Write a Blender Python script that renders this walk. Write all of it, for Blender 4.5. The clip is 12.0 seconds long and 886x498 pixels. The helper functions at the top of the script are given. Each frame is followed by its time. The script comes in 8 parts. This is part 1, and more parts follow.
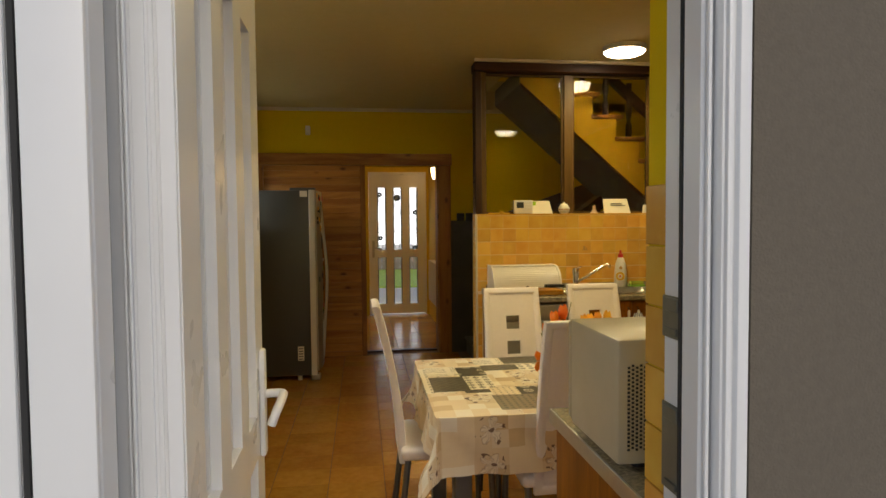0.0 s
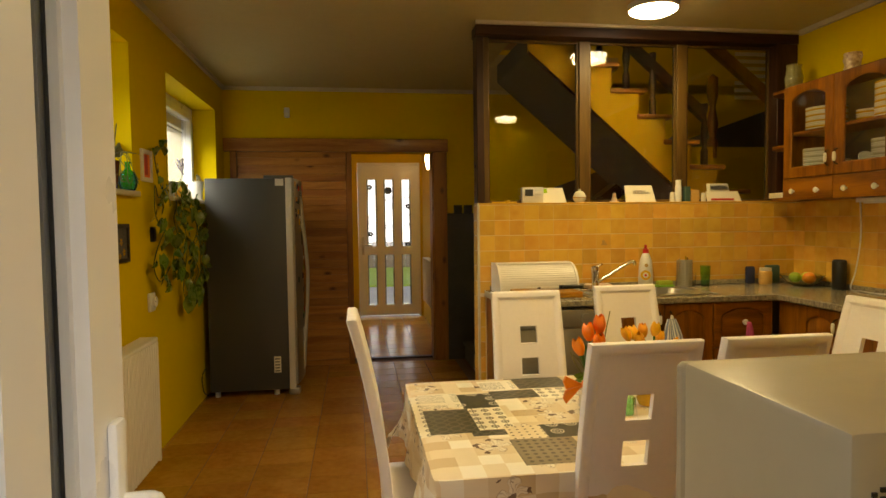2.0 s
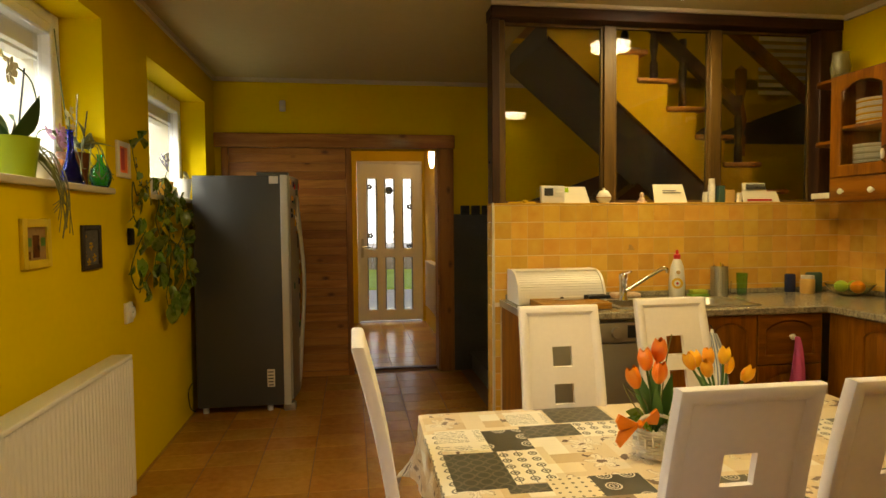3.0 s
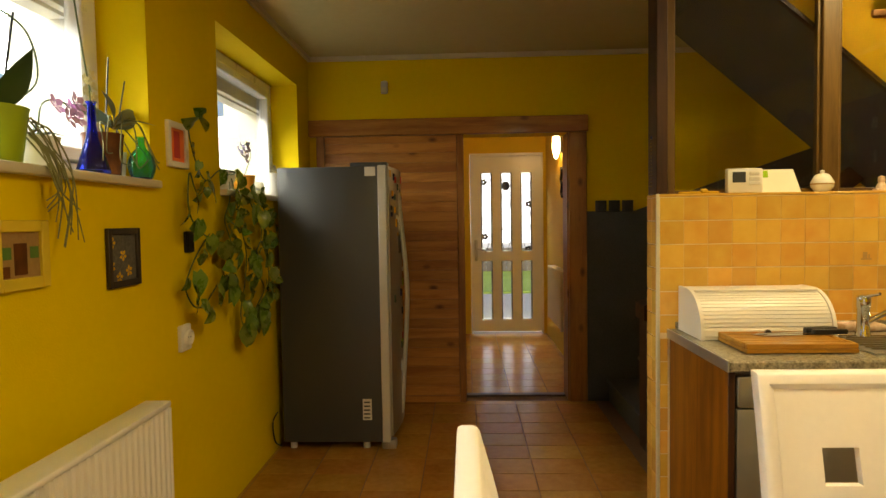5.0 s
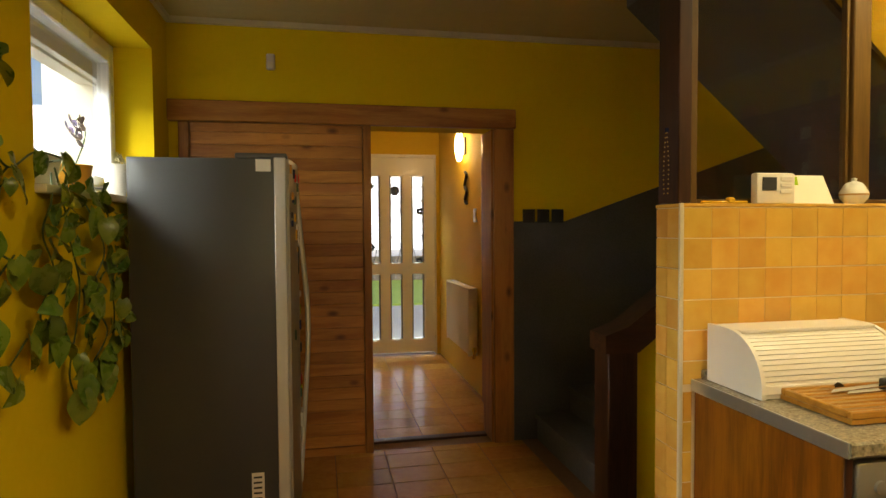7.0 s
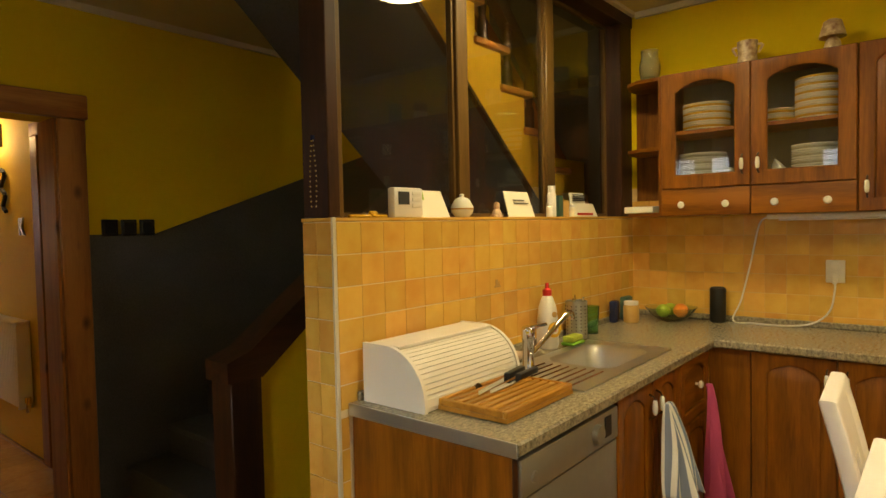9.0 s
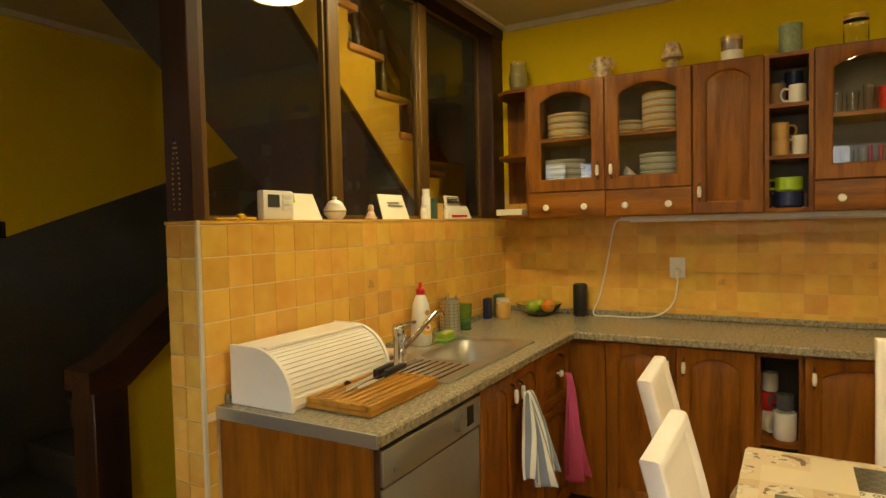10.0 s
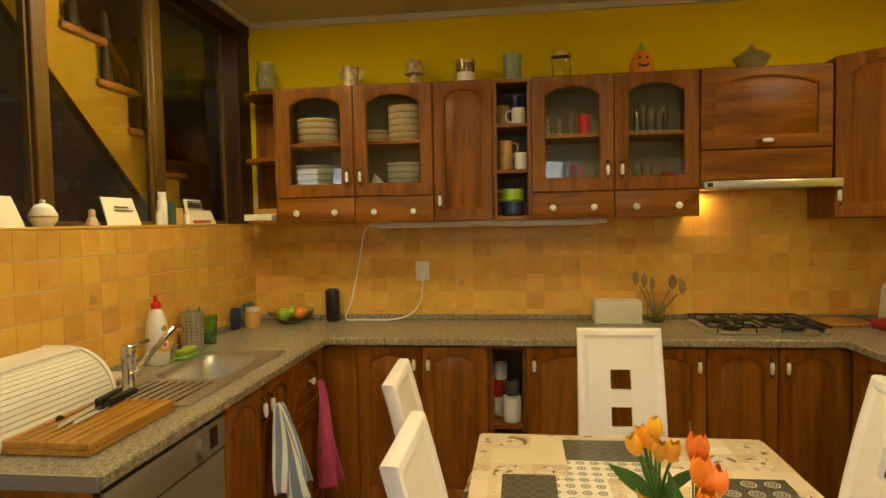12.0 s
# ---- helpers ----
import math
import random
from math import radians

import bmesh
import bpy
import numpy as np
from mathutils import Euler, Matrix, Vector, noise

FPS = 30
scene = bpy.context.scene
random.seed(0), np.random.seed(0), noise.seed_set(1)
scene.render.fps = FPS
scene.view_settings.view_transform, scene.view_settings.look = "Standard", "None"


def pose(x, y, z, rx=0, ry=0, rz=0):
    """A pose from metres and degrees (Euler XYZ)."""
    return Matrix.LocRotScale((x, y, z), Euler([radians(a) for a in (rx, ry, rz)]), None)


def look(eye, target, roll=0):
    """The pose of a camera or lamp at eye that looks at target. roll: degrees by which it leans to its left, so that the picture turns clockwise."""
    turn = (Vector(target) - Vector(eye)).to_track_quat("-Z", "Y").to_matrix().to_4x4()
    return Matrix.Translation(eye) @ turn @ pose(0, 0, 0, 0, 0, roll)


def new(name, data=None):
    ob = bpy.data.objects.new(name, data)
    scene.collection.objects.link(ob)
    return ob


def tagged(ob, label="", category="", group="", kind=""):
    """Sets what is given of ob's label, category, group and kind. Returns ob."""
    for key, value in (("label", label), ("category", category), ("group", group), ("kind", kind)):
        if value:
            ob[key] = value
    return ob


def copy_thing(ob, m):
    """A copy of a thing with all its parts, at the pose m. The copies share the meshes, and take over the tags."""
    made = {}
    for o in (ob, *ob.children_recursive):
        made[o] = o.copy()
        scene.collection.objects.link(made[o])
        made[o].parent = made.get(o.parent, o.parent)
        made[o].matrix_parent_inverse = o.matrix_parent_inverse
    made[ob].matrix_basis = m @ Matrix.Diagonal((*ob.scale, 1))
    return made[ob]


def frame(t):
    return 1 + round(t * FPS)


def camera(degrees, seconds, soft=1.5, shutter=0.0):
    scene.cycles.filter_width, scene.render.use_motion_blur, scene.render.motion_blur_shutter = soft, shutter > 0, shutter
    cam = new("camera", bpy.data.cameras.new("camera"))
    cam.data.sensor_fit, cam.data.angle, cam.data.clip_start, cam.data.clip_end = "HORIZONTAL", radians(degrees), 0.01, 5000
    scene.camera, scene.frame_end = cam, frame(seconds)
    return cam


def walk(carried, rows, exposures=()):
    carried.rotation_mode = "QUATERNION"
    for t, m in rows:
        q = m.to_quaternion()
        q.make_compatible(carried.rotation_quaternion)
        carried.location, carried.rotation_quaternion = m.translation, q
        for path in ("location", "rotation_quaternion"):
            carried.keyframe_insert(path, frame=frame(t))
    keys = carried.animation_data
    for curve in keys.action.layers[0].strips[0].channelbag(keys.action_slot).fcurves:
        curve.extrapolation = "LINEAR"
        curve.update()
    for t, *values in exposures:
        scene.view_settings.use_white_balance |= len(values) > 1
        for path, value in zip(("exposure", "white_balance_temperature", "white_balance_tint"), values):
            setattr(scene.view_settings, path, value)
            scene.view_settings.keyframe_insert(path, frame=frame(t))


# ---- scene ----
cam = camera(71.6, 12.0)
ROWS = [
    (0, (-0.037, 0.097, 1.441), (0.224, 2.078, 1.354), -0.5),
    (0.5, (-0.048, 0.227, 1.433), (0.211, 2.208, 1.338), -0.5),
    (1, (-0.055, 0.399, 1.404), (0.196, 2.381, 1.308), -0.5),
    (1.5, (-0.006, 0.565, 1.397), (0.262, 2.545, 1.299), -0.7),
    (2, (0.036, 0.769, 1.396), (0.316, 2.747, 1.301), -0.7),
    (2.5, (0.028, 0.977, 1.402), (0.322, 2.953, 1.306), -0.6),
    (3, (0.01, 1.164, 1.401), (0.299, 3.141, 1.309), -0.5),
    (3.2, (-0.006, 1.248, 1.391), (0.29, 3.224, 1.298), -0.8),
    (4.8, (0.047, 1.997, 1.411), (-0.025, 3.994, 1.322), -1.0),
    (5, (0.02, 2.079, 1.401), (-0.057, 4.075, 1.311), -0.9),
    (5.5, (-0.046, 2.325, 1.392), (-0.128, 4.321, 1.305), -0.9),
    (6, (-0.121, 2.561, 1.382), (-0.203, 4.558, 1.295), -0.9),
    (6.5, (-0.226, 2.758, 1.404), (-0.22, 4.756, 1.32), -0.8),
    (6.7, (-0.287, 2.821, 1.421), (-0.122, 4.813, 1.34), -0.6),
    (8.3, (-0.358, 3.299, 1.452), (0.797, 4.929, 1.381), -0.7),
    (8.5, (-0.382, 3.316, 1.462), (0.928, 4.826, 1.386), -0.8),
    (9, (-0.391, 3.289, 1.47), (1.155, 4.556, 1.394), -1.2),
    (9.5, (-0.397, 3.23, 1.469), (1.258, 4.35, 1.393), -1.3),
    (10, (-0.409, 3.167, 1.475), (1.329, 4.153, 1.393), -1.3),
    (10.5, (-0.398, 3.116, 1.471), (1.41, 3.967, 1.388), -1.3),
    (11, (-0.381, 3.098, 1.479), (1.496, 3.783, 1.393), -1.2),
    (11.5, (-0.379, 3.113, 1.488), (1.564, 3.577, 1.4), -1.2),
    (12, (-0.391, 3.142, 1.494), (1.591, 3.391, 1.403), -1.1),
]
walk(cam, [(t, look(eye, target, roll)) for t, eye, target, roll in ROWS],
     [(0.0, -0.52, 6700, 10), (1.0, -0.4, 6900, 10), (2.0, -0.28, 7600, 10), (3.0, -0.15, 7500, 10), (5.0, 0.06, 7100, 10), (6.5, 0.15, 6800, 10), (8.5, -0.02, 6600, 10), (10.0, -0.05, 6550, 10), (12.0, -0.1, 6550, 10)])
# ---- light ----
def world_sky():
    w = bpy.data.worlds.new("sky")
    scene.world = w
    w.use_nodes = True
    nt = w.node_tree
    sky = nt.nodes.new("ShaderNodeTexSky")
    sky.sky_type = "NISHITA"
    sky.sun_disc = False
    sky.sun_elevation, sky.sun_rotation = radians(38), radians(173)
    sky.air_density, sky.dust_density, sky.ozone_density = 1.0, 2.5, 1.0
    bg = nt.nodes["Background"]
    bg.inputs["Strength"].default_value = 0.15
    nt.links.new(sky.outputs[0], bg.inputs[0])


world_sky()


def lamp(name, kind, m, energy, color, **kw):
    d = bpy.data.lights.new(name, kind)
    d.energy, d.color = energy, color
    for k, v in kw.items():
        if k == "size":
            d.size = v
        if k == "size_y":
            d.shape, d.size_y = "RECTANGLE", v
        if k == "disk":
            d.shape, d.size = "DISK", v
        if k == "angle":
            d.angle = radians(v)
        if k == "radius":
            d.shadow_soft_size = v
    ob = new(name, d)
    ob.matrix_world = m
    return ob


DAY = (0.96, 1.0, 0.92)
WARM = (1.0, 0.80, 0.33)
lamp("sun", "SUN", look((1, -8, 7), (0, 0, 0)), 0.45, (0.86, 0.95, 1.0), angle=25)
lamp("sky_light_window_south", "AREA", look((-2.7, 3.5, 3.2), (-0.6, 3.5, 1.6)), 245, DAY, size=1.5, size_y=1.3)
lamp("sky_light_window_north", "AREA", look((-2.7, 5.6, 3.0), (0.2, 5.75, 1.55)), 112, DAY, size=1.5, size_y=1.3)
lamp("sky_light_front_door", "AREA", look((0.5, 10.6, 2.9), (0.5, 8.4, 0.9)), 135, DAY, size=1.0, size_y=0.7)
lamp("ceiling_lamp_light", "AREA", look((1.825, 4.295, 2.59), (1.825, 4.296, 0)), 13, WARM, disk=0.26)
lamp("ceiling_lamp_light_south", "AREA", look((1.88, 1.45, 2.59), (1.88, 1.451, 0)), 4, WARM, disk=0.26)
# unseen lamp, added to brighten the table and the west wall
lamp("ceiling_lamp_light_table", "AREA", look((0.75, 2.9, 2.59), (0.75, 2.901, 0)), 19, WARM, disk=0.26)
lamp("sconce_light", "POINT", pose(0.87, 8.42, 2.15), 9, (1.0, 0.62, 0.25), radius=0.06)
lamp("hood_light", "AREA", look((3.03, 2.195, 1.615), (3.05, 2.195, 0.9)), 0.9, (1.0, 0.66, 0.25), size=0.07)
# added fill above the stairs; no lamp is known there
lamp("stair_light", "POINT", pose(2.6, 5.75, 4.2), 6, WARM, radius=0.15)


# ---- materials ----
def mat(name, color, rough=0.5, metal=0.0, scale=12.0, var=0.12, bump=0.0, bscale=None, stretch=(1, 1, 1), rand=0.0, spec=0.5,
        second=None, second_scale=2.5, emit=0.0, trans=0.0, sheen=0.0):
    """A surface with a fine and a broad variation in tone, relief, and an own shade for each piece."""
    m = bpy.data.materials.new(name)
    m.use_nodes = True
    nt = m.node_tree
    n, l = nt.nodes, nt.links
    b = n["Principled BSDF"]
    b.inputs["Roughness"].default_value, b.inputs["Metallic"].default_value = rough, metal
    b.inputs["Specular IOR Level"].default_value = spec
    b.inputs["Transmission Weight"].default_value = trans
    b.inputs["Sheen Weight"].default_value = sheen
    co = n.new("ShaderNodeTexCoord")
    mp = n.new("ShaderNodeMapping")
    mp.inputs["Scale"].default_value = stretch
    if rand:
        own = n.new("ShaderNodeObjectInfo")
        shift = n.new("ShaderNodeVectorMath")
        shift.operation = "MULTIPLY_ADD"
        l.new(own.outputs["Random"], shift.inputs[0])
        shift.inputs[1].default_value = (31.0, 17.0, 23.0)
        l.new(co.outputs["Object"], shift.inputs[2])
        l.new(shift.outputs[0], mp.inputs[0])
    else:
        l.new(co.outputs["Object"], mp.inputs[0])
    fine = n.new("ShaderNodeTexNoise")
    fine.inputs["Scale"].default_value, fine.inputs["Detail"].default_value = scale, 6
    l.new(mp.outputs[0], fine.inputs["Vector"])
    broad = n.new("ShaderNodeTexNoise")
    broad.inputs["Scale"].default_value, broad.inputs["Detail"].default_value = second_scale, 3
    l.new(mp.outputs[0], broad.inputs["Vector"])
    other = second or tuple(c * 0.72 for c in color)
    mix = n.new("ShaderNodeMix")
    mix.data_type = "RGBA"
    mix.inputs[6].default_value, mix.inputs[7].default_value = (*color, 1), (*other, 1)
    ramp = n.new("ShaderNodeMapRange")
    ramp.inputs[1].default_value, ramp.inputs[2].default_value = 0.35, 0.7
    add = n.new("ShaderNodeMath")
    add.operation = "MULTIPLY_ADD"
    l.new(broad.outputs[0], add.inputs[0])
    add.inputs[1].default_value, add.inputs[2].default_value = 0.5, 0.0
    add2 = n.new("ShaderNodeMath")
    add2.operation = "MULTIPLY_ADD"
    l.new(fine.outputs[0], add2.inputs[0])
    add2.inputs[1].default_value = 0.5
    l.new(add.outputs[0], add2.inputs[2])
    l.new(add2.outputs[0], ramp.inputs[0])
    fac = n.new("ShaderNodeMath")
    fac.operation = "MULTIPLY"
    l.new(ramp.outputs[0], fac.inputs[0])
    fac.inputs[1].default_value = min(1.0, var * 4)
    l.new(fac.outputs[0], mix.inputs[0])
    out = mix.outputs[2]
    if rand:
        info = n.new("ShaderNodeObjectInfo")
        hsv = n.new("ShaderNodeHueSaturation")
        val = n.new("ShaderNodeMapRange")
        val.inputs[3].default_value, val.inputs[4].default_value = 1 - rand, 1 + rand
        l.new(info.outputs["Random"], val.inputs[0])
        l.new(val.outputs[0], hsv.inputs["Value"])
        mul = n.new("ShaderNodeMath")
        mul.operation = "MULTIPLY"
        l.new(info.outputs["Random"], mul.inputs[0])
        mul.inputs[1].default_value = 37.0
        frc = n.new("ShaderNodeMath")
        frc.operation = "FRACT"
        l.new(mul.outputs[0], frc.inputs[0])
        hue = n.new("ShaderNodeMapRange")
        hue.inputs[3].default_value, hue.inputs[4].default_value = 0.5 - rand * 0.12, 0.5 + rand * 0.04
        l.new(frc.outputs[0], hue.inputs[0])
        l.new(hue.outputs[0], hsv.inputs["Hue"])
        l.new(out, hsv.inputs["Color"])
        out = hsv.outputs[0]
    l.new(out, b.inputs["Base Color"])
    rr = n.new("ShaderNodeMapRange")
    rr.inputs[3].default_value, rr.inputs[4].default_value = max(0.02, rough * 0.85), min(1, rough * 1.2)
    l.new(fine.outputs[0], rr.inputs[0])
    l.new(rr.outputs[0], b.inputs["Roughness"])
    if bump:
        bt = n.new("ShaderNodeTexNoise")
        bt.inputs["Scale"].default_value, bt.inputs["Detail"].default_value = bscale or scale * 4, 4
        l.new(mp.outputs[0], bt.inputs["Vector"])
        bn = n.new("ShaderNodeBump")
        bn.inputs["Strength"].default_value, bn.inputs["Distance"].default_value = bump, 0.004
        l.new(bt.outputs[0], bn.inputs["Height"])
        l.new(bn.outputs[0], b.inputs["Normal"])
    if emit:
        b.inputs["Emission Color"].default_value = (*color, 1)
        b.inputs["Emission Strength"].default_value = emit
    return m


def glass(name, color=(1, 1, 1), rough=0.0, ior=1.45):
    m = bpy.data.materials.new(name)
    m.use_nodes = True
    b = m.node_tree.nodes["Principled BSDF"]
    b.inputs["Base Color"].default_value = (*color, 1)
    b.inputs["Transmission Weight"].default_value, b.inputs["Roughness"].default_value, b.inputs["IOR"].default_value = 1.0, rough, ior
    return m


def wood(name, light, dark, axis, rough=0.4, scale=1.0, knots=False, rand=0.0, coat=0.0):
    """Grain that runs along the axis 0, 1 or 2, with knots for pine."""
    m = bpy.data.materials.new(name)
    m.use_nodes = True
    nt = m.node_tree
    n, l = nt.nodes, nt.links
    b = n["Principled BSDF"]
    b.inputs["Roughness"].default_value = rough
    b.inputs["Coat Weight"].default_value = coat
    b.inputs["Specular IOR Level"].default_value = 0.3
    co = n.new("ShaderNodeTexCoord")
    info = n.new("ShaderNodeObjectInfo")
    sh = n.new("ShaderNodeVectorMath")
    sh.operation = "MULTIPLY_ADD"
    l.new(info.outputs["Random"], sh.inputs[0])
    sh.inputs[1].default_value = (7.0, 5.0, 9.0)
    l.new(co.outputs["Object"], sh.inputs[2])
    mp = n.new("ShaderNodeMapping")
    st = [9.0 * scale] * 3
    st[axis] = 0.8 * scale
    mp.inputs["Scale"].default_value = st
    l.new(sh.outputs[0], mp.inputs[0])
    g = n.new("ShaderNodeTexNoise")
    g.inputs["Scale"].default_value, g.inputs["Detail"].default_value, g.inputs["Distortion"].default_value = 1.6, 7, 0.6
    l.new(mp.outputs[0], g.inputs["Vector"])
    f = n.new("ShaderNodeTexNoise")
    f.inputs["Scale"].default_value, f.inputs["Detail"].default_value = 14, 3
    l.new(mp.outputs[0], f.inputs["Vector"])
    mixf = n.new("ShaderNodeMath")
    mixf.operation = "MULTIPLY_ADD"
    l.new(f.outputs[0], mixf.inputs[0])
    mixf.inputs[1].default_value = 0.35
    l.new(g.outputs[0], mixf.inputs[2])
    cr = n.new("ShaderNodeValToRGB")
    cr.color_ramp.elements[0].position, cr.color_ramp.elements[1].position = 0.5, 0.82
    cr.color_ramp.elements[0].color, cr.color_ramp.elements[1].color = (*dark, 1), (*light, 1)
    l.new(mixf.outputs[0], cr.inputs[0])
    out = cr.outputs[0]
    if knots:
        mk = n.new("ShaderNodeMapping")
        ks = [6.0] * 3
        ks[axis] = 3.4
        mk.inputs["Scale"].default_value = ks
        l.new(sh.outputs[0], mk.inputs[0])
        v = n.new("ShaderNodeTexVoronoi")
        v.inputs["Scale"].default_value = 1.0
        l.new(mk.outputs[0], v.inputs["Vector"])
        kr = n.new("ShaderNodeValToRGB")
        kr.color_ramp.elements[0].position, kr.color_ramp.elements[1].position = 0.05, 0.16
        kr.color_ramp.elements[0].color, kr.color_ramp.elements[1].color = (0.9, 0.9, 0.9, 1), (0, 0, 0, 1)
        l.new(v.outputs["Distance"], kr.inputs[0])
        km = n.new("ShaderNodeMix")
        km.data_type = "RGBA"
        l.new(kr.outputs[0], km.inputs[0])
        l.new(out, km.inputs[6])
        km.inputs[7].default_value = (dark[0] * 0.3, dark[1] * 0.25, dark[2] * 0.25, 1)
        out = km.outputs[2]
    if rand:
        hsv = n.new("ShaderNodeHueSaturation")
        val = n.new("ShaderNodeMapRange")
        val.inputs[3].default_value, val.inputs[4].default_value = 1 - rand, 1 + rand
        l.new(info.outputs["Random"], val.inputs[0])
        l.new(val.outputs[0], hsv.inputs["Value"])
        l.new(out, hsv.inputs["Color"])
        out = hsv.outputs[0]
    l.new(out, b.inputs["Base Color"])
    bn = n.new("ShaderNodeBump")
    bn.inputs["Strength"].default_value, bn.inputs["Distance"].default_value = 0.15, 0.002
    l.new(mixf.outputs[0], bn.inputs["Height"])
    l.new(bn.outputs[0], b.inputs["Normal"])
    return m


def tablecloth_material():
    """Printed patchwork: plain, taupe and dark squares, with dots, rings and brown sprays."""
    m = bpy.data.materials.new("printed_oilcloth")
    m.use_nodes = True
    nt = m.node_tree
    n, l = nt.nodes, nt.links
    b = n["Principled BSDF"]
    b.inputs["Roughness"].default_value = 0.38
    uv = n.new("ShaderNodeUVMap")

    def math_node(op, a, c=None, d=None):
        k = n.new("ShaderNodeMath")
        k.operation = op
        for i, s in enumerate((a, c, d)):
            if s is None:
                continue
            if isinstance(s, (int, float)):
                k.inputs[i].default_value = s
            else:
                l.new(s, k.inputs[i])
        return k.outputs[0]

    def cells(size, seed):
        v = n.new("ShaderNodeVectorMath")
        v.operation = "DIVIDE"
        l.new(uv.outputs[0], v.inputs[0])
        v.inputs[1].default_value = (size, size, 1)
        fl = n.new("ShaderNodeVectorMath")
        fl.operation = "FLOOR"
        l.new(v.outputs[0], fl.inputs[0])
        ad = n.new("ShaderNodeVectorMath")
        ad.operation = "ADD"
        l.new(fl.outputs[0], ad.inputs[0])
        ad.inputs[1].default_value = (seed, seed * 0.7, 0)
        wn = n.new("ShaderNodeTexWhiteNoise")
        wn.noise_dimensions = "2D"
        l.new(ad.outputs[0], wn.inputs["Vector"])
        fr = n.new("ShaderNodeVectorMath")
        fr.operation = "FRACTION"
        l.new(v.outputs[0], fr.inputs[0])
        ce = n.new("ShaderNodeVectorMath")
        ce.operation = "SUBTRACT"
        l.new(fr.outputs[0], ce.inputs[0])
        ce.inputs[1].default_value = (0.5, 0.5, 0)
        le = n.new("ShaderNodeVectorMath")
        le.operation = "LENGTH"
        l.new(ce.outputs[0], le.inputs[0])
        return wn.outputs["Value"], le.outputs["Value"], fr.outputs[0]

    def ramp(stops, fac):
        r = n.new("ShaderNodeValToRGB")
        r.color_ramp.interpolation = "CONSTANT"
        while len(r.color_ramp.elements) < len(stops):
            r.color_ramp.elements.new(0.5)
        for e, (p, c) in zip(r.color_ramp.elements, stops):
            e.position, e.color = p, (*c, 1)
        l.new(fac, r.inputs[0])
        return r.outputs[0]

    def mix(f, a, c):
        k = n.new("ShaderNodeMix")
        k.data_type = "RGBA"
        for s, i in ((f, 0), (a, 6), (c, 7)):
            if isinstance(s, tuple):
                k.inputs[i].default_value = (*s, 1)
            else:
                l.new(s, k.inputs[i])
        return k.outputs[2]

    CREAM, WHITE, TAN, TAUPE, DARK, BROWN = (0.74, 0.61, 0.42), (0.8, 0.73, 0.6), (0.6, 0.44, 0.25), (0.26, 0.2, 0.125), (0.075, 0.068, 0.05), (0.2, 0.08, 0.035)

    def times(*f):
        out = f[0]
        for k in f[1:]:
            out = math_node("MULTIPLY", out, k)
        return out

    def between(v, lo, hi):
        return math_node("COMPARE", v, (lo + hi) / 2, (hi - lo) / 2)

    def more(v, k, limit):
        return math_node("GREATER_THAN", math_node("FRACT", math_node("MULTIPLY", v, k)), limit)

    def split(vec):
        k = n.new("ShaderNodeSeparateXYZ")
        l.new(vec, k.inputs[0])
        return k.outputs[0], k.outputs[1]

    kind, rad, fr = cells(0.13, 11.0)
    half, _, _ = cells(0.065, 7.0)
    fx, fy = split(fr)
    ux, uy = split(uv.outputs[0])
    # patches: kind of print, then its stretch along and across the cloth
    DISCS, STALKS, OVALS, SCRIPT, RINGS, DOTS = 0.1, 0.36, 0.57, 0.69, 0.8, 0.93
    patches = ((STALKS, -0.03, 0.02, 0.31, 0.75), (DISCS, 0.02, 0.18, 0.32, 0.57), (SCRIPT, 0.02, 0.17, 0.59, 0.77), (RINGS, 0.17, 0.3, 0.57, 0.75),
               (STALKS, 0.18, 0.3, 0.34, 0.57), (DISCS, 0.15, 0.27, 0.285, 0.335), (SCRIPT, 0.28, 0.42, 0.78, 0.92), (DISCS, 0.43, 0.64, 0.78, 0.95),
               (DISCS, 0.3, 0.48, 0.66, 0.77), (STALKS, 0.48, 0.63, 0.64, 0.77), (OVALS, 0.25, 0.45, 0.04, 0.24), (RINGS, 0.38, 0.52, 0.24, 0.36),
               (DOTS, 0.26, 0.38, 0.24, 0.36), (RINGS, 0.68, 0.86, 0.1, 0.3), (DISCS, 1.34, 1.53, 0.42, 0.67), (STALKS, 1.21, 1.34, 0.42, 0.67),
               (DISCS, 1.05, 1.22, 0.71, 0.87), (STALKS, 1.06, 1.21, 0.56, 0.71), (RINGS, 1.1, 1.24, 0.05, 0.28))
    cluster, sort = 0.0, 0.0
    for code, s0, s1, t0, t1 in patches:
        inside = times(between(ux, s0, s1), between(uy, t0, t1))
        cluster = math_node("MAXIMUM", inside, cluster)
        sort = math_node("MAXIMUM", math_node("MULTIPLY", inside, code), sort)
    pale = math_node("SUBTRACT", 1.0, cluster)
    # ground colours: pale patchwork, and clusters of dark and white squares
    col = mix(cluster, ramp([(0, CREAM), (0.5, WHITE), (0.72, TAN), (0.84, CREAM)], half), ramp([(0, DARK), (0.22, WHITE), (0.5, TAUPE), (0.64, WHITE), (0.74, DARK), (0.86, CREAM)], sort))
    # overlapping pale circles on dark squares
    _, r_a, fr_a = cells(0.0433, 5.0)
    col = mix(times(cluster, between(sort, 0.0, 0.22), between(r_a, 0.36, 0.5), 0.28), col, (0.3, 0.26, 0.18))
    # dark flower heads on stalks
    ax, ay = split(fr_a)
    heads = math_node("MAXIMUM", between(r_a, 0.2, 0.32), math_node("LESS_THAN", r_a, 0.12))
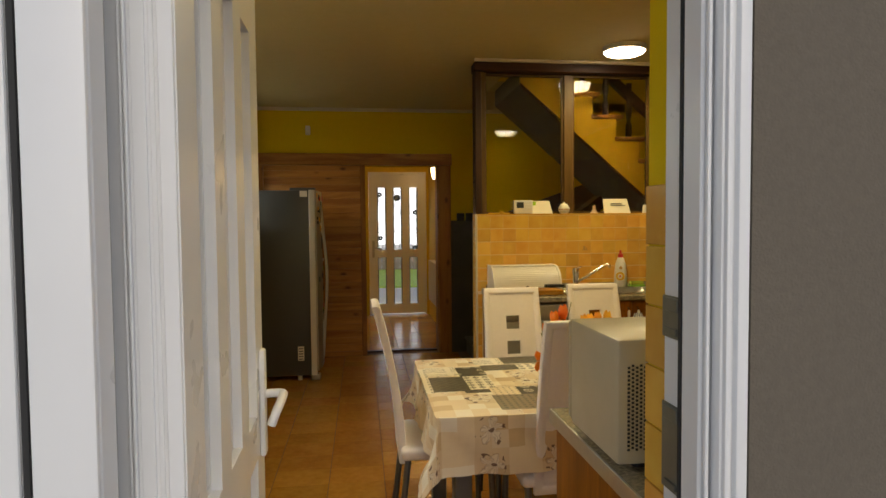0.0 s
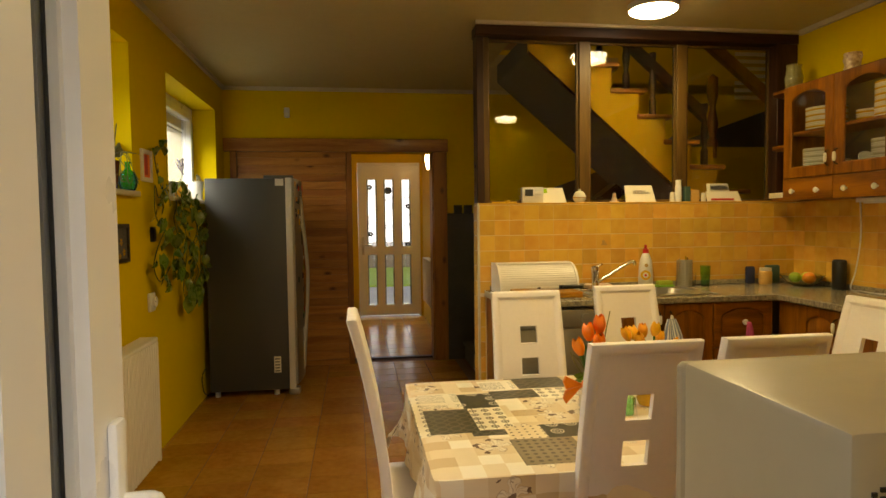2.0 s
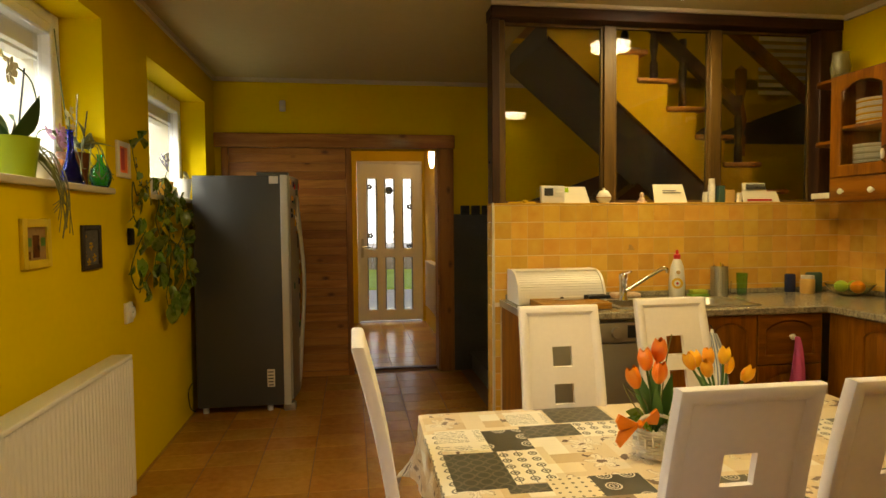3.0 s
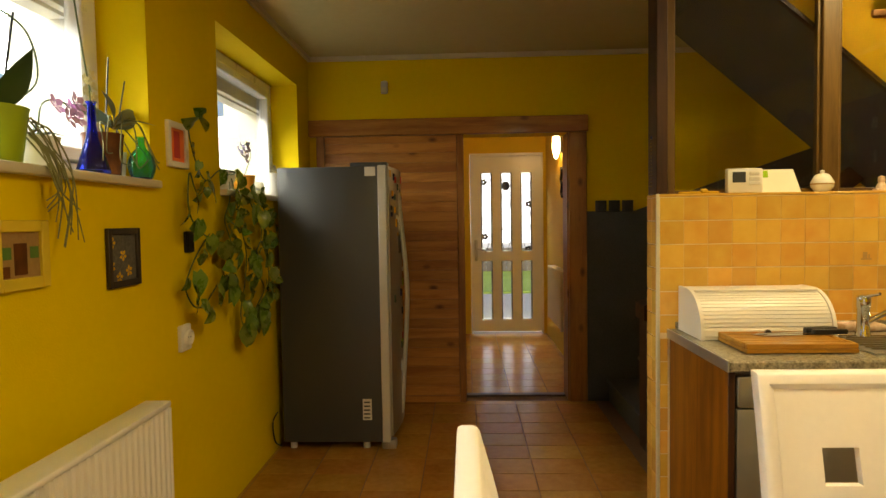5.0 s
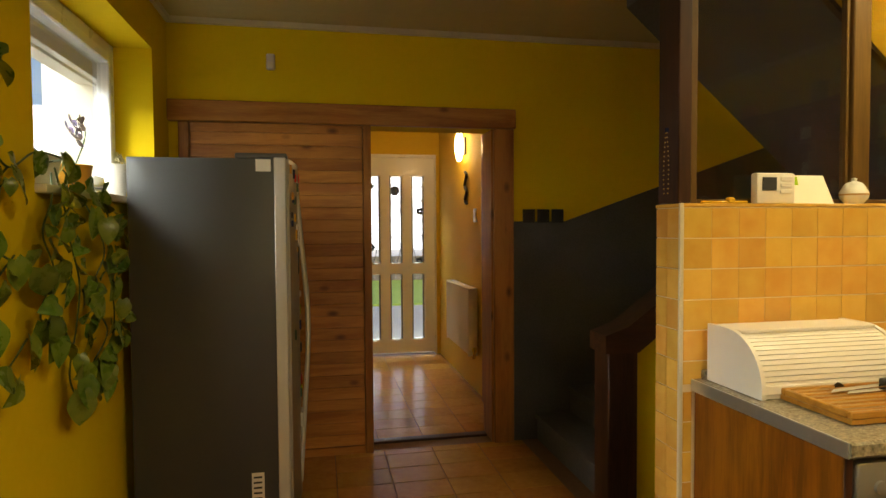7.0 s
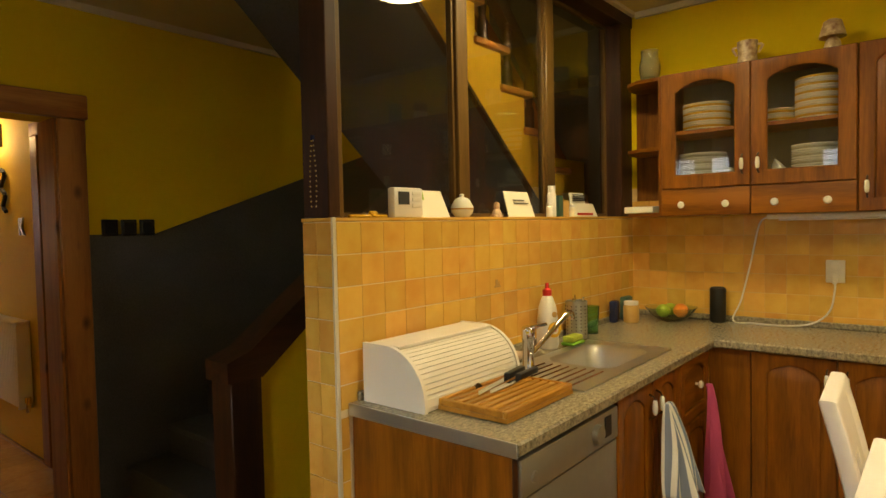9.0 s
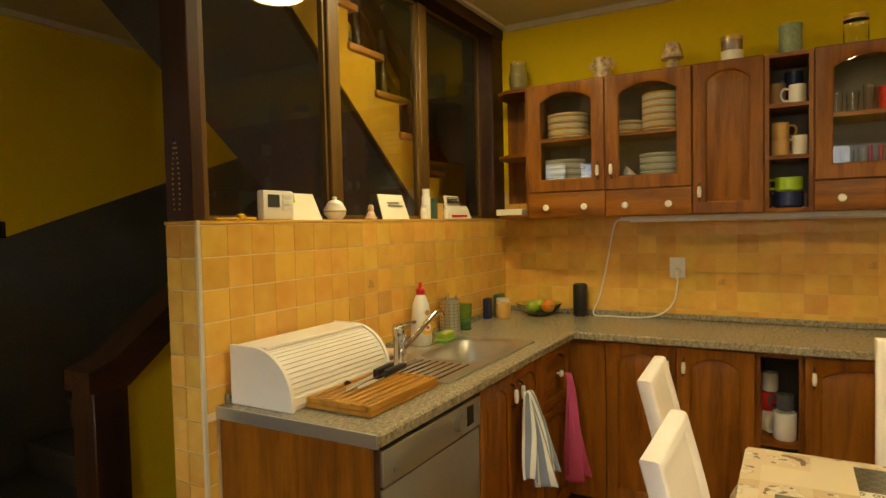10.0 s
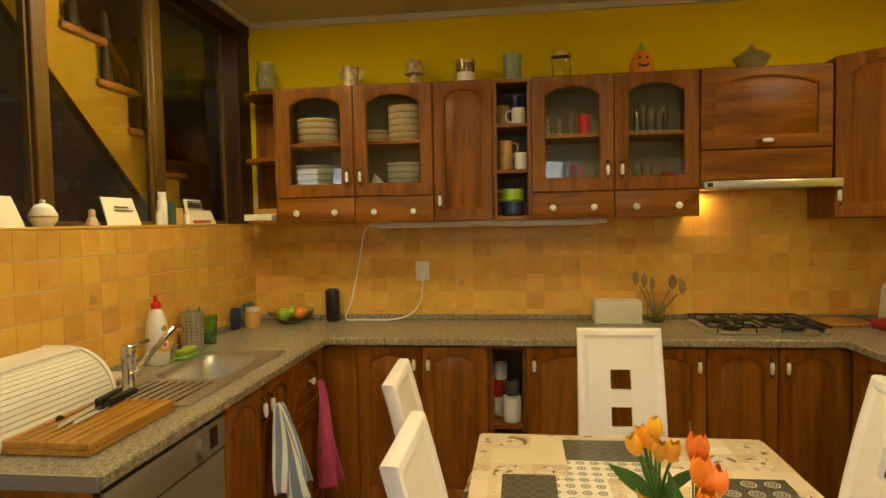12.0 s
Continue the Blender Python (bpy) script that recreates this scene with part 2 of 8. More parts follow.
    stalk = times(between(ax, 0.47, 0.53), more(half, 3.7, 0.3))
    col = mix(times(cluster, between(sort, 0.22, 0.5), math_node("MAXIMUM", heads, stalk), 0.85), col, DARK)
    # dark ovals on taupe, script on white, white rings on dark
    _, r_b, fr_b = cells(0.026, 2.0)
    col = mix(times(cluster, between(sort, 0.5, 0.64), math_node("LESS_THAN", r_b, 0.27), 0.8), col, DARK)
    wig = n.new("ShaderNodeTexNoise")
    wig.inputs["Scale"].default_value = 170
    l.new(uv.outputs[0], wig.inputs["Vector"])
    line = times(math_node("LESS_THAN", math_node("FRACT", math_node("MULTIPLY", fy, 10.0)), 0.4), math_node("GREATER_THAN", wig.outputs[0], 0.46), between(fx, 0.1, 0.9), between(fy, 0.1, 0.9))
    col = mix(times(cluster, between(sort, 0.64, 0.74), line, 0.75), col, DARK)
    _, r_c, _ = cells(0.065, 9.0)
    rings = math_node("MAXIMUM", between(r_c, 0.27, 0.34), math_node("MAXIMUM", between(r_c, 0.15, 0.2), math_node("LESS_THAN", r_c, 0.06)))
    col = mix(times(cluster, between(sort, 0.74, 0.86), rings, more(half, 5.1, 0.35), 0.7), col, WHITE)
    col = mix(times(cluster, math_node("GREATER_THAN", sort, 0.86), math_node("LESS_THAN", r_b, 0.17), 0.8), col, DARK)
    # drawn blossoms with dark stamens on the pale squares
    ce = n.new("ShaderNodeVectorMath")
    ce.operation = "SUBTRACT"
    l.new(fr, ce.inputs[0])
    ce.inputs[1].default_value = (0.5, 0.5, 0)
    wob = n.new("ShaderNodeTexNoise")
    wob.inputs["Scale"].default_value, wob.inputs["Detail"].default_value = 22, 2
    l.new(uv.outputs[0], wob.inputs["Vector"])
    bend = n.new("ShaderNodeVectorMath")
    bend.operation = "MULTIPLY_ADD"
    l.new(wob.outputs["Color"], bend.inputs[0])
    bend.inputs[1].default_value = (0.4, 0.4, 0)
    l.new(ce.outputs[0], bend.inputs[2])
    less = n.new("ShaderNodeVectorMath")
    less.operation = "SUBTRACT"
    l.new(bend.outputs[0], less.inputs[0])
    less.inputs[1].default_value = (0.2, 0.2, 0)
    px, py = split(less.outputs[0])
    ln = n.new("ShaderNodeVectorMath")
    ln.operation = "LENGTH"
    l.new(less.outputs[0], ln.inputs[0])
    radius = ln.outputs["Value"]
    angle = math_node("ARCTAN2", py, px)
    petal = math_node("MULTIPLY_ADD", math_node("ABSOLUTE", math_node("SINE", math_node("MULTIPLY_ADD", angle, 2.5, math_node("MULTIPLY", kind, 9.0)))), 0.3, 0.1)
    gap_ = math_node("SUBTRACT", radius, petal)
    outline = math_node("COMPARE", gap_, 0.0, 0.016)
    veins = times(math_node("LESS_THAN", gap_, 0.0), math_node("GREATER_THAN", math_node("SINE", math_node("MULTIPLY", angle, 17.0)), 0.75))
    heart = math_node("LESS_THAN", radius, 0.07)
    blossom = times(pale, math_node("GREATER_THAN", kind, 0.45))
    col = mix(times(blossom, 0.45), col, TAN)
    col = mix(times(blossom, math_node("LESS_THAN", gap_, 0.0), 0.6), col, WHITE)
    col = mix(times(blossom, math_node("MAXIMUM", outline, veins), 0.42), col, BROWN)
    col = mix(times(blossom, math_node("MAXIMUM", heart, times(between(radius, 0.3, 0.46), math_node("GREATER_THAN", wob.outputs[0], 0.6))), 0.85), col, (0.09, 0.03, 0.015))
    l.new(col, b.inputs["Base Color"])
    return m


M = {}
M["yellow"] = mat("yellow_wall_paint", (0.73, 0.525, 0.006), 0.85, spec=0.2, scale=30, var=0.04, bump=0.25, bscale=160)
M["orange"] = mat("apricot_wall_paint", (0.68, 0.46, 0.03), 0.75, scale=30, var=0.04, bump=0.2, bscale=160)
M["ceil"] = mat("ceiling_paint", (0.52, 0.44, 0.2), 0.85, scale=20, var=0.03, bump=0.1, bscale=200)
M["white"] = mat("white_moulding", (0.6, 0.53, 0.38), 0.6, var=0.04)
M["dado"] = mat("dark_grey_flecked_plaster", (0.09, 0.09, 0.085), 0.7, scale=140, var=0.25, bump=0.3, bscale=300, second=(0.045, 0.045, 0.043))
M["render"] = mat("grey_exterior_render", (0.16, 0.137, 0.107), 0.95, scale=90, var=0.12, bump=0.5, bscale=260)
M["stucco"] = mat("pale_exterior_render", (0.6, 0.57, 0.5), 0.95, scale=60, var=0.1, bump=0.5, bscale=200)
M["pvc"] = mat("white_pvc", (0.84, 0.85, 0.86), 0.28, scale=6, var=0.04)
M["seal"] = mat("black_rubber_seal", (0.03, 0.03, 0.03), 0.7)
M["spacer"] = mat("grey_glazing_spacer", (0.28, 0.31, 0.34), 0.35, 0.5)
M["grout"] = mat("pale_grout", (0.78, 0.62, 0.38), 0.9, scale=40, var=0.1)
M["grout_e"] = mat("honey_grout", (0.66, 0.45, 0.17), 0.9, scale=40, var=0.1)
M["floorgrout"] = mat("dark_floor_grout", (0.19, 0.1, 0.04), 0.9, scale=40, var=0.1)
M["wtile"] = mat("honey_glazed_wall_tile", (0.74, 0.46, 0.09), 0.2, scale=16, var=0.22, second=(0.62, 0.32, 0.045), second_scale=7, rand=0.11, bump=0.06, bscale=60)
M["ftile"] = mat("terracotta_floor_tile", (0.47, 0.24, 0.045), 0.22, scale=26, var=0.22, second=(0.32, 0.145, 0.022), second_scale=5, rand=0.1, bump=0.12, bscale=40)
M["pine"] = wood("varnished_pine", (0.47, 0.205, 0.042), (0.29, 0.105, 0.018), 0, 0.42, 1.2, True, 0.15, 0.04)
M["pine_v"] = wood("varnished_pine_upright", (0.36, 0.15, 0.03), (0.22, 0.08, 0.014), 2, 0.44, 1.0, True, 0.1, 0.04)
M["darkwood"] = wood("dark_stained_timber", (0.06, 0.022, 0.008), (0.022, 0.008, 0.004), 2, 0.45, 1.0, False, 0.1)
M["darkwood_x"] = wood("dark_stained_beam", (0.06, 0.022, 0.008), (0.022, 0.008, 0.004), 0, 0.45, 1.0, False, 0.1)
M["mullion"] = wood("brown_stained_mullion", (0.13, 0.07, 0.015), (0.07, 0.036, 0.008), 2, 0.45)
M["cherry"] = wood("cherry_foil", (0.265, 0.093, 0.005), (0.13, 0.039, 0.002), 2, 0.42, 1.3, False, 0.06, 0.0)
M["cherry_y"] = wood("cherry_foil_level", (0.265, 0.093, 0.005), (0.13, 0.039, 0.002), 1, 0.42, 1.3, False, 0.06, 0.0)
M["cherry_x"] = wood("cherry_foil_across", (0.265, 0.093, 0.005), (0.13, 0.039, 0.002), 0, 0.42, 1.3, False, 0.06, 0.0)
M["inside"] = mat("cabinet_inside", (0.2, 0.165, 0.1), 0.6)
M["worktop"] = mat("mottled_granite_laminate", (0.43, 0.375, 0.26), 0.2, scale=130, var=0.27, second=(0.08, 0.07, 0.047), second_scale=55, stretch=(1, 1.5, 1))
M["steel"] = mat("brushed_steel", (0.6, 0.6, 0.57), 0.32, 0.85, scale=50, var=0.08)
M["chrome"] = mat("chrome", (0.75, 0.75, 0.75), 0.08, 1.0, var=0.02)
M["silver"] = mat("silver_appliance_paint", (0.32, 0.3, 0.25), 0.35, 0.6, scale=40, var=0.04)
M["graphite"] = mat("graphite_fridge_side", (0.062, 0.064, 0.064), 0.42, 0.2, scale=120, var=0.06, bump=0.1, bscale=350)
M["silverpaint"] = mat("pale_silver_trim", (0.6, 0.6, 0.57), 0.35, 0.25, scale=40, var=0.05)
M["black"] = mat("black_plastic", (0.012, 0.012, 0.012), 0.35)
M["iron"] = mat("black_cast_iron", (0.015, 0.015, 0.015), 0.55, 0.3)
M["porcelain"] = mat("white_porcelain", (0.8, 0.77, 0.68), 0.18, var=0.03)
M["whiteplastic"] = mat("white_plastic", (0.75, 0.72, 0.66), 0.35, var=0.03)
M["radiator"] = mat("white_radiator_enamel", (0.76, 0.73, 0.66), 0.35, var=0.03)
M["leather"] = mat("cream_white_leatherette", (0.81, 0.75, 0.71), 0.4, scale=60, var=0.05, bump=0.1, bscale=300)
M["greymetal"] = mat("grey_metal", (0.16, 0.165, 0.17), 0.4, 0.7)
M["leather2"] = mat("cream_enamel", (0.45, 0.39, 0.27), 0.35, scale=20, var=0.05)
M["cloth"] = tablecloth_material()
M["glass"] = glass("clear_glass")
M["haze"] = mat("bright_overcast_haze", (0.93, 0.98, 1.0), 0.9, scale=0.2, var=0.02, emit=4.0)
M["mist"] = mat("pale_overcast_mist", (0.95, 0.97, 1.0), 0.9, scale=0.2, var=0.02, emit=1.3)
M["lamp"] = mat("lamp_diffuser", (1.0, 0.86, 0.62), 0.5, emit=34.0)
M["sconce"] = mat("sconce_glass", (1.0, 0.82, 0.5), 0.5, emit=9.0)
M["leaf"] = mat("glossy_green_leaf", (0.05, 0.12, 0.01), 0.27, scale=22, var=0.25, second=(0.2, 0.27, 0.03), rand=0.25)
M["concrete"] = mat("concrete_paving", (0.62, 0.6, 0.56), 0.9, scale=20, var=0.15)
M["step"] = mat("dark_grey_stair_tile", (0.1, 0.098, 0.092), 0.6, scale=40, var=0.15)
M["redroof"] = mat("red_roof_tile", (0.4, 0.09, 0.05), 0.8, scale=8, var=0.2)
M["ochreplaster"] = mat("rough_ochre_plaster", (0.72, 0.43, 0.025), 0.85, spec=0.2, scale=18, var=0.12, bump=0.6, bscale=70)
M["grass"] = mat("lawn", (0.42, 0.58, 0.1), 0.9, scale=60, var=0.25, bump=0.6, bscale=80)


# ---- mesh helpers ----
ORIGIN = {}


def thing(name, loc, label, category, group="", kind=""):
    """A top-level Empty at the base of a thing; its parts are built in world places round it."""
    ob = new(name)
    ob.empty_display_size = 0.05
    ob.location = loc
    ORIGIN[ob] = Vector(loc)
    return tagged(ob, label, category, group, kind)


def part(name, bm, material, parent=None, label="", smooth=True):
    me = bpy.data.meshes.new(name)
    if parent is not None:
        bm.transform(Matrix.Translation(-ORIGIN[parent]))
    bmesh.ops.recalc_face_normals(bm, faces=bm.faces)
    bm.to_mesh(me)
    bm.free()
    for mt in material if isinstance(material, (list, tuple)) else (material,):
        me.materials.append(mt)
    if smooth:
        me.shade_smooth()
        me.set_sharp_from_angle(angle=radians(38))
    ob = new(name, me)
    if parent is not None:
        ob.parent = parent
        ORIGIN[ob] = ORIGIN[parent]
    else:
        ORIGIN[ob] = Vector((0, 0, 0))
    if label:
        ob["label"] = label
    return ob


def setting(name, bm, material, label, category):
    return tagged(part(name, bm, material), label, category, kind="structure")


def bx(bm, a, b, bevel=0.0, seg=1):
    """A box between two corners, its edges rounded where bevel is given."""
    a, b = [min(p, q) for p, q in zip(a, b)], [max(p, q) for p, q in zip(a, b)]
    r = bmesh.ops.create_cube(bm, size=1.0)
    vs = r["verts"]
    for v in vs:
        v.co = Vector([a[i] + (v.co[i] + 0.5) * (b[i] - a[i]) for i in range(3)])
    if bevel:
        es = list({e for v in vs for e in v.link_edges})
        bmesh.ops.bevel(bm, geom=es, offset=bevel, segments=seg, affect="EDGES", profile=0.5)
    return bm


def box(a, b, bevel=0.0, seg=1):
    return bx(bmesh.new(), a, b, bevel, seg)


def lathe(bm, prof, c=(0, 0, 0), seg=20, m=None):
    """Turns a profile of (radius, height) round the z axis at c; m turns it afterwards round c."""
    rings = []
    m = m or Matrix()
    for r, z in prof:
        if r < 1e-6:
            rings.append([bm.verts.new(Vector(c) + m @ Vector((0, 0, z)))])
        else:
            rings.append([bm.verts.new(Vector(c) + m @ Vector((r * math.cos(2 * math.pi * i / seg), r * math.sin(2 * math.pi * i / seg), z))) for i in range(seg)])
    for p, q in zip(rings, rings[1:]):
        for i in range(seg):
            j = (i + 1) % seg
            if len(p) == 1 and len(q) == 1:
                continue
            if len(p) == 1:
                bm.faces.new((p[0], q[i], q[j]))
            elif len(q) == 1:
                bm.faces.new((p[i], p[j], q[0]))
            else:
                bm.faces.new((p[i], p[j], q[j], q[i]))
    for ring, flip in ((rings[0], True), (rings[-1], False)):
        if len(ring) > 1 and not (prof[0] == prof[-1]):
            bm.faces.new(ring[::-1] if flip else ring)
    return bm


def turned(prof, c, seg=20, m=None):
    return lathe(bmesh.new(), prof, c, seg, m)


def tube(bm, pts, r, seg=8):
    pts = [Vector(p) for p in pts]
    rs = r if isinstance(r, (list, tuple)) else [r] * len(pts)
    up = Vector((0.13, 0.31, 0.94))
    rings = []
    for i, p in enumerate(pts):
        d = (pts[min(i + 1, len(pts) - 1)] - pts[max(i - 1, 0)]).normalized()
        s = d.cross(up)
        if s.length < 0.1:
            s = d.cross(Vector((1, 0, 0)))
        s.normalize()
        t = d.cross(s)
        rings.append([bm.verts.new(p + rs[i] * (s * math.cos(2 * math.pi * k / seg) + t * math.sin(2 * math.pi * k / seg))) for k in range(seg)])
    for p, q in zip(rings, rings[1:]):
        for i in range(seg):
            j = (i + 1) % seg
            bm.faces.new((p[i], p[j], q[j], q[i]))
    bm.faces.new(rings[0][::-1])
    bm.faces.new(rings[-1])
    return bm


def curve_points(ctrl, n=8):
    """A smooth line through the points."""
    c = [Vector(p) for p in ctrl]
    out = []
    for i in range(len(c) - 1):
        p0, p1, p2, p3 = c[max(i - 1, 0)], c[i], c[i + 1], c[min(i + 2, len(c) - 1)]
        for k in range(n):
            t = k / n
            out.append(0.5 * (2 * p1 + (p2 - p0) * t + (2 * p0 - 5 * p1 + 4 * p2 - p3) * t * t + (3 * p1 - p0 - 3 * p2 + p3) * t ** 3))
    out.append(c[-1])
    return out


def prism(bm, loop, vec):
    """Extrudes a flat loop of points by vec."""
    a = [bm.verts.new(Vector(p)) for p in loop]
    b = [bm.verts.new(Vector(p) + Vector(vec)) for p in loop]
    bm.faces.new(a[::-1])
    bm.faces.new(b)
    for i in range(len(a)):
        j = (i + 1) % len(a)
        bm.faces.new((a[i], a[j], b[j], b[i]))
    return bm


def slab(axis, u0, u1, w0, w1, d0, d1, holes=()):
    """A wall with holes: in the plane of (u, w), between the depths d0 and d1 along axis 'x', 'y' or 'z'."""
    us = sorted({u0, u1, *[h[0] for h in holes], *[h[1] for h in holes]})
    ws = sorted({w0, w1, *[h[2] for h in holes], *[h[3] for h in holes]})
    bm = bmesh.new()
    cache = {}

    def vert(u, w, d):
        k = (u, w, d)
        if k not in cache:
            cache[k] = bm.verts.new({"x": (d, u, w), "y": (u, d, w), "z": (u, w, d)}[axis])
        return cache[k]

    def solid(i, j):
        if not (0 <= i < len(us) - 1 and 0 <= j < len(ws) - 1):
            return False
        cu, cw = (us[i] + us[i + 1]) / 2, (ws[j] + ws[j + 1]) / 2
        return not any(h[0] < cu < h[1] and h[2] < cw < h[3] for h in holes)

    for i in range(len(us) - 1):
        for j in range(len(ws) - 1):
            if not solid(i, j):
                continue
            a, b, c, d = (us[i], ws[j]), (us[i + 1], ws[j]), (us[i + 1], ws[j + 1]), (us[i], ws[j + 1])
            for dd in (d0, d1):
                bm.faces.new([vert(*p, dd) for p in (a, b, c, d)])
            for (p, q), (ni, nj) in (((a, b), (i, j - 1)), ((b, c), (i + 1, j)), ((c, d), (i, j + 1)), ((d, a), (i - 1, j))):
                if not solid(ni, nj):
                    bm.faces.new((vert(*p, d0), vert(*q, d0), vert(*q, d1), vert(*p, d1)))
    return bm


def rows_of(a, b, step, start):
    """Pieces between a and b with joints at start + k * step."""
    k = math.floor((a - start) / step)
    out = []
    while start + k * step < b - 1e-6:
        lo, hi = max(a, start + k * step), min(b, start + (k + 1) * step)
        if hi - lo > 0.012:
            out.append((lo, hi))
        k += 1
    return out


PIECE = {}


def piece(name, size, centre, material, parent, bevel=0.003):
    """A small bevelled block; alike pieces share one mesh."""
    key = (name, tuple(round(s, 3) for s in size), material.name)
    if key not in PIECE:
        h = [s / 2 for s in size]
        bm = bmesh.new()
        thin = min(range(3), key=lambda i: size[i])
        e = [bevel] * 3
        e[thin] = 0
        lo, hi = [], []
        for su, sw in ((-1, -1), (1, -1), (1, 1), (-1, 1)):
            o = [i for i in range(3) if i != thin]
            for dst, dep, ins in ((lo, -h[thin], 0), (hi, h[thin], bevel)):
                p = [0, 0, 0]
                p[o[0]], p[o[1]], p[thin] = su * (h[o[0]] - ins), sw * (h[o[1]] - ins), dep
                dst.append(p)
        base = [[*p] for p in lo]
        for p in base:
            p[thin] = h[thin] - bevel
        low2 = [[*p] for p in hi]
        for p in low2:
            p[thin] = -h[thin]
        top0 = [[*p] for p in base]
        for p in top0:
            p[thin] = -h[thin] + bevel
        rings = [[bm.verts.new(p) for p in loop] for loop in (low2, top0, base, hi)]
        for p, q in zip(rings, rings[1:]):
            for i in range(4):
                bm.faces.new((p[i], p[(i + 1) % 4], q[(i + 1) % 4], q[i]))
        bm.faces.new(rings[0][::-1])
        bm.faces.new(rings[-1])
        bmesh.ops.recalc_face_normals(bm, faces=bm.faces)
        me = bpy.data.meshes.new(name)
        bm.to_mesh(me)
        bm.free()
        me.materials.append(material)
        PIECE[key] = me
    ob = new(name, PIECE[key])
    ob.parent = parent
    ob.location = Vector(centre) - ORIGIN[parent]
    return ob


# ---- the place: heights and lines of the plan ----
WEST, EAST, NORTH, SOUTH = -1.18, 3.11, 6.81, 1.08
TOP = 2.67          # ceiling
HW0, HW1, HWZ = 4.71, 4.86, 1.497   # the tiled half wall
CT, CTY, CTX, CTS = 0.93, 4.11, 2.53, 1.695   # worktop height and its front edges
WIN_1, WIN_2, SILL, HEAD = (2.3, 4.39), (5.05, 6.48), 1.57, 2.39

ground = setting("ground", slab("z", -90, 90, -90, 90, -0.32, -0.14), M["concrete"], "pale concrete ground round the house", "ground")
floor = setting("floor", slab("z", WEST - 0.1, 4.8, 0.81, 9.8, -0.12, -0.003), M["floorgrout"], "terracotta tiled kitchen floor with dark joints", "floor")
wall_west = setting("wall_west", slab("x", 0.86, 9.9, -0.12, 4.7, -1.40, WEST, [(*WIN_1, SILL, HEAD), (*WIN_2, SILL, HEAD)]), M["yellow"], "yellow painted wall with two deep windows", "wall")
setting("wall_west_outside", slab("x", 0.86, 9.9, -0.12, 4.7, -1.72, -1.40, [(*WIN_1, SILL, HEAD), (*WIN_2, SILL, HEAD)]), M["stucco"], "pale rendered outside of the window wall", "wall")
wall_north = setting("wall_north", slab("y", WEST, 4.8, 0, 4.7, NORTH, 7.0, [(-0.002, 0.81, 0, 2.06)]), M["yellow"], "yellow painted wall with a timber-framed doorway", "wall")
wall_south = setting("wall_south", slab("y", WEST, EAST, -0.1, TOP + 0.1, 0.86, SOUTH, [(-0.477, 0.443, -0.1, 2.12)]), M["yellow"], "yellow inner face of the terrace door wall", "wall")
outer = setting("wall_outside", slab("y", -1.72, 4.8, -0.12, 4.7, 0.825, 0.86, [(-0.477, 0.458, -0.12, 2.12)]), M["render"], "grey rendered outside wall by the terrace door", "wall")
wall_east = setting("wall_east", slab("x", 0.86, HW1, 0, TOP + 0.1, EAST, EAST + 0.2), M["yellow"], "yellow painted kitchen wall above a tiled splashback", "wall")
stair_east = setting("wall_stair_east", slab("x", HW1, 7.0, 0, 4.7, 4.7, 4.8), M["dado"], "dark grey end wall of the stairwell", "wall")
stair_south = setting("wall_stair_south", slab("y", EAST + 0.0, 4.8, 0, 4.7, 4.76, HW1), M["yellow"], "yellow side wall of the stairwell", "wall")
stair_up = setting("wall_stair_upper", slab("y", 0.9, EAST, TOP + 0.1, 4.7, 4.76, HW1), M["yellow"], "yellow upper wall over the glazed screen", "wall")
ceiling = setting("ceiling", slab("z", WEST, 4.8, SOUTH - 0.2, 7.0, TOP, TOP + 0.1, [(1.16, 4.7, 4.86, 5.86), (2.3, 4.7, 5.86, 6.81)]), M["ceil"], "plain cream painted ceiling", "ceiling")
roof = setting("ceiling_upper", slab("z", -1.7, 4.8, 0.7, 7.0, 4.6, 4.7), M["ceil"], "plain upper ceiling over the stairwell", "ceiling")
upper_wall = setting("wall_upper_west", slab("x", 4.86, NORTH, TOP + 0.1, 4.6, 0.86, 0.96), M["yellow"], "yellow upper wall at the head of the stairs", "wall")

# corridor behind the doorway
setting("wall_corridor_east", slab("x", 7.0, 9.7, 0, 2.5, 1.0, 1.15, [(7.2, 7.64, 0, 2.08)]), M["orange"], "warm yellow corridor wall with a side doorway", "wall")
setting("wall_corridor_west", slab("x", 7.0, 9.7, 0, 2.5, -0.75, -0.6), M["orange"], "warm yellow corridor wall", "wall")
setting("wall_corridor_end", slab("y", -0.75, 1.15, 0, 2.5, 9.66, 9.86, [(0.07, 0.965, 0, 2.225)]), M["orange"], "warm yellow wall round the front door", "wall")
setting("ceiling_corridor", slab("z", -0.75, 1.15, 7.0, 9.86, 2.47, 2.56), M["ceil"], "low cream corridor ceiling", "ceiling")
# added wall, its dark colour stands in for the unlit room
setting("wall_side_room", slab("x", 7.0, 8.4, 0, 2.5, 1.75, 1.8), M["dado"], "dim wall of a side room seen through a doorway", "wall")

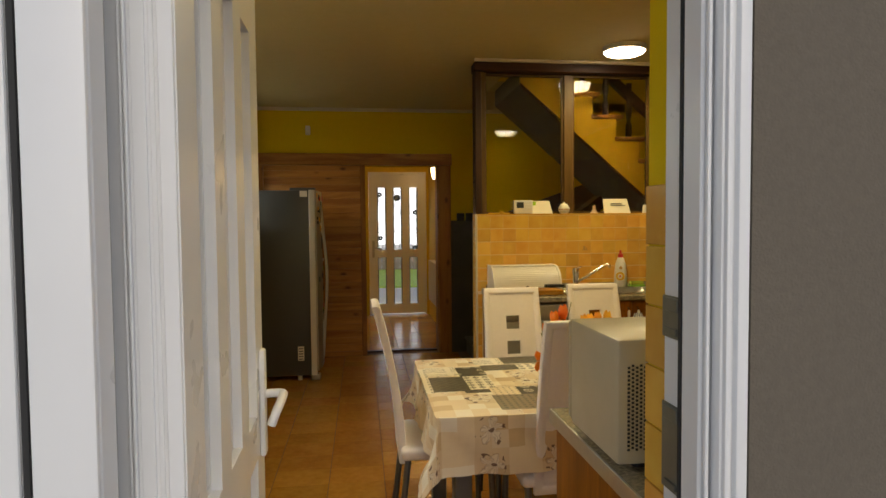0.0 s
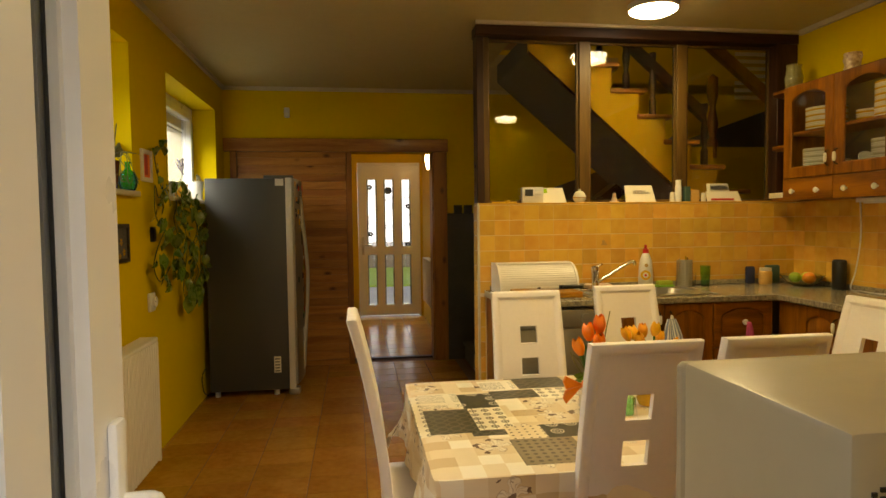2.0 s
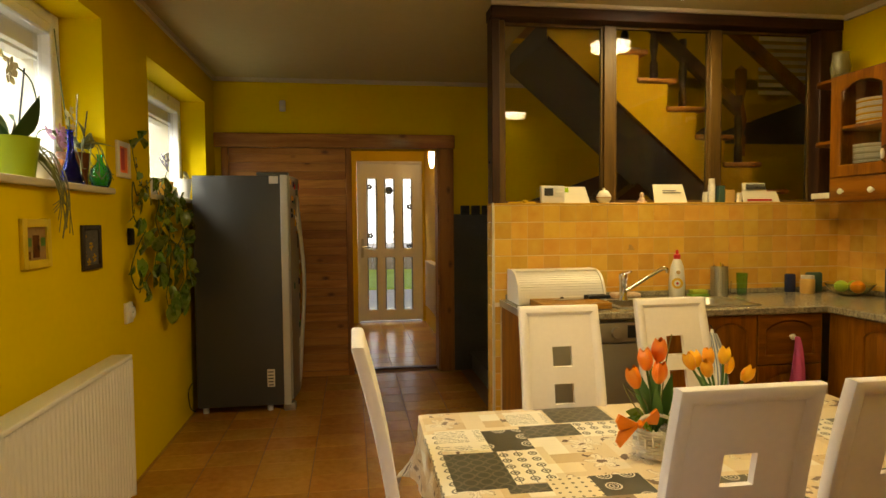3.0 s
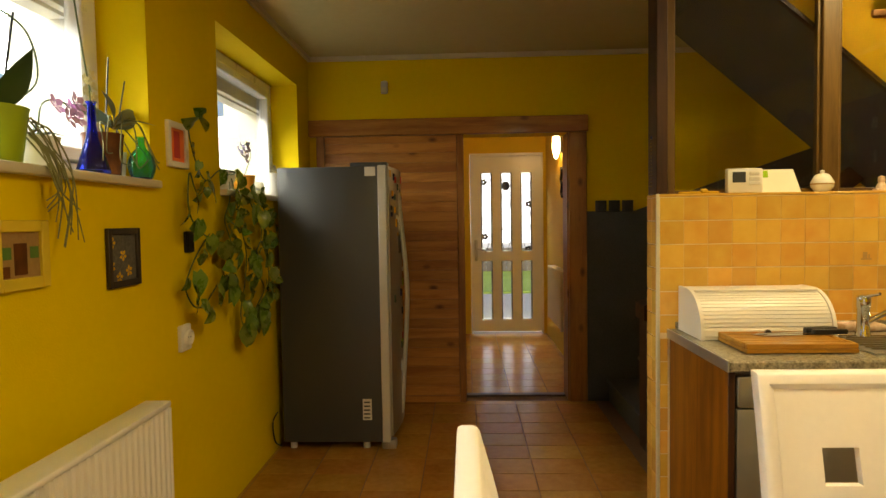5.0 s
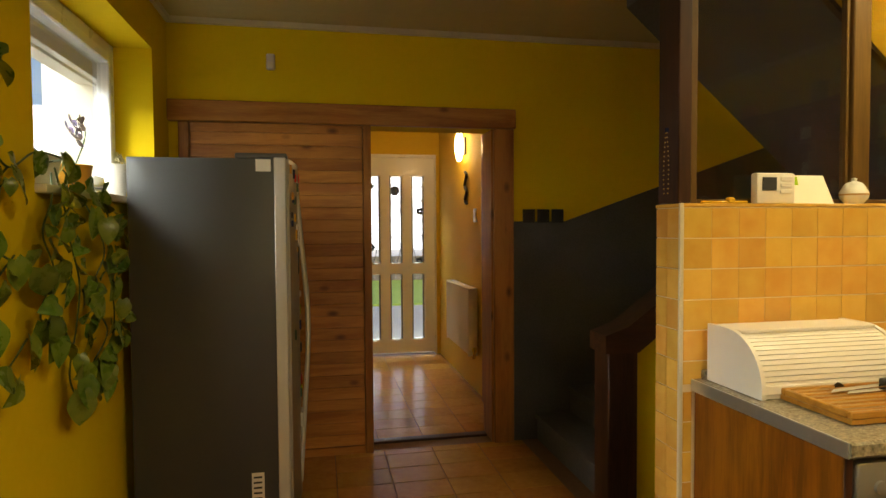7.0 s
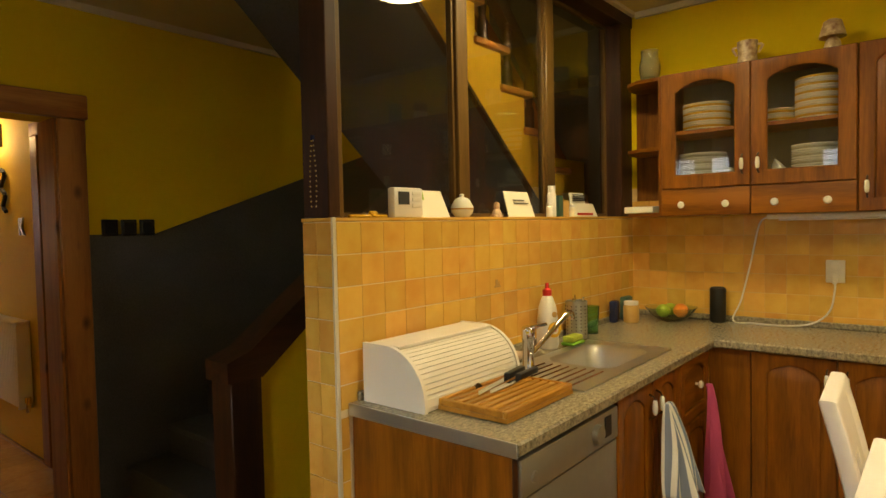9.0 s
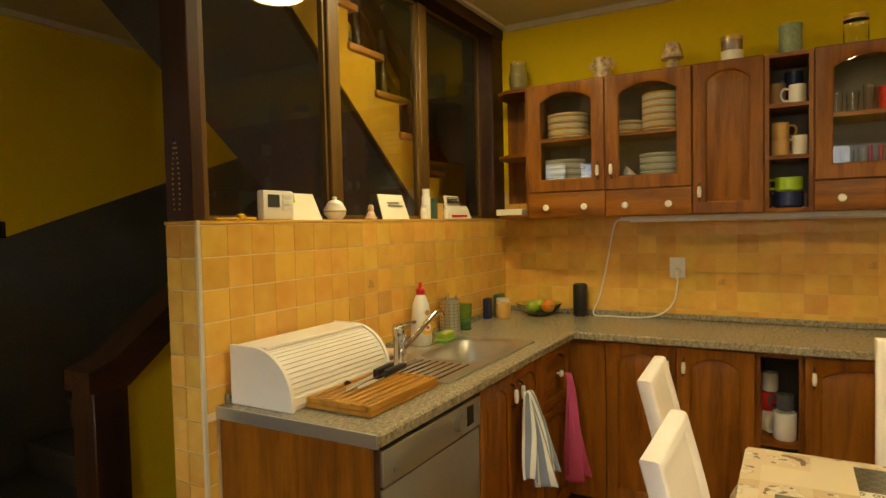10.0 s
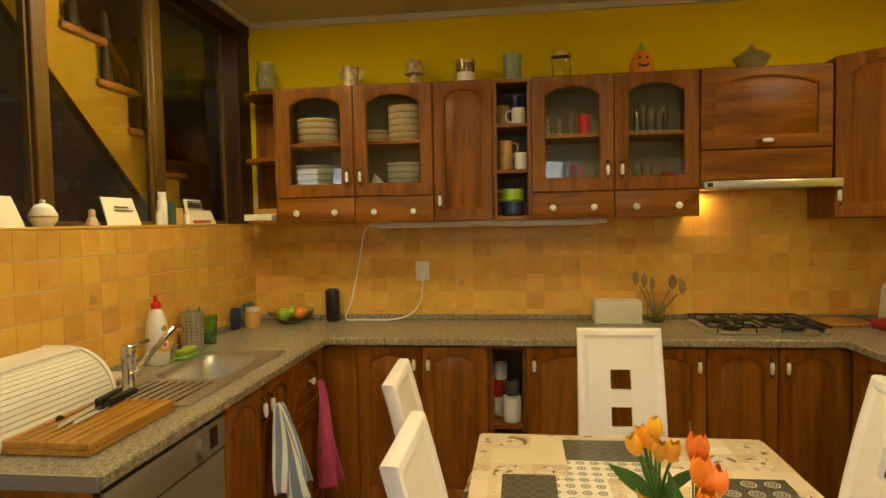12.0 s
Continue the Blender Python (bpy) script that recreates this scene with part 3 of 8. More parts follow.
# coving
bm = bmesh.new()
bx(bm, (WEST, NORTH - 0.025, TOP - 0.035), (2.3, NORTH, TOP - 0.001))
bx(bm, (WEST, SOUTH, TOP - 0.035), (WEST + 0.025, NORTH - 0.025, TOP - 0.001))
bx(bm, (EAST - 0.025, SOUTH, TOP - 0.035), (EAST, HW0 - 0.03, TOP - 0.001))
bx(bm, (0.82, HW0 - 0.03, TOP - 0.02), (EAST, HW0 - 0.002, TOP - 0.001))
setting("trim", bm, M["white"], "thin white coving along the ceiling", "moulding")


def window(name, y0, y1, label):
    """A white casement in the outer half of a deep reveal, with a sill board and a shutter box outside."""
    w = thing(name, (-1.440, (y0 + y1) / 2, SILL), label, "window", kind="structure")
    for a, b in (((-1.440, y0, SILL), (-1.370, y0 + 0.06, HEAD)), ((-1.440, y1 - 0.06, SILL), (-1.370, y1, HEAD)), ((-1.440, y0 + 0.06, SILL), (-1.370, y1 - 0.06, SILL + 0.06)), ((-1.440, y0 + 0.06, HEAD - 0.06), (-1.370, y1 - 0.06, HEAD))):
        part("window_frame", box(a, b, 0.006), M["pvc"], w)
    s0, s1 = y0 + 0.062, y1 - 0.062
    for a, b in (((-1.425, s0, SILL + 0.062), (-1.355, s0 + 0.055, HEAD - 0.062)), ((-1.425, s1 - 0.055, SILL + 0.062), (-1.355, s1, HEAD - 0.062)), ((-1.425, s0 + 0.055, SILL + 0.062), (-1.355, s1 - 0.055, SILL + 0.117)), ((-1.425, s0 + 0.055, HEAD - 0.117), (-1.355, s1 - 0.055, HEAD - 0.062))):
        part("sash", box(a, b, 0.008), M["pvc"], w)
    if y1 - y0 > 1.8:
        part("mullion", box((-1.440, (y0 + y1) / 2 - 0.07, SILL + 0.06), (-1.350, (y0 + y1) / 2 + 0.07, HEAD - 0.06), 0.008), M["pvc"], w)
    pane = part("pane", box((-1.402, s0 + 0.05, SILL + 0.11), (-1.396, s1 - 0.05, HEAD - 0.11)), M["glass"], w)
    pane.visible_shadow = False
    part("window_sill", box((-1.350, y0 - 0.005, SILL - 0.025), (WEST + 0.035, y1 + 0.02, SILL + 0.004), 0.006, 2), M["white"], w, "pale laminate sill board")
    box_ = bx(box((-1.56, y0, HEAD - 0.2), (-1.42, y1, HEAD), 0.004), (-1.47, y0 + 0.02, HEAD - 0.215), (-1.455, y1 - 0.02, HEAD - 0.19))
    part("shutter_box", box_, M["stucco"], w, "beige roller shutter box outside")
    return w


window("window_1", *WIN_1, "white plastic window over a sill crowded with orchids")
window("window_2", *WIN_2, "white plastic window with a rolled-up outside shutter")


def glazed_door(name, width, height, label, hinge_right, outward):
    """A white plastic door leaf in the xz plane, its base corner at the origin: three panes above a rail, three below."""
    d = thing(name, (0, 0, 0), label, "door", kind="structure")
    t = 0.088
    n, stile = 3, 0.105
    gap = 0.085
    pw = (width - 2 * stile - (n - 1) * gap) / n
    xs = [(stile + i * (pw + gap), stile + i * (pw + gap) + pw) for i in range(n)]
    z_rows = [(0.15, 0.9), (1.0, height - 0.19)]
    holes = [(a, b, z0, z1) for a, b in xs for z0, z1 in z_rows]
    part("leaf", slab("y", 0, width, 0.01, height, 0, t, holes), M["pvc"], d)
    for a, b, z0, z1 in holes:
        p = part("pane", box((a - 0.005, t * 0.45, z0 - 0.005), (b + 0.005, t * 0.55, z1 + 0.005)), M["glass"], d)
        p.visible_shadow = False
        bm = bmesh.new()
        for y0, y1 in ((0.018, 0.03), (t - 0.03, t - 0.018)):
            bx(bm, (a, y0, z0), (a + 0.012, y1, z1))
            bx(bm, (b - 0.012, y0, z0), (b, y1, z1))
            bx(bm, (a + 0.012, y0, z0), (b - 0.012, y1, z0 + 0.012))
            bx(bm, (a + 0.012, y0, z1 - 0.012), (b - 0.012, y1, z1))
        part("glazing_bead", bm, M["pvc"], d)
        bm = bmesh.new()
        for y0, y1 in ((0.03, 0.034), (t - 0.034, t - 0.03)):
            bx(bm, (a, y0, z0), (a + 0.015, y1, z1))
            bx(bm, (b - 0.015, y0, z0), (b, y1, z1))
        part("seal", bm, M["seal"], d)
        bm = bmesh.new()
        for y0, y1 in ((0.0345, 0.039), (t - 0.039, t - 0.0345)):
            bx(bm, (a, y0, z0), (a + 0.028, y1, z1))
            bx(bm, (b - 0.028, y0, z0), (b, y1, z1))
        part("spacer", bm, M["spacer"], d, "grey metal glazing spacer")
    bm = bmesh.new()
    for y0, y1, e in ((0.002, 0.022, 0.007), (0.027, 0.034, 0.003), (0.038, 0.056, 0.005), (0.060, 0.064, 0.009), (0.067, 0.071, 0.006)):
        x = 0.0 if not hinge_right else width
        s = -1 if not hinge_right else 1
        bx(bm, (x, y0, 0.014), (x + s * e, y1, height - 0.004), 0.0012)
    part("edge_profile", bm, M["pvc"], d)
    hx = 0.05 if hinge_right else width - 0.05
    s = 1 if hinge_right else -1
    for y, o in ((0, -1), (t, 1)):
        h = bx(bmesh.new(), (hx - 0.018, y, 0.89), (hx + 0.018, y + o * 0.014, 1.15), 0.006, 2)
        tube(h, curve_points([(hx, y, 1.04), (hx, y + o * 0.05, 1.04), (hx + s * 0.03, y + o * 0.056, 1.038), (hx + s * 0.11, y + o * 0.052, 1.03), (hx + s * 0.118, y + o * 0.04, 1.0)], 5), 0.0105, 10)
        part("handle", h, M["pvc"] if outward else M["steel"], d, "white lever handle" if outward else "steel lever handle")
    return d


door_1 = glazed_door("door_1", 0.72, 2.08, "white plastic terrace door standing open inwards", False, True)
door_1.matrix_world = pose(-0.275, 0.95, -0.012, 0, 0, 91.1)
door_2 = glazed_door("door_2", 0.86, 2.175, "white plastic front door with six narrow panes", True, False)
door_2.matrix_world = pose(0.087, 9.69, 0.012)
# frames of the two doors
M["plate"] = mat("dull_zinc", (0.22, 0.22, 0.18), 0.45, 0.5, scale=40)
f = thing("door_frame", (0.03, 0.8, 0), "white plastic frame of the terrace door", "door frame", kind="structure")
part("jamb", bx(bx(box((-0.46, 0.752, 0), (-0.366, 0.876, 2.12), 0.006), (-0.371, 0.801, 0), (-0.3662, 0.83, 2.107), 0.002), (-0.46, 0.738, 0), (-0.442, 0.752, 2.12), 0.004), M["pvc"], f)
part("jamb", bx(bx(box((0.43, 0.752, 0), (0.468, 0.88, 2.12), 0.006), (0.415, 0.752, 0), (0.43, 0.80, 2.107), 0.004), (0.428, 0.728, 0), (0.469, 0.752, 2.12), 0.008, 2), M["pvc"], f)
part("head", box((-0.371, 0.752, 2.085), (0.43, 0.86, 2.12), 0.004), M["pvc"], f)
for z0, z1 in ((1.268, 1.33), (1.04, 1.17), (0.55, 0.62)):
    part("strike_plate", bx(bx(box((0.4265, 0.812, z0), (0.4305, 0.876, z1), 0.0015), (0.422, 0.825, z1 - 0.022), (0.427, 0.866, z1 - 0.002), 0.001), (0.4225, 0.83, z0 + 0.006), (0.427, 0.862, z0 + 0.016), 0.001), M["plate"], f, "dull grey metal strike plate")
part("seal", box((0.4145, 0.8005, 0), (0.4298, 0.807, 2.107)), M["seal"], f)
# black strip added in the open hinge gap to make it dark
part("seal", box((-0.3658, 0.801, 0), (-0.345, 0.872, 2.107)), M["seal"], f, "dark rubber weather seal")
part("frame_profile", bx(bx(box((-0.3935, 0.742, 0), (-0.322, 0.7515, 2.11), 0.004, 2), (-0.366, 0.752, 0), (-0.322, 0.800, 2.107), 0.003), (-0.44, 0.744, 0), (-0.4065, 0.7515, 2.11), 0.004, 2), M["pvc"], f)
part("seal", box((-0.4035, 0.746, 0), (-0.3965, 0.7515, 2.11)), M["seal"], f)
bm = bmesh.new()
for a, b, e in ((0.418, 0.424, 0.010), (0.433, 0.441, 0.030), (0.446, 0.462, 0.034)):
    bx(bm, (a, 0.752 - e, 0), (b, 0.7515, 2.11), 0.003, 2)
part("frame_profile", bm, M["pvc"], f)
part("threshold", box((-0.46, 0.752, -0.1), (0.475, 0.86, 0.012), 0.004), M["steel"], f)
f.location = (0.013, 0.89, 0)
f2 = thing("front_door_frame", (0.5, 9.7, 0), "white plastic frame of the front door", "door frame", kind="structure")
part("jamb", box((0.072, 9.665, 0), (0.087, 9.78, 2.21)), M["pvc"], f2)
part("jamb", box((0.948, 9.665, 0), (0.963, 9.78, 2.21)), M["pvc"], f2)
part("head", box((0.072, 9.665, 2.19), (0.963, 9.78, 2.223)), M["pvc"], f2)

# timber lining of the doorway, and the boarded panel beside it
fr = thing("doorway_frame", (0, NORTH, 0), "brown pine frame with a heavy lintel round the doorway", "door frame", kind="structure")
part("lintel", box((-1.178, NORTH - 0.05, 2.06), (0.945, NORTH - 0.002, 2.185), 0.006), M["pine"], fr)
part("post", box((0.80, NORTH - 0.035, 0), (0.935, NORTH - 0.002, 2.06), 0.005), M["pine_v"], fr)
part("lining", box((0.79, NORTH - 0.002, 0), (0.812, 7.02, 2.06), 0.003), M["pine_v"], fr)
part("post", box((-0.045, NORTH - 0.04, 0), (0.005, 7.02, 2.06), 0.004), M["pine_v"], fr)
part("post", box((-1.12, NORTH - 0.04, 0), (-1.06, NORTH - 0.002, 2.06), 0.004), M["pine_v"], fr)
part("threshold", box((0.005, 6.93, -0.008), (0.79, 7.0, 0.012), 0.004), M["darkwood_x"], fr)
part("plinth", box((-1.06, NORTH - 0.03, 0), (-0.045, NORTH - 0.002, 0.05), 0.003), M["pine"], fr)
panel = thing("wood_panelling", (-0.55, NORTH, 0.05), "wall panel of knotty horizontal pine boards", "panelling", kind="structure")
part("batten", box((-1.06, NORTH - 0.008, 0.05), (-0.045, NORTH - 0.002, 2.06)), M["darkwood_x"], panel)
z = 0.052
rng = random.Random(4)
while z < 2.04:
    h = min(0.075, 2.058 - z)
    b = piece("board", (1.01, 0.016, h - 0.0012), (-0.5525, NORTH - 0.018, z + h / 2), M["pine"], panel, 0.002)
    z += h
corr = thing("corridor_door_frame", (1.0, 7.25, 0), "brown pine frame of the side doorway", "door frame", kind="structure")
part("post", box((0.97, 7.62, 0), (1.16, 7.74, 2.08), 0.004), M["pine_v"], corr)
part("post", box((0.97, 7.13, 0), (1.16, 7.22, 2.08), 0.004), M["pine_v"], corr)
part("head", box((0.968, 7.13, 2.08), (1.162, 7.74, 2.16), 0.004), M["pine"], corr)

# ---- half wall and glazed screen ----
hw = setting("half_wall", slab("y", 0.832, EAST, 0, HWZ - 0.008, HW0 + 0.0015, HW1), M["grout"], "half-height partition wall faced with honey tiles", "wall")
bm = box((0.826, HW0 - 0.002, HWZ - 0.008), (EAST, HW1 + 0.004, HWZ + 0.004), 0.002)
part("ledge", bm, M["wtile"], hw, "tiled ledge")
part("corner_trim", box((0.822, HW0 - 0.003, 0), (0.836, HW0 + 0.008, HWZ + 0.005), 0.002), M["white"], hw, "white tile corner strip")
screen = thing("glazed_screen", (1.9, 4.78, HWZ), "dark timber screen with four tall glass panes", "partition", kind="structure")
part("post", box((0.83, HW0 + 0.022, HWZ + 0.004), (0.878, HW1 - 0.006, 2.585), 0.004), M["darkwood"], screen)
part("post", box((0.878, HW0 + 0.05, HWZ + 0.004), (0.918, HW1 - 0.012, 2.585), 0.004), M["mullion"], screen, "lighter brown inner post")
part("beam", box((0.822, HW0 - 0.005, 2.585), (EAST, HW1 - 0.01, TOP - 0.018), 0.005), M["darkwood_x"], screen)
part("post", box((2.955, HW0 + 0.002, HWZ + 0.004), (EAST - 0.002, HW1 - 0.01, 2.585), 0.005), M["darkwood"], screen)
for x in (1.545, 2.25):
    part("mullion", box((x, HW0 + 0.075, HWZ + 0.004), (x + 0.075, HW1 - 0.015, 2.585), 0.005), M["mullion"], screen, "lighter brown mullion")
for a, b in ((0.915, 1.545), (1.62, 2.25), (2.325, 2.955)):
    part("pane", box((a - 0.003, 4.812, HWZ + 0.02), (b + 0.003, 4.818, 2.584)), M["glass"], screen)
    bm = bmesh.new()
    bx(bm, (a, 4.80, HWZ + 0.004), (b, 4.83, HWZ + 0.022), 0.002)
    bx(bm, (a, 4.80, 2.568), (b, 4.83, 2.585), 0.002)
    bx(bm, (a, 4.80, HWZ + 0.022), (a + 0.014, 4.83, 2.568), 0.002)
    bx(bm, (b - 0.014, 4.80, HWZ + 0.022), (b, 4.83, 2.568), 0.002)
    part("bead", bm, M["mullion"], screen)

# ---- staircase ----
lower = thing("lower_stairs", (1.1, 6.3, 0), "dark grey lower flight of stairs along the wall", "stairs", kind="structure")
for i in range(8):
    x = 1.10 + 0.235 * i
    part("step", bx(box((x, 5.86, 0.175 * i if i else 0), (x + 0.26 if i < 7 else 4.69, 6.79, 0.175 * (i + 1) - 0.03)), (x - 0.02, 5.85, 0.175 * (i + 1) - 0.03), (x + 0.26 if i < 7 else 4.69, 6.79, 0.175 * (i + 1)), 0.005), M["step"], lower)
# low yellow wall beside the flight with a dark wooden rail
low = setting("stair_parapet", prism(bmesh.new(), [(1.23, 5.76, 0), (4.6, 5.76, 0), (4.6, 5.76, 2.0), (2.85, 5.76, 2.0), (1.23, 5.76, 0.785)], (0, 0.09, 0)), M["yellow"], "low yellow parapet wall beside the stairs", "wall")
rail = thing("stair_rail", (1.17, 5.8, 0), "dark wooden newel post and sloping handrail", "handrail", kind="structure")
part("newel", box((1.07, 5.70, 0), (1.228, 5.86, 0.815), 0.006), M["darkwood"], rail)
part("handrail", prism(bmesh.new(), [(1.05, 5.69, 0.80), (1.228, 5.69, 0.80), (2.85, 5.69, 2.02), (2.85, 5.69, 2.14), (1.17, 5.69, 0.93), (1.05, 5.69, 0.89)], (0, 0.18, 0)), M["darkwood_x"], rail)
# grey dado on the north wall that climbs with the stairs
setting("dado", prism(bmesh.new(), [(0.935, NORTH - 0.012, 0), (4.69, NORTH - 0.012, 0), (4.69, NORTH - 0.012, 2.62), (1.30, NORTH - 0.012, 1.46), (0.935, NORTH - 0.012, 1.46)], (0, 0.0115, 0)), M["dado"], "dark grey plaster dado rising along the stairs", "dado")

upper = thing("upper_stairs", (2.4, 5.4, 1.5), "upper flight with yellow side, wooden treads and dark underside", "stairs", kind="structure")
Z0, X0, RISE, RUN = 1.94, 2.222, 0.177, 0.2
side = []
prof = []
for i in range(-4, 6):
    xr, zt = X0 - RUN * i, Z0 + RISE * i
    prof += [(xr + RUN, zt - 0.03), (xr, zt - 0.03)]
lowest = Z0 - 4 * RISE
def soffit(x):
    return 2.118 - 0.86 * (x - 1.698)
xs_hi, xs_lo = X0 + 5 * RUN, X0 - 5 * RUN
loop = [(xs_hi, soffit(xs_hi))] + prof + [(xs_lo, soffit(xs_lo))]
part("side", prism(bmesh.new(), [(x, 4.90, z) for x, z in loop], (0, 0.012, 0)), M["ochreplaster"], upper, "rough ochre plastered side")
part("underside", prism(bmesh.new(), [(x, 4.912, z) for x, z in ((xs_hi, soffit(xs_hi)), (xs_hi, soffit(xs_hi) + 0.14), (xs_lo, soffit(xs_lo) + 0.14), (xs_lo, soffit(xs_lo)))], (0, 0.908, 0)), M["dado"], upper, "dark grey underside")
part("edge", prism(bmesh.new(), [(x, 4.885, z) for x, z in ((xs_hi, soffit(xs_hi) - 0.012), (xs_hi, soffit(xs_hi) + 0.012), (xs_lo, soffit(xs_lo) + 0.012), (xs_lo, soffit(xs_lo) - 0.012))], (0, 0.025, 0)), M["darkwood_x"], upper)
for i in range(-4, 6):
    xr, zt = X0 - RUN * i, Z0 + RISE * i
    part("tread", box((xr - 0.01, 4.882, zt - 0.026), (xr + RUN + 0.06, 5.84, zt + 0.006), 0.008, 2), M["pine"], upper)
    part("riser", box((xr - 0.006, 4.914, zt), (xr + 0.01, 5.82, zt + RISE - 0.03)), M["pine"], upper)
    if -1 <= i <= 3:
        part("baluster", turned([(0.026, 0), (0.026, 0.1), (0.016, 0.13), (0.028, 0.22), (0.014, 0.36), (0.024, 0.4), (0.024, 0.44)], (xr + 0.13, 4.95, zt + 0.008), 10), M["darkwood"], upper)
part("handrail", prism(bmesh.new(), [(2.55, 4.93, soffit(2.55) + 0.70), (2.55, 4.93, soffit(2.55) + 0.79), (xs_lo + 0.2, 4.93, soffit(xs_lo + 0.2) + 0.79), (xs_lo + 0.2, 4.93, soffit(xs_lo + 0.2) + 0.70)], (0, 0.06, 0)), M["darkwood_x"], upper)
landing = thing("landing_rail", (3.3, 5.8, 2.6), "sloping brown handrail above the landing", "handrail", kind="structure")
part("handrail", prism(bmesh.new(), [(2.9, 5.77, 3.0), (2.9, 5.77, 3.11), (4.69, 5.77, 1.70), (4.69, 5.77, 1.59)], (0, 0.07, 0)), M["pine_v"], landing)
part("newel", turned([(0.045, 0), (0.045, 0.15), (0.025, 0.19), (0.05, 0.3), (0.024, 0.45), (0.045, 0.55), (0.045, 0.7), (0.0, 0.74)], (3.14, 5.8, 1.9), 12), M["pine_v"], upper)


# ---- kitchen ----
class Face:
    """Maps (u, w, d): along the front, up, and out of the front, to the world."""

    def __init__(self, origin, u, out):
        self.o, self.u, self.n = Vector(origin), Vector(u), Vector(out)

    def __call__(self, u, w, d):
        return self.o + self.u * u + Vector((0, 0, w)) + self.n * d


def fbox(bm, F, a, b, bevel=0.0, seg=1):
    p, q = F(*a), F(*b)
    if abs(F.u[0]) < 0.999 and abs(F.u[1]) < 0.999:
        k = bmesh.new()
        bx(k, a, b, bevel, seg)
        for v in k.verts:
            v.co = F(*v.co)
        me = bpy.data.meshes.new("tmp")
        k.to_mesh(me)
        k.free()
        bm.from_mesh(me)
        bpy.data.meshes.remove(me)
        return bm
    return bx(bm, p, q, bevel, seg)


def arch(u0, u1, w0, w1, rise, n=10):
    pts = [(u0, w0), (u1, w0), (u1, w1 - rise)]
    for i in range(1, n):
        t = i / n
        u = u1 + (u0 - u1) * t
        pts.append((u, w1 - rise + rise * math.sin(math.pi * t) ** 0.75))
    pts.append((u0, w1 - rise))
    return pts


def ring_faces(bm, loops):
    vs = [[bm.verts.new(p) for p in lp] for lp in loops]
    for a, b in zip(vs, vs[1:]):
        for i in range(len(a)):
            j = (i + 1) % len(a)
            bm.faces.new((a[i], a[j], b[j], b[i]))
    return vs


def cabinet_door(parent, F, u0, u1, w0, w1, glazed=False, arched=True, border=0.06, knob=None, pull=None, level=False):
    """A framed door with a raised panel or a pane, 20 mm thick, with a rounded frame."""
    rise = 0.045 if arched else 0.0
    t = 0.02
    n = 10
    inner = arch(u0 + border, u1 - border, w0 + border, w1 - border * (0.75 if arched else 1), max(rise, 1e-4), n)
    outer = [(u0, w0), (u1, w0), (u1, w1)] + [(u1 + (u0 - u1) * i / n, w1) for i in range(1, n)] + [(u0, w1)]

    def off(lp, k):
        cu, cw = (u0 + u1) / 2, (w0 + w1) / 2
        su, sw = 1 - 2 * k / (u1 - u0), 1 - 2 * k / (w1 - w0)
        return [(cu + (u - cu) * su, cw + (w - cw) * sw) for u, w in lp]

    bm = bmesh.new()
    loops = [[F(u, w, 0) for u, w in inner], [F(u, w, 0) for u, w in outer], [F(u, w, t - 0.004) for u, w in outer], [F(u, w, t) for u, w in off(outer, 0.004)], [F(u, w, t) for u, w in off(inner, -0.01)], [F(u, w, t - 0.006) for u, w in inner], [F(u, w, 0) for u, w in inner]]
    vs = ring_faces(bm, loops)
    bmesh.ops.remove_doubles(bm, verts=bm.verts, dist=1e-6)
    wood_ = M["cherry_y"] if (level and abs(F.u[1]) > 0.5) else M["cherry_x"] if level else M["cherry"]
    d = part("door", bm, wood_, parent)
    if glazed:
        bm = bmesh.new()
        prism(bm, [F(u, w, 0.006) for u, w in off(inner, -0.004)], F.n * 0.004)
        p = part("pane", bm, M["glass"], d)
        p.visible_shadow = False
    else:
        bm = bmesh.new()
        vs = ring_faces(bm, [[F(u, w, 0.006) for u, w in off(inner, -0.006)], [F(u, w, 0.007) for u, w in off(inner, 0.008)], [F(u, w, 0.015) for u, w in off(inner, 0.03)]])
        bm.faces.new(vs[-1])
        part("panel", bm, wood_, d)
    if pull:
        pull_handle(d, F, *pull)
    if knob:
        for k in knob:
            knob_at(d, F, *k)
    return d


def pull_handle(parent, F, u, w, across=False):
    """A bronze bail with a white porcelain grip."""
    ax = (lambda s: (u + s, w)) if across else (lambda s: (u, w + s))
    pts = [F(*ax(-0.045), 0.02), F(*ax(-0.04), 0.032), F(*ax(-0.028), 0.042), F(*ax(0.028), 0.042), F(*ax(0.04), 0.032), F(*ax(0.045), 0.02)]
    h = part("handle", tube(bmesh.new(), curve_points(pts, 3), 0.0038, 8), M["bronze"], parent, "bronze handle")
    g = [F(*ax(s), 0.042) for s in (-0.027, -0.022, 0, 0.022, 0.027)]
    part("grip", tube(bmesh.new(), g, [0.005, 0.0085, 0.0105, 0.0085, 0.005], 10), M["porcelain"], parent, "white porcelain grip")


def knob_at(parent, F, u, w):
    m = Matrix.Identity(3)
    z = F.n
    x = F.u
    m = Matrix((x, z.cross(x), z)).transposed().to_4x4()
    part("knob", turned([(0.006, 0.0), (0.006, 0.012), (0.015, 0.016), (0.0175, 0.024), (0.012, 0.031), (0, 0.033)], F(u, w, 0.019), 14, m), M["porcelain"], parent, "white porcelain knob")


M["bronze"] = mat("dark_bronze", (0.07, 0.045, 0.02), 0.35, 0.9)


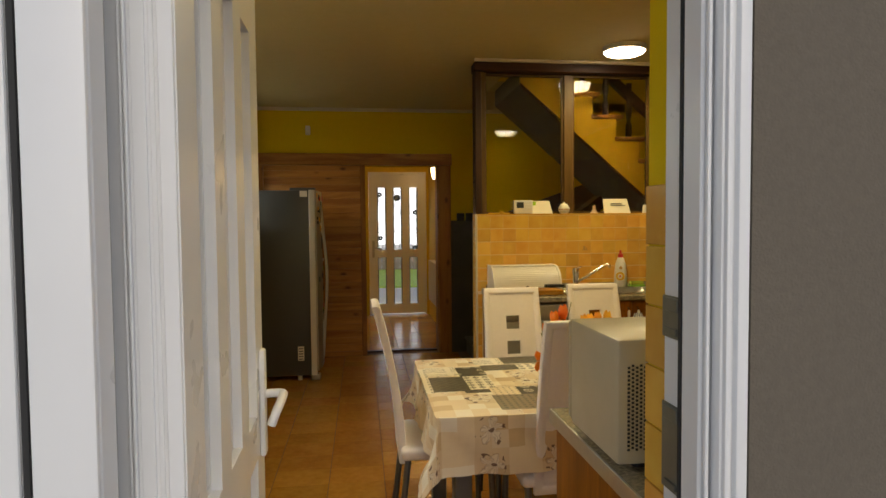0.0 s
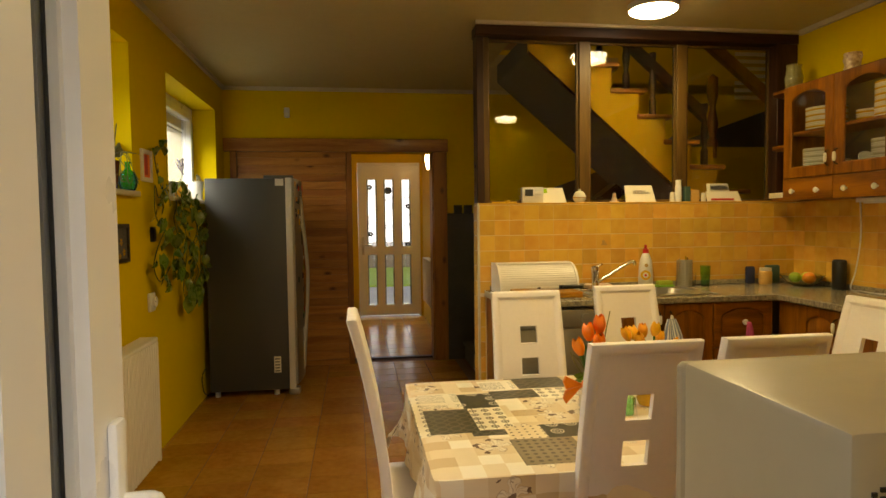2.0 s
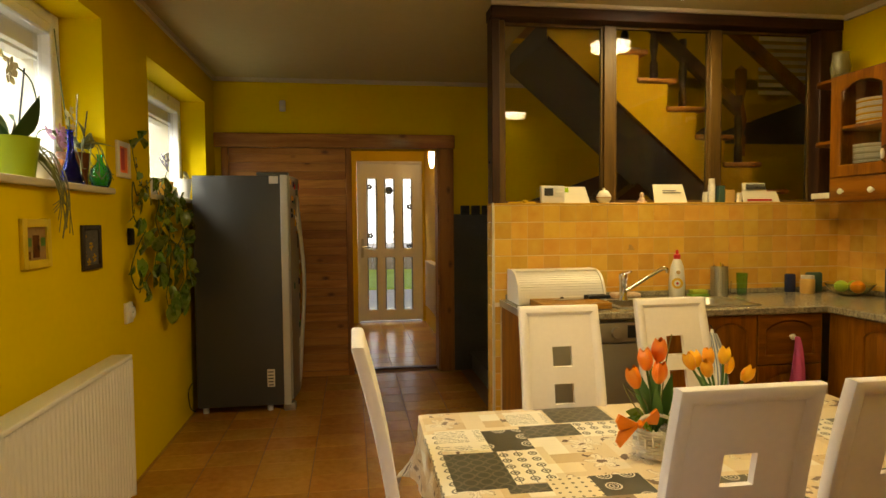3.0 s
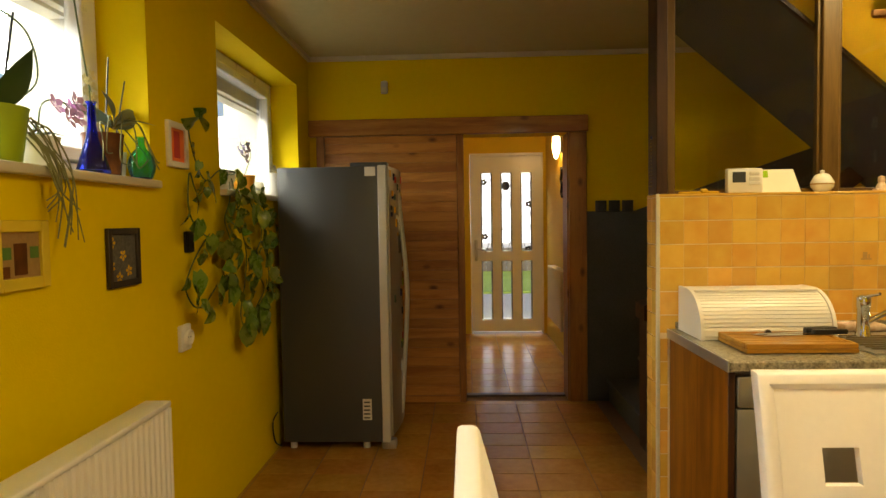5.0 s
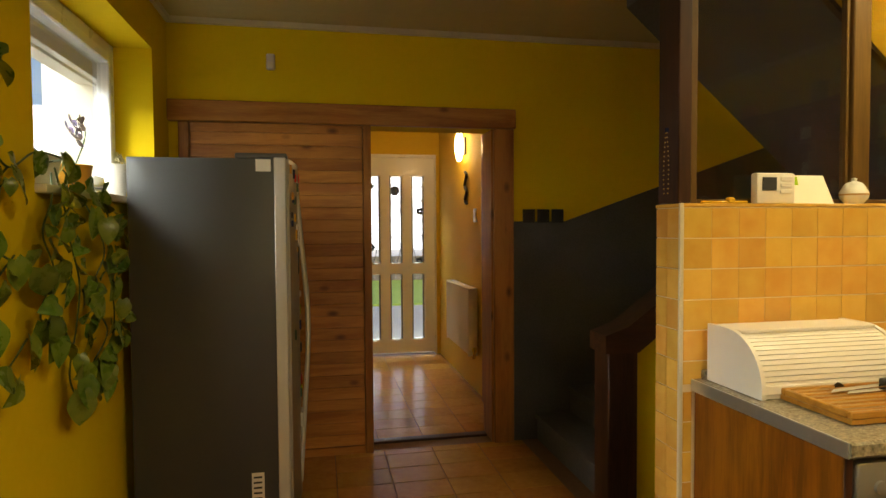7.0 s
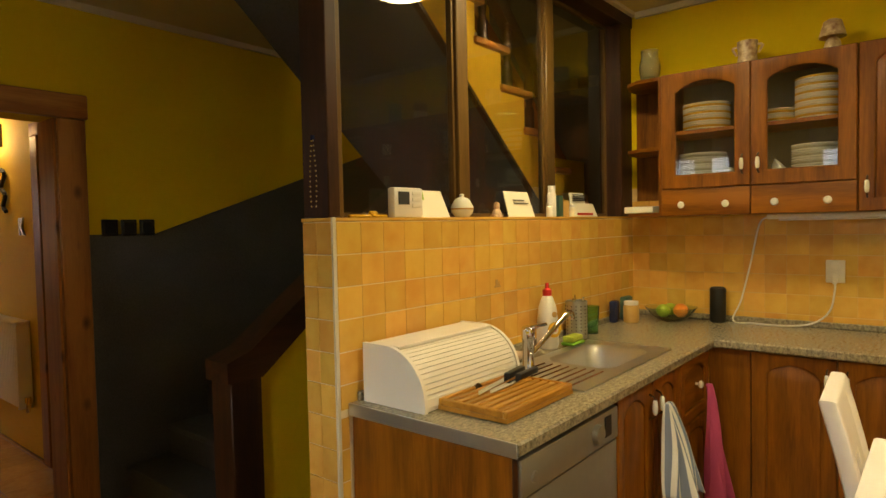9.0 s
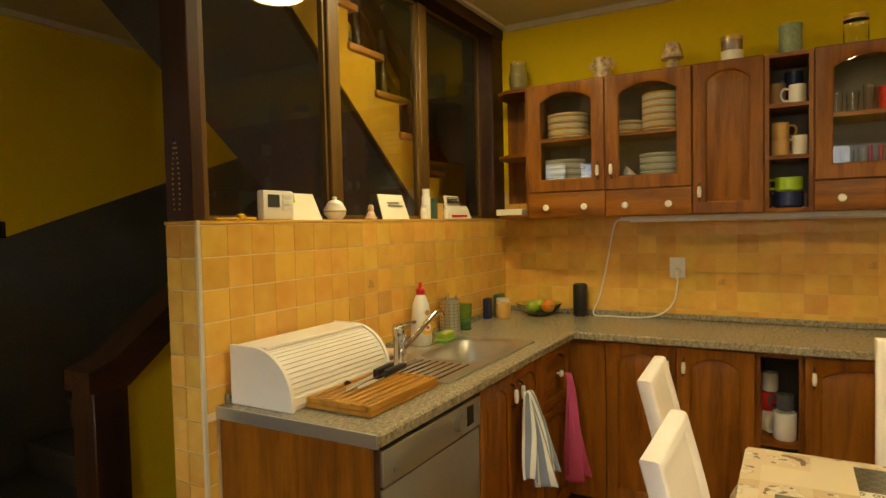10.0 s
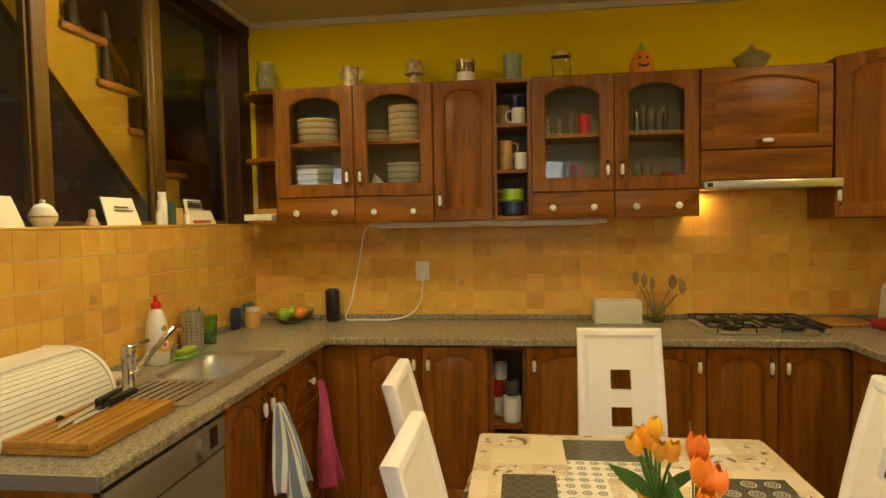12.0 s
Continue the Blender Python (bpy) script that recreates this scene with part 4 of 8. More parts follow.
def carcass(parent, F, u0, u1, w0, w1, depth, shelves=(), back=True, name="body", top=True):
    """Open-fronted box of 18 mm boards; d runs back from the front."""
    t = 0.018
    bm = bmesh.new()
    fbox(bm, F, (u0, w0, -depth), (u0 + t, w1, 0))
    fbox(bm, F, (u1 - t, w0, -depth), (u1, w1, 0))
    fbox(bm, F, (u0 + t, w0, -depth), (u1 - t, w0 + t, -0.001))
    if top:
        fbox(bm, F, (u0 + t, w1 - t, -depth), (u1 - t, w1, -0.001))
    if back:
        part("back_panel", fbox(bmesh.new(), F, (u0 + t, w0 + t, -depth), (u1 - t, w1 - t, -depth + 0.008)), M["inside"], parent)
    body = part(name, bm, M["cherry"], parent)
    for s in shelves:
        part("shelf", fbox(bmesh.new(), F, (u0 + t, s - 0.009, -depth + 0.008), (u1 - t, s + 0.009, -0.004)), M["cherry_y"], parent)
    return body


FE = Face((2.81, -0.02, 0), (0, 1, 0), (-1, 0, 0))      # fronts of the wall units, u = y
UB, UT = 1.495, 2.215
DEP = EAST - 2.81 - 0.004


def wall_unit(name, y0, y1, label):
    return thing(name, (2.96, (y0 + y1) / 2, UB), label, "cabinet", "kitchen wall units")


def glass_unit(y0, y1, label):
    c = wall_unit("wall_cabinet", y0, y1, label)
    carcass(c, FE, y0, y1, UB, UT, DEP, (1.63, 1.915))
    mid = (y0 + y1) / 2
    cabinet_door(c, FE, y0 + 0.002, mid - 0.0015, 1.632, UT, True, border=0.07, pull=(mid - 0.035, 1.735))
    cabinet_door(c, FE, mid + 0.0015, y1 - 0.002, 1.632, UT, True, border=0.07, pull=(mid + 0.035, 1.735))
    for a, b in ((y0 + 0.002, mid - 0.0015), (mid + 0.0015, y1 - 0.002)):
        bm = fbox(bmesh.new(), FE, (a, UB, 0), (b, 1.628, 0.02), 0.004, 2)
        dr = part("drawer_front", bm, M["cherry_y"], c)
        w = b - a
        for k in (0.25, 0.75):
            knob_at(dr, FE, a + w * k, 1.549)
    return c


shelf_end = wall_unit("corner_shelf", 4.46, 4.70, "open rounded end shelf of cherry wood")
bm = fbox(bmesh.new(), FE, (4.452, UB, -DEP), (4.47, UT, 0))
fbox(bm, FE, (4.47, UB, -DEP), (4.70, UT, -DEP + 0.008))
part("body", bm, M["cherry"], shelf_end)
for z in (UB + 0.009, 1.845, UT - 0.009):
    lp = [FE(4.47, z - 0.009, -DEP + 0.008), FE(4.69, z - 0.009, -DEP + 0.008), FE(4.69, z - 0.009, -0.16), FE(4.66, z - 0.009, -0.06), FE(4.58, z - 0.009, 0.0), FE(4.47, z - 0.009, 0.0)]
    part("shelf", prism(bmesh.new(), lp, (0, 0, 0.018)), M["cherry_y"], shelf_end)
plates_unit = glass_unit(3.605, 4.45, "cherry wall cabinet with two arched glass doors and plates")
c = wall_unit("wall_cabinet", 3.295, 3.603, "narrow cherry wall cabinet with one arched door")
carcass(c, FE, 3.295, 3.603, UB, UT, DEP)
cabinet_door(c, FE, 3.297, 3.601, UB, UT, border=0.06, pull=(3.57, 1.60))
mug_unit = wall_unit("open_shelf_unit", 3.10, 3.293, "narrow open cherry shelf unit holding mugs")
carcass(mug_unit, FE, 3.10, 3.293, UB, UT, DEP, (1.745, 1.98))
glasses_unit = glass_unit(2.275, 3.098, "cherry wall cabinet with arched glass doors and glassware")
hood_unit = wall_unit("hood_cabinet", 1.66, 2.273, "cherry cabinet with a lift-up door above the hood")
carcass(hood_unit, FE, 1.66, 2.273, 1.66, UT, DEP)
cabinet_door(hood_unit, FE, 1.662, 2.271, 1.82, UT, border=0.065, pull=(1.966, 1.855, True), level=True)
part("panel", fbox(bmesh.new(), FE, (1.662, 1.67, 0), (2.271, 1.815, 0.016), 0.003), M["cherry_y"], hood_unit)
hood = thing("cooker_hood", (2.9, 1.97, 1.6), "slim pull-out steel cooker hood", "hood", "")
part("body", box((2.745, 1.645, 1.628), (3.10, 2.248, 1.658), 0.004), M["steel"], hood)
part("front", box((2.705, 1.632, 1.622), (2.745, 2.258, 1.662), 0.008, 2), M["steel"], hood)
part("switch", box((2.699, 2.22, 1.632), (2.706, 2.246, 1.652), 0.002), M["black"], hood)
# diagonal corner unit
v = Vector((2.81 - 2.50, 1.625 - 1.28, 0)).normalized()
FD = Face((2.50, 1.28, 0), tuple(v), (-v[1], v[0], 0))
dl = (Vector((2.81, 1.625, 0)) - Vector((2.50, 1.28, 0))).length
corner = thing("corner_wall_cabinet", (2.85, 1.3, UB), "diagonal cherry corner wall cabinet", "cabinet", "kitchen wall units")
bm = prism(bmesh.new(), [(2.50, 1.28, 1.47), (2.81, 1.625, 1.47), (3.10, 1.625, 1.47), (3.10, 1.11, 1.47), (2.50, 1.11, 1.47)], (0, 0, UT + 0.03 - 1.47))
part("body", bm, M["cherry"], corner)
cabinet_door(corner, FD, 0.004, dl - 0.004, 1.475, UT + 0.03, border=0.065, pull=(dl - 0.035, 1.58))

# worktop: one U-shaped board with a rounded front
wt = thing("worktop", (2.8, 3.0, CT), "U-shaped grey granite-look laminate worktop", "worktop")
bm = slab("z", 0.872, 2.53, CTY, HW0 - 0.002, CT - 0.038, CT, [(1.42, 2.15, 4.20, 4.53)])
part("board", bm, M["worktop"], wt)
bm = bmesh.new()
bx(bm, (2.53, CTS, CT - 0.038), (EAST - 0.002, HW0 - 0.002, CT))
bx(bm, (0.47, SOUTH + 0.002, CT - 0.038), (EAST - 0.002, CTS, CT))
part("board", bm, M["worktop"], wt)
def nosing(bm, a, b, n):
    a, b, n = Vector(a), Vector(b), Vector(n)
    prof = [(0, 0), (0.008, 0), (0.014, -0.006), (0.014, -0.032), (0.008, -0.038), (0, -0.038)]
    prism(bm, [a + n * p + Vector((0, 0, q)) for p, q in prof], b - a)
for a, b, n_ in (((0.872, CTY, CT), (CTX, CTY, CT), (0, -1, 0)), ((CTX, CTY, CT), (CTX, CTS, CT), (-1, 0, 0)), ((CTX, CTS, CT), (0.47, CTS, CT), (0, 1, 0))):
    nose = bmesh.new()
    nosing(nose, a, b, n_)
    part("nosing", nose, M["worktop"], wt)
part("end_strip", box((0.866, CTY - 0.01, CT - 0.038), (0.872, HW0 - 0.002, CT), 0.001), M["steel"], wt, "aluminium end strip")
part("end_strip", box((0.464, SOUTH + 0.002, CT - 0.038), (0.47, CTS + 0.01, CT), 0.001), M["steel"], wt, "aluminium end strip")
bm = bmesh.new()
bx(bm, (0.9, HW0 - 0.02, CT), (EAST - 0.002, HW0 - 0.002, CT + 0.03), 0.004)
bx(bm, (EAST - 0.022, 1.108, CT), (EAST - 0.002, HW0 - 0.02, CT + 0.03), 0.004)
part("upstand", bm, M["worktop"], wt)

# base units, north run (fronts face south)
FN = Face((0, CTY + 0.025, 0), (1, 0, 0), (0, -1, 0))
BZ0, BZ1 = 0.12, CT - 0.042
def base_unit(name, F, u0, u1, label):
    mid = F((u0 + u1) / 2, 0, -0.25)
    return thing(name, (mid[0], mid[1], 0), label, "cabinet", "kitchen base units")
end = base_unit("end_panel", FN, 0.875, 0.895, "cherry end panel beside the dishwasher")
part("panel", box((0.878, CTY + 0.012, 0), (0.898, HW0 - 0.004, CT - 0.039), 0.002), M["cherry"], end)
part("edge_band", box((0.8775, CTY + 0.008, 0), (0.8985, CTY + 0.0118, CT - 0.039), 0.001), M["darkwood"], end, "dark front edge")
dw = thing("dishwasher", (1.2, 4.4, 0), "silver freestanding dishwasher under the worktop", "dishwasher")
part("body", box((0.905, CTY + 0.03, 0.02), (1.495, HW0 - 0.03, CT - 0.05)), M["silver"], dw)
part("door", box((0.905, CTY + 0.006, 0.12), (1.495, CTY + 0.03, 0.765), 0.006, 2), M["silver"], dw)
part("control_panel", box((0.905, CTY + 0.0, 0.77), (1.495, CTY + 0.03, 0.875), 0.008, 2), M["silver"], dw)
part("dial", turned([(0.03, 0), (0.028, 0.018), (0, 0.02)], (1.33, CTY, 0.825), 18, Matrix.Rotation(radians(90), 4, "X")), M["silver"], dw)
part("display", box((1.39, CTY - 0.003, 0.795), (1.435, CTY + 0.001, 0.86), 0.001), M["black"], dw)
part("button", turned([(0.016, 0), (0.015, 0.006), (0, 0.007)], (0.965, CTY, 0.815), 14, Matrix.Rotation(radians(90), 4, "X")), M["silver"], dw)
part("kick_plate", box((0.91, CTY + 0.05, 0.0), (1.49, CTY + 0.07, 0.11)), M["black"], dw)
sk = base_unit("base_cabinet", FN, 1.5, 2.12, "cherry sink cabinet with two arched doors")
carcass(sk, FN, 1.5, 2.12, 0.1, BZ1 - 0.001, 0.54, top=False)
cabinet_door(sk, FN, 1.503, 1.8085, BZ0, BZ1, border=0.055, pull=(1.775, 0.80))
cabinet_door(sk, FN, 1.8115, 2.117, BZ0, BZ1, border=0.055, pull=(1.845, 0.80))
dr = base_unit("base_cabinet", FN, 2.122, 2.50, "cherry corner cabinet with a drawer above a door")
carcass(dr, FN, 2.122, 2.50, 0.1, BZ1 - 0.001, 0.54)
cabinet_door(dr, FN, 2.124, 2.50, 0.62, BZ1, border=0.05, knob=[(2.31, 0.77)], level=True)
cabinet_door(dr, FN, 2.124, 2.50, BZ0, 0.615, border=0.055)
part("plinth", box((1.5, CTY + 0.06, 0.0), (2.6, CTY + 0.08, 0.1)), M["darkwood_x"], dr)
# east run (fronts face west)
FB = Face((CTX + 0.025, 0, 0), (0, 1, 0), (-1, 0, 0))
def east_base(y0, y1, label, doors, shelf=()):
    c = base_unit("base_cabinet", FB, y0, y1, label)
    carcass(c, FB, y0, y1, 0.1, BZ1 - 0.001, 0.5, shelf)
    n = len(doors)
    for i, pl in enumerate(doors):
        a, b = y0 + (y1 - y0) * i / n, y0 + (y1 - y0) * (i + 1) / n
        side_ = {"l": a + 0.035, "r": b - 0.035}.get(pl)
        cabinet_door(c, FB, a + 0.0015, b - 0.0015, BZ0, BZ1, border=0.06, pull=(side_, 0.80) if side_ else None)
    part("plinth", box((CTX + 0.08, y0, 0), (CTX + 0.1, y1, 0.1)), M["darkwood_x"], c)
    return c
part("filler", box((CTX + 0.025, 3.955, 0.1), (CTX + 0.045, CTY + 0.02, BZ1)), M["cherry"], dr)
east_base(3.302, 3.95, "cherry base cabinet with two arched doors", ["r", "l"])
mug_base = base_unit("open_shelf_unit", FB, 3.12, 3.3, "narrow open cherry base shelf with stacked mugs")
carcass(mug_base, FB, 3.12, 3.3, 0.1, BZ1 - 0.001, 0.5, (0.49,))
east_base(2.297, 3.118, "cherry base cabinet beneath the worktop", ["l", "r"])
east_base(1.675, 2.295, "cherry oven-side cabinet with two arched doors below the hob", ["r", "l"])
# south run, seen from its end and corner
FS = Face((0, CTS - 0.025, 0), (-1, 0, 0), (0, 1, 0))
sb = base_unit("base_cabinet", FS, -2.5, -0.49, "cherry base cabinet row along the door wall")
carcass(sb, FS, -2.545, -0.49, 0.1, BZ1 - 0.001, 0.55)
for i in range(4):
    a = -2.5 + i * 0.5
    cabinet_door(sb, FS, a + 0.0015, a + 0.4985, BZ0, BZ1, border=0.06)
part("end_panel", box((0.472, 1.11, 0), (0.489, CTS - 0.03, CT - 0.039)), M["cherry"], sb)
# ---- large loose things ----
fridge = thing("fridge_freezer", (-0.82, 6.1, 0), "tall graphite-sided fridge with silver doors full of magnets", "fridge")
part("body", box((-1.125, 5.78, 0.05), (-0.51, 6.47, 1.74), 0.006, 2), M["graphite"], fridge)
part("side_strip", box((-0.512, 5.776, 0.05), (-0.46, 5.80, 1.745), 0.004), M["silverpaint"], fridge, "silver edge strip")
def bowed(y0, y1, z0, z1):
    pts = []
    n = 12
    for i in range(n + 1):
        k = ((y0 - 5.782) + (y1 - y0) * i / n) / 0.686
        pts.append((-0.45 + 0.03 * math.sin(math.pi * k), y0 + (y1 - y0) * i / n, z0))
    pts += [(-0.508, y1, z0), (-0.508, y0, z0)]
    return prism(bmesh.new(), pts, (0, 0, z1 - z0))
d1 = part("door", bowed(5.802, 6.122, 0.08, 1.74), M["silver"], fridge)
d2 = part("door", bowed(6.128, 6.468, 0.08, 1.74), M["silver"], fridge)
def bar(parent, z0, z1, y):
    h = tube(bmesh.new(), curve_points([(-0.425, y, z0), (-0.405, y, z0 + 0.3), (-0.378, y, (z0 + z1) / 2), (-0.41, y, z1 - 0.35), (-0.44, y, z1)], 8), 0.012, 10)
    for z, x in ((z0 + 0.04, -0.42), (z0 + 0.32, -0.404), (z1 - 0.36, -0.41), (z1 - 0.03, -0.435)):
        bx(h, (-0.445, y - 0.016, z - 0.035), (x, y + 0.016, z + 0.035), 0.004)
    part("handle", h, M["silverpaint"], parent, "long bowed silver handle")
bar(d1, 0.14, 1.735, 6.09)
bar(d2, 0.14, 1.735, 6.16)
part("hinge_cover", box((-0.68, 5.79, 1.74), (-0.455, 5.88, 1.765), 0.006, 2), M["graphite"], fridge)
part("foot", box((-0.52, 5.79, 0.0), (-0.43, 5.86, 0.06), 0.012, 2), M["silver"], fridge)
for x, y in ((-1.08, 5.84), (-1.08, 6.41), (-0.60, 6.41), (-0.62, 5.84)):
    part("foot", turned([(0.022, 0), (0.022, 0.05)], (x, y, 0), 10), M["whiteplastic"], fridge)
part("sticker", box((-0.59, 5.777, 1.682), (-0.525, 5.781, 1.736)), M["whiteplastic"], fridge, "small white printed sticker")
lab = part("label", box((-0.63, 5.777, 0.19), (-0.575, 5.781, 0.32)), M["whiteplastic"], fridge, "white rating label")
for i in range(5):
    part("print_line", box((-0.622, 5.775, 0.2 + 0.024 * i), (-0.585, 5.7772, 0.208 + 0.024 * i)), M["seal"], lab)

# dining table, cloth and chairs
TX0, TX1, TY0, TY1, TZ = 0.238, 1.81, 2.335, 3.285, 0.72
table = thing("dining_table", (1.05, 2.82, 0), "dining table with grey metal legs under a cloth", "table")
part("tabletop", box((TX0 + 0.02, TY0 + 0.02, 0.685), (TX1 - 0.02, TY1 - 0.02, 0.713), 0.006), M["whiteplastic"], table)
for x in (TX0 + 0.1, TX1 - 0.1):
    for y in (TY0 + 0.1, TY1 - 0.1):
        part("leg", box((x - 0.035, y - 0.035, 0), (x + 0.035, y + 0.035, 0.685), 0.006), M["greymetal"], table)
cloth = bmesh.new()
uvl = cloth.loops.layers.uv.new("UVMap")
OV = 0.23
NX, NY = 74, 50
grid = {}
flat = {}
def cloth_point(s, t):
    x, y = TX0 + min(max(s, 0), TX1 - TX0), TY0 + min(max(t, 0), TY1 - TY0)
    dx = s if s < 0 else max(0, s - (TX1 - TX0))
    dy = t if t < 0 else max(0, t - (TY1 - TY0))
    r = math.hypot(dx, dy)
    if r < 1e-6:
        return Vector((x, y, TZ + 0.0012 * math.sin(9 * s) * math.sin(7 * t)))
    k = min(1, abs(dx * dy) / (0.12 * OV))
    u = s + t
    fold = 0.010 * math.sin(19 * u) + 0.006 * math.sin(43 * u + 1)
    flare = 0.012 + r * (0.06 + 0.30 * k) + fold * min(1, r / 0.1)
    drop = max(0, r - 0.012) * (1 - 0.05 * k)
    return Vector((x + dx / r * flare, y + dy / r * flare, TZ - drop - 0.004))
for i in range(NX + 1):
    for j in range(NY + 1):
        s = -OV + (TX1 - TX0 + 2 * OV) * i / NX
        t = -OV + (TY1 - TY0 + 2 * OV) * j / NY
        grid[i, j] = cloth.verts.new(cloth_point(s, t))
        flat[grid[i, j]] = (s, t)
for i in range(NX):
    for j in range(NY):
        fc = cloth.faces.new((grid[i, j], grid[i + 1, j], grid[i + 1, j + 1], grid[i, j + 1]))
        for lp in fc.loops:
            lp[uvl].uv = flat[lp.vert]
tc = part("tablecloth", cloth, M["cloth"])
tagged(tc, "patchwork-printed oilcloth in cream, taupe and dark grey", "tablecloth")


def chair_mesh():
    """White leatherette chair, tall raked back with two square openings; it faces +y."""
    c = thing("dining_chair", (0, 0, 0), "cream leatherette dining chair with two square back openings", "chair", "chairs round the table")
    holes = [(-0.036, 0.036, 0.862, 0.934), (-0.036, 0.036, 0.73, 0.802)]
    def rake(bm):
        for z in [0.46 + 0.06 * i for i in range(10)]:
            g = bm.verts[:] + bm.edges[:] + bm.faces[:]
            bmesh.ops.bisect_plane(bm, geom=g, plane_co=(0, 0, z), plane_no=(0, 0, 1))
        for v in bm.verts:
            k = max(0.0, v.co.z - 0.42)
            v.co.y -= 0.05 * k + 0.18 * k * k
            v.co.x *= 1.0 + 0.10 * (1.06 - v.co.z)
        return bm
    bm = slab("y", -0.118, 0.118, 0.40, 1.046, -0.2075, -0.1905, holes)
    part("backrest", rake(bm), M["leather"], c)
    # raised rounded border on both faces, in one ring
    def rect(k, y):
        return [(-0.153 + k, y, 0.395 + k), (0.153 - k, y, 0.395 + k), (0.153 - k, y, 1.08 - k), (-0.153 + k, y, 1.08 - k)]
    ring = [rect(0.0, -0.19), rect(0.002, -0.184), rect(0.007, -0.181), rect(0.022, -0.181), rect(0.036, -0.192), rect(0.036, -0.206), rect(0.022, -0.217), rect(0.007, -0.217), rect(0.002, -0.214), rect(0.0, -0.208), rect(0.0, -0.19)]
    bm = bmesh.new()
    ring_faces(bm, ring)
    bmesh.ops.remove_doubles(bm, verts=bm.verts, dist=1e-6)
    part("back_border", rake(bm), M["leather"], c)
    part("seat", box((-0.21, -0.21, 0.42), (0.21, 0.21, 0.475), 0.02, 3), M["leather"], c)
    for x in (-0.18, 0.18):
        part("leg", tube(bmesh.new(), [(x, 0.18, 0.42), (x * 1.06, 0.2, 0.0)], 0.014, 10), M["greymetal"], c)
        part("leg", tube(bmesh.new(), [(x, -0.18, 0.42), (x * 1.06, -0.23, 0.0)], 0.014, 10), M["greymetal"], c)
    return c


chair = chair_mesh()
back = 0.315   # from the seat's middle to the back's top edge
chair.matrix_basis = pose(0.765, 3.375 - back, 0, 0, 0, 180)
for x, y, a in ((1.29, 3.495 - back, 183), (0.765, 2.23 + back, 0), (1.135, 2.235 + back, 0)):
    copy_thing(chair, pose(x, y, 0, 0, 0, a))
copy_thing(chair, pose(0.012 + back, 2.88, 0, 0, 0, -90))
copy_thing(chair, pose(1.965 - back, 2.781, 0, 0, 0, 90))


def radiator(label, x0, x1, y0, y1, z0, z1, front, gap=0.0):
    """Panel radiator on a wall; front is -1 or 1 along x."""
    r = thing("radiator", ((x0 + x1) / 2, (y0 + y1) / 2, z0), label, "radiator")
    bm = bmesh.new()
    face = x1 if front > 0 else x0
    s = front
    n = int((y1 - y0) / 0.0333)
    pts = []
    w = (y1 - y0 - 0.03) / n
    for i in range(n):
        y = y0 + 0.015 + i * w
        pts += [(y, 0), (y + w * 0.3, 0), (y + w * 0.42, 0.007), (y + w * 0.88, 0.007)]
    pts.append((y1 - 0.015, 0))
    lo = [bm.verts.new((face - s * 0.007 + s * d, y, z0 + 0.02)) for y, d in pts]
    hi = [bm.verts.new((face - s * 0.007 + s * d, y, z1 - 0.02)) for y, d in pts]
    for i in range(len(pts) - 1):
        bm.faces.new((lo[i], lo[i + 1], hi[i + 1], hi[i]))
    part("front_panel", bm, M["radiator"], r)
    back_ = x0 if front > 0 else x1
    part("body", box((back_ + s * 0.02, y0 + 0.016, z0 + 0.01), (face - s * 0.012, y1 - 0.016, z1 - 0.012), 0.004), M["radiator"], r)
    part("top_grille", box((back_ + s * 0.012, y0, z1 - 0.02), (face - s * 0.002, y1, z1), 0.006, 2), M["radiator"], r)
    for a, b in ((y0, y0 + 0.015), (y1 - 0.015, y1)):
        part("side_cover", box((back_ + s * 0.012, a, z0), (face - s * 0.002, b, z1 - 0.021), 0.004), M["radiator"], r)
    for y in (y0 + 0.1, y1 - 0.1):
        part("bracket", box((back_ - s * gap, y - 0.015, z0 + 0.1), (back_ + s * 0.03, y + 0.015, z1 - 0.1)), M["radiator"], r)
    part("valve", turned([(0.014, -0.05), (0.014, 0.01), (0.02, 0.012), (0.02, 0.05)], ((x0 + x1) / 2, y0 - 0.02 if front < 0 else y0 - 0.02, z0 + 0.03), 10), M["chrome"], r)
    return r


radiator("white ribbed panel radiator under the window", -1.09, -0.985, 3.0, 4.10, 0.16, 0.81, 1, 0.09)
radiator("white panel radiator on the corridor wall", 0.9, 0.998, 7.93, 8.83, 0.33, 0.905, -1)


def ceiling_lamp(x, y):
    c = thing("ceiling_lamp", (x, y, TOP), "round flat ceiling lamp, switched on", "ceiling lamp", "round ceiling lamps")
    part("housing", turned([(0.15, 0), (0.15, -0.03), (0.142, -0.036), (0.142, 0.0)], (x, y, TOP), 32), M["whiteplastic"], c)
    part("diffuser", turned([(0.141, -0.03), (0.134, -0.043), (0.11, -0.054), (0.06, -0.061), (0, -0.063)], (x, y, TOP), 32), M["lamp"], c)


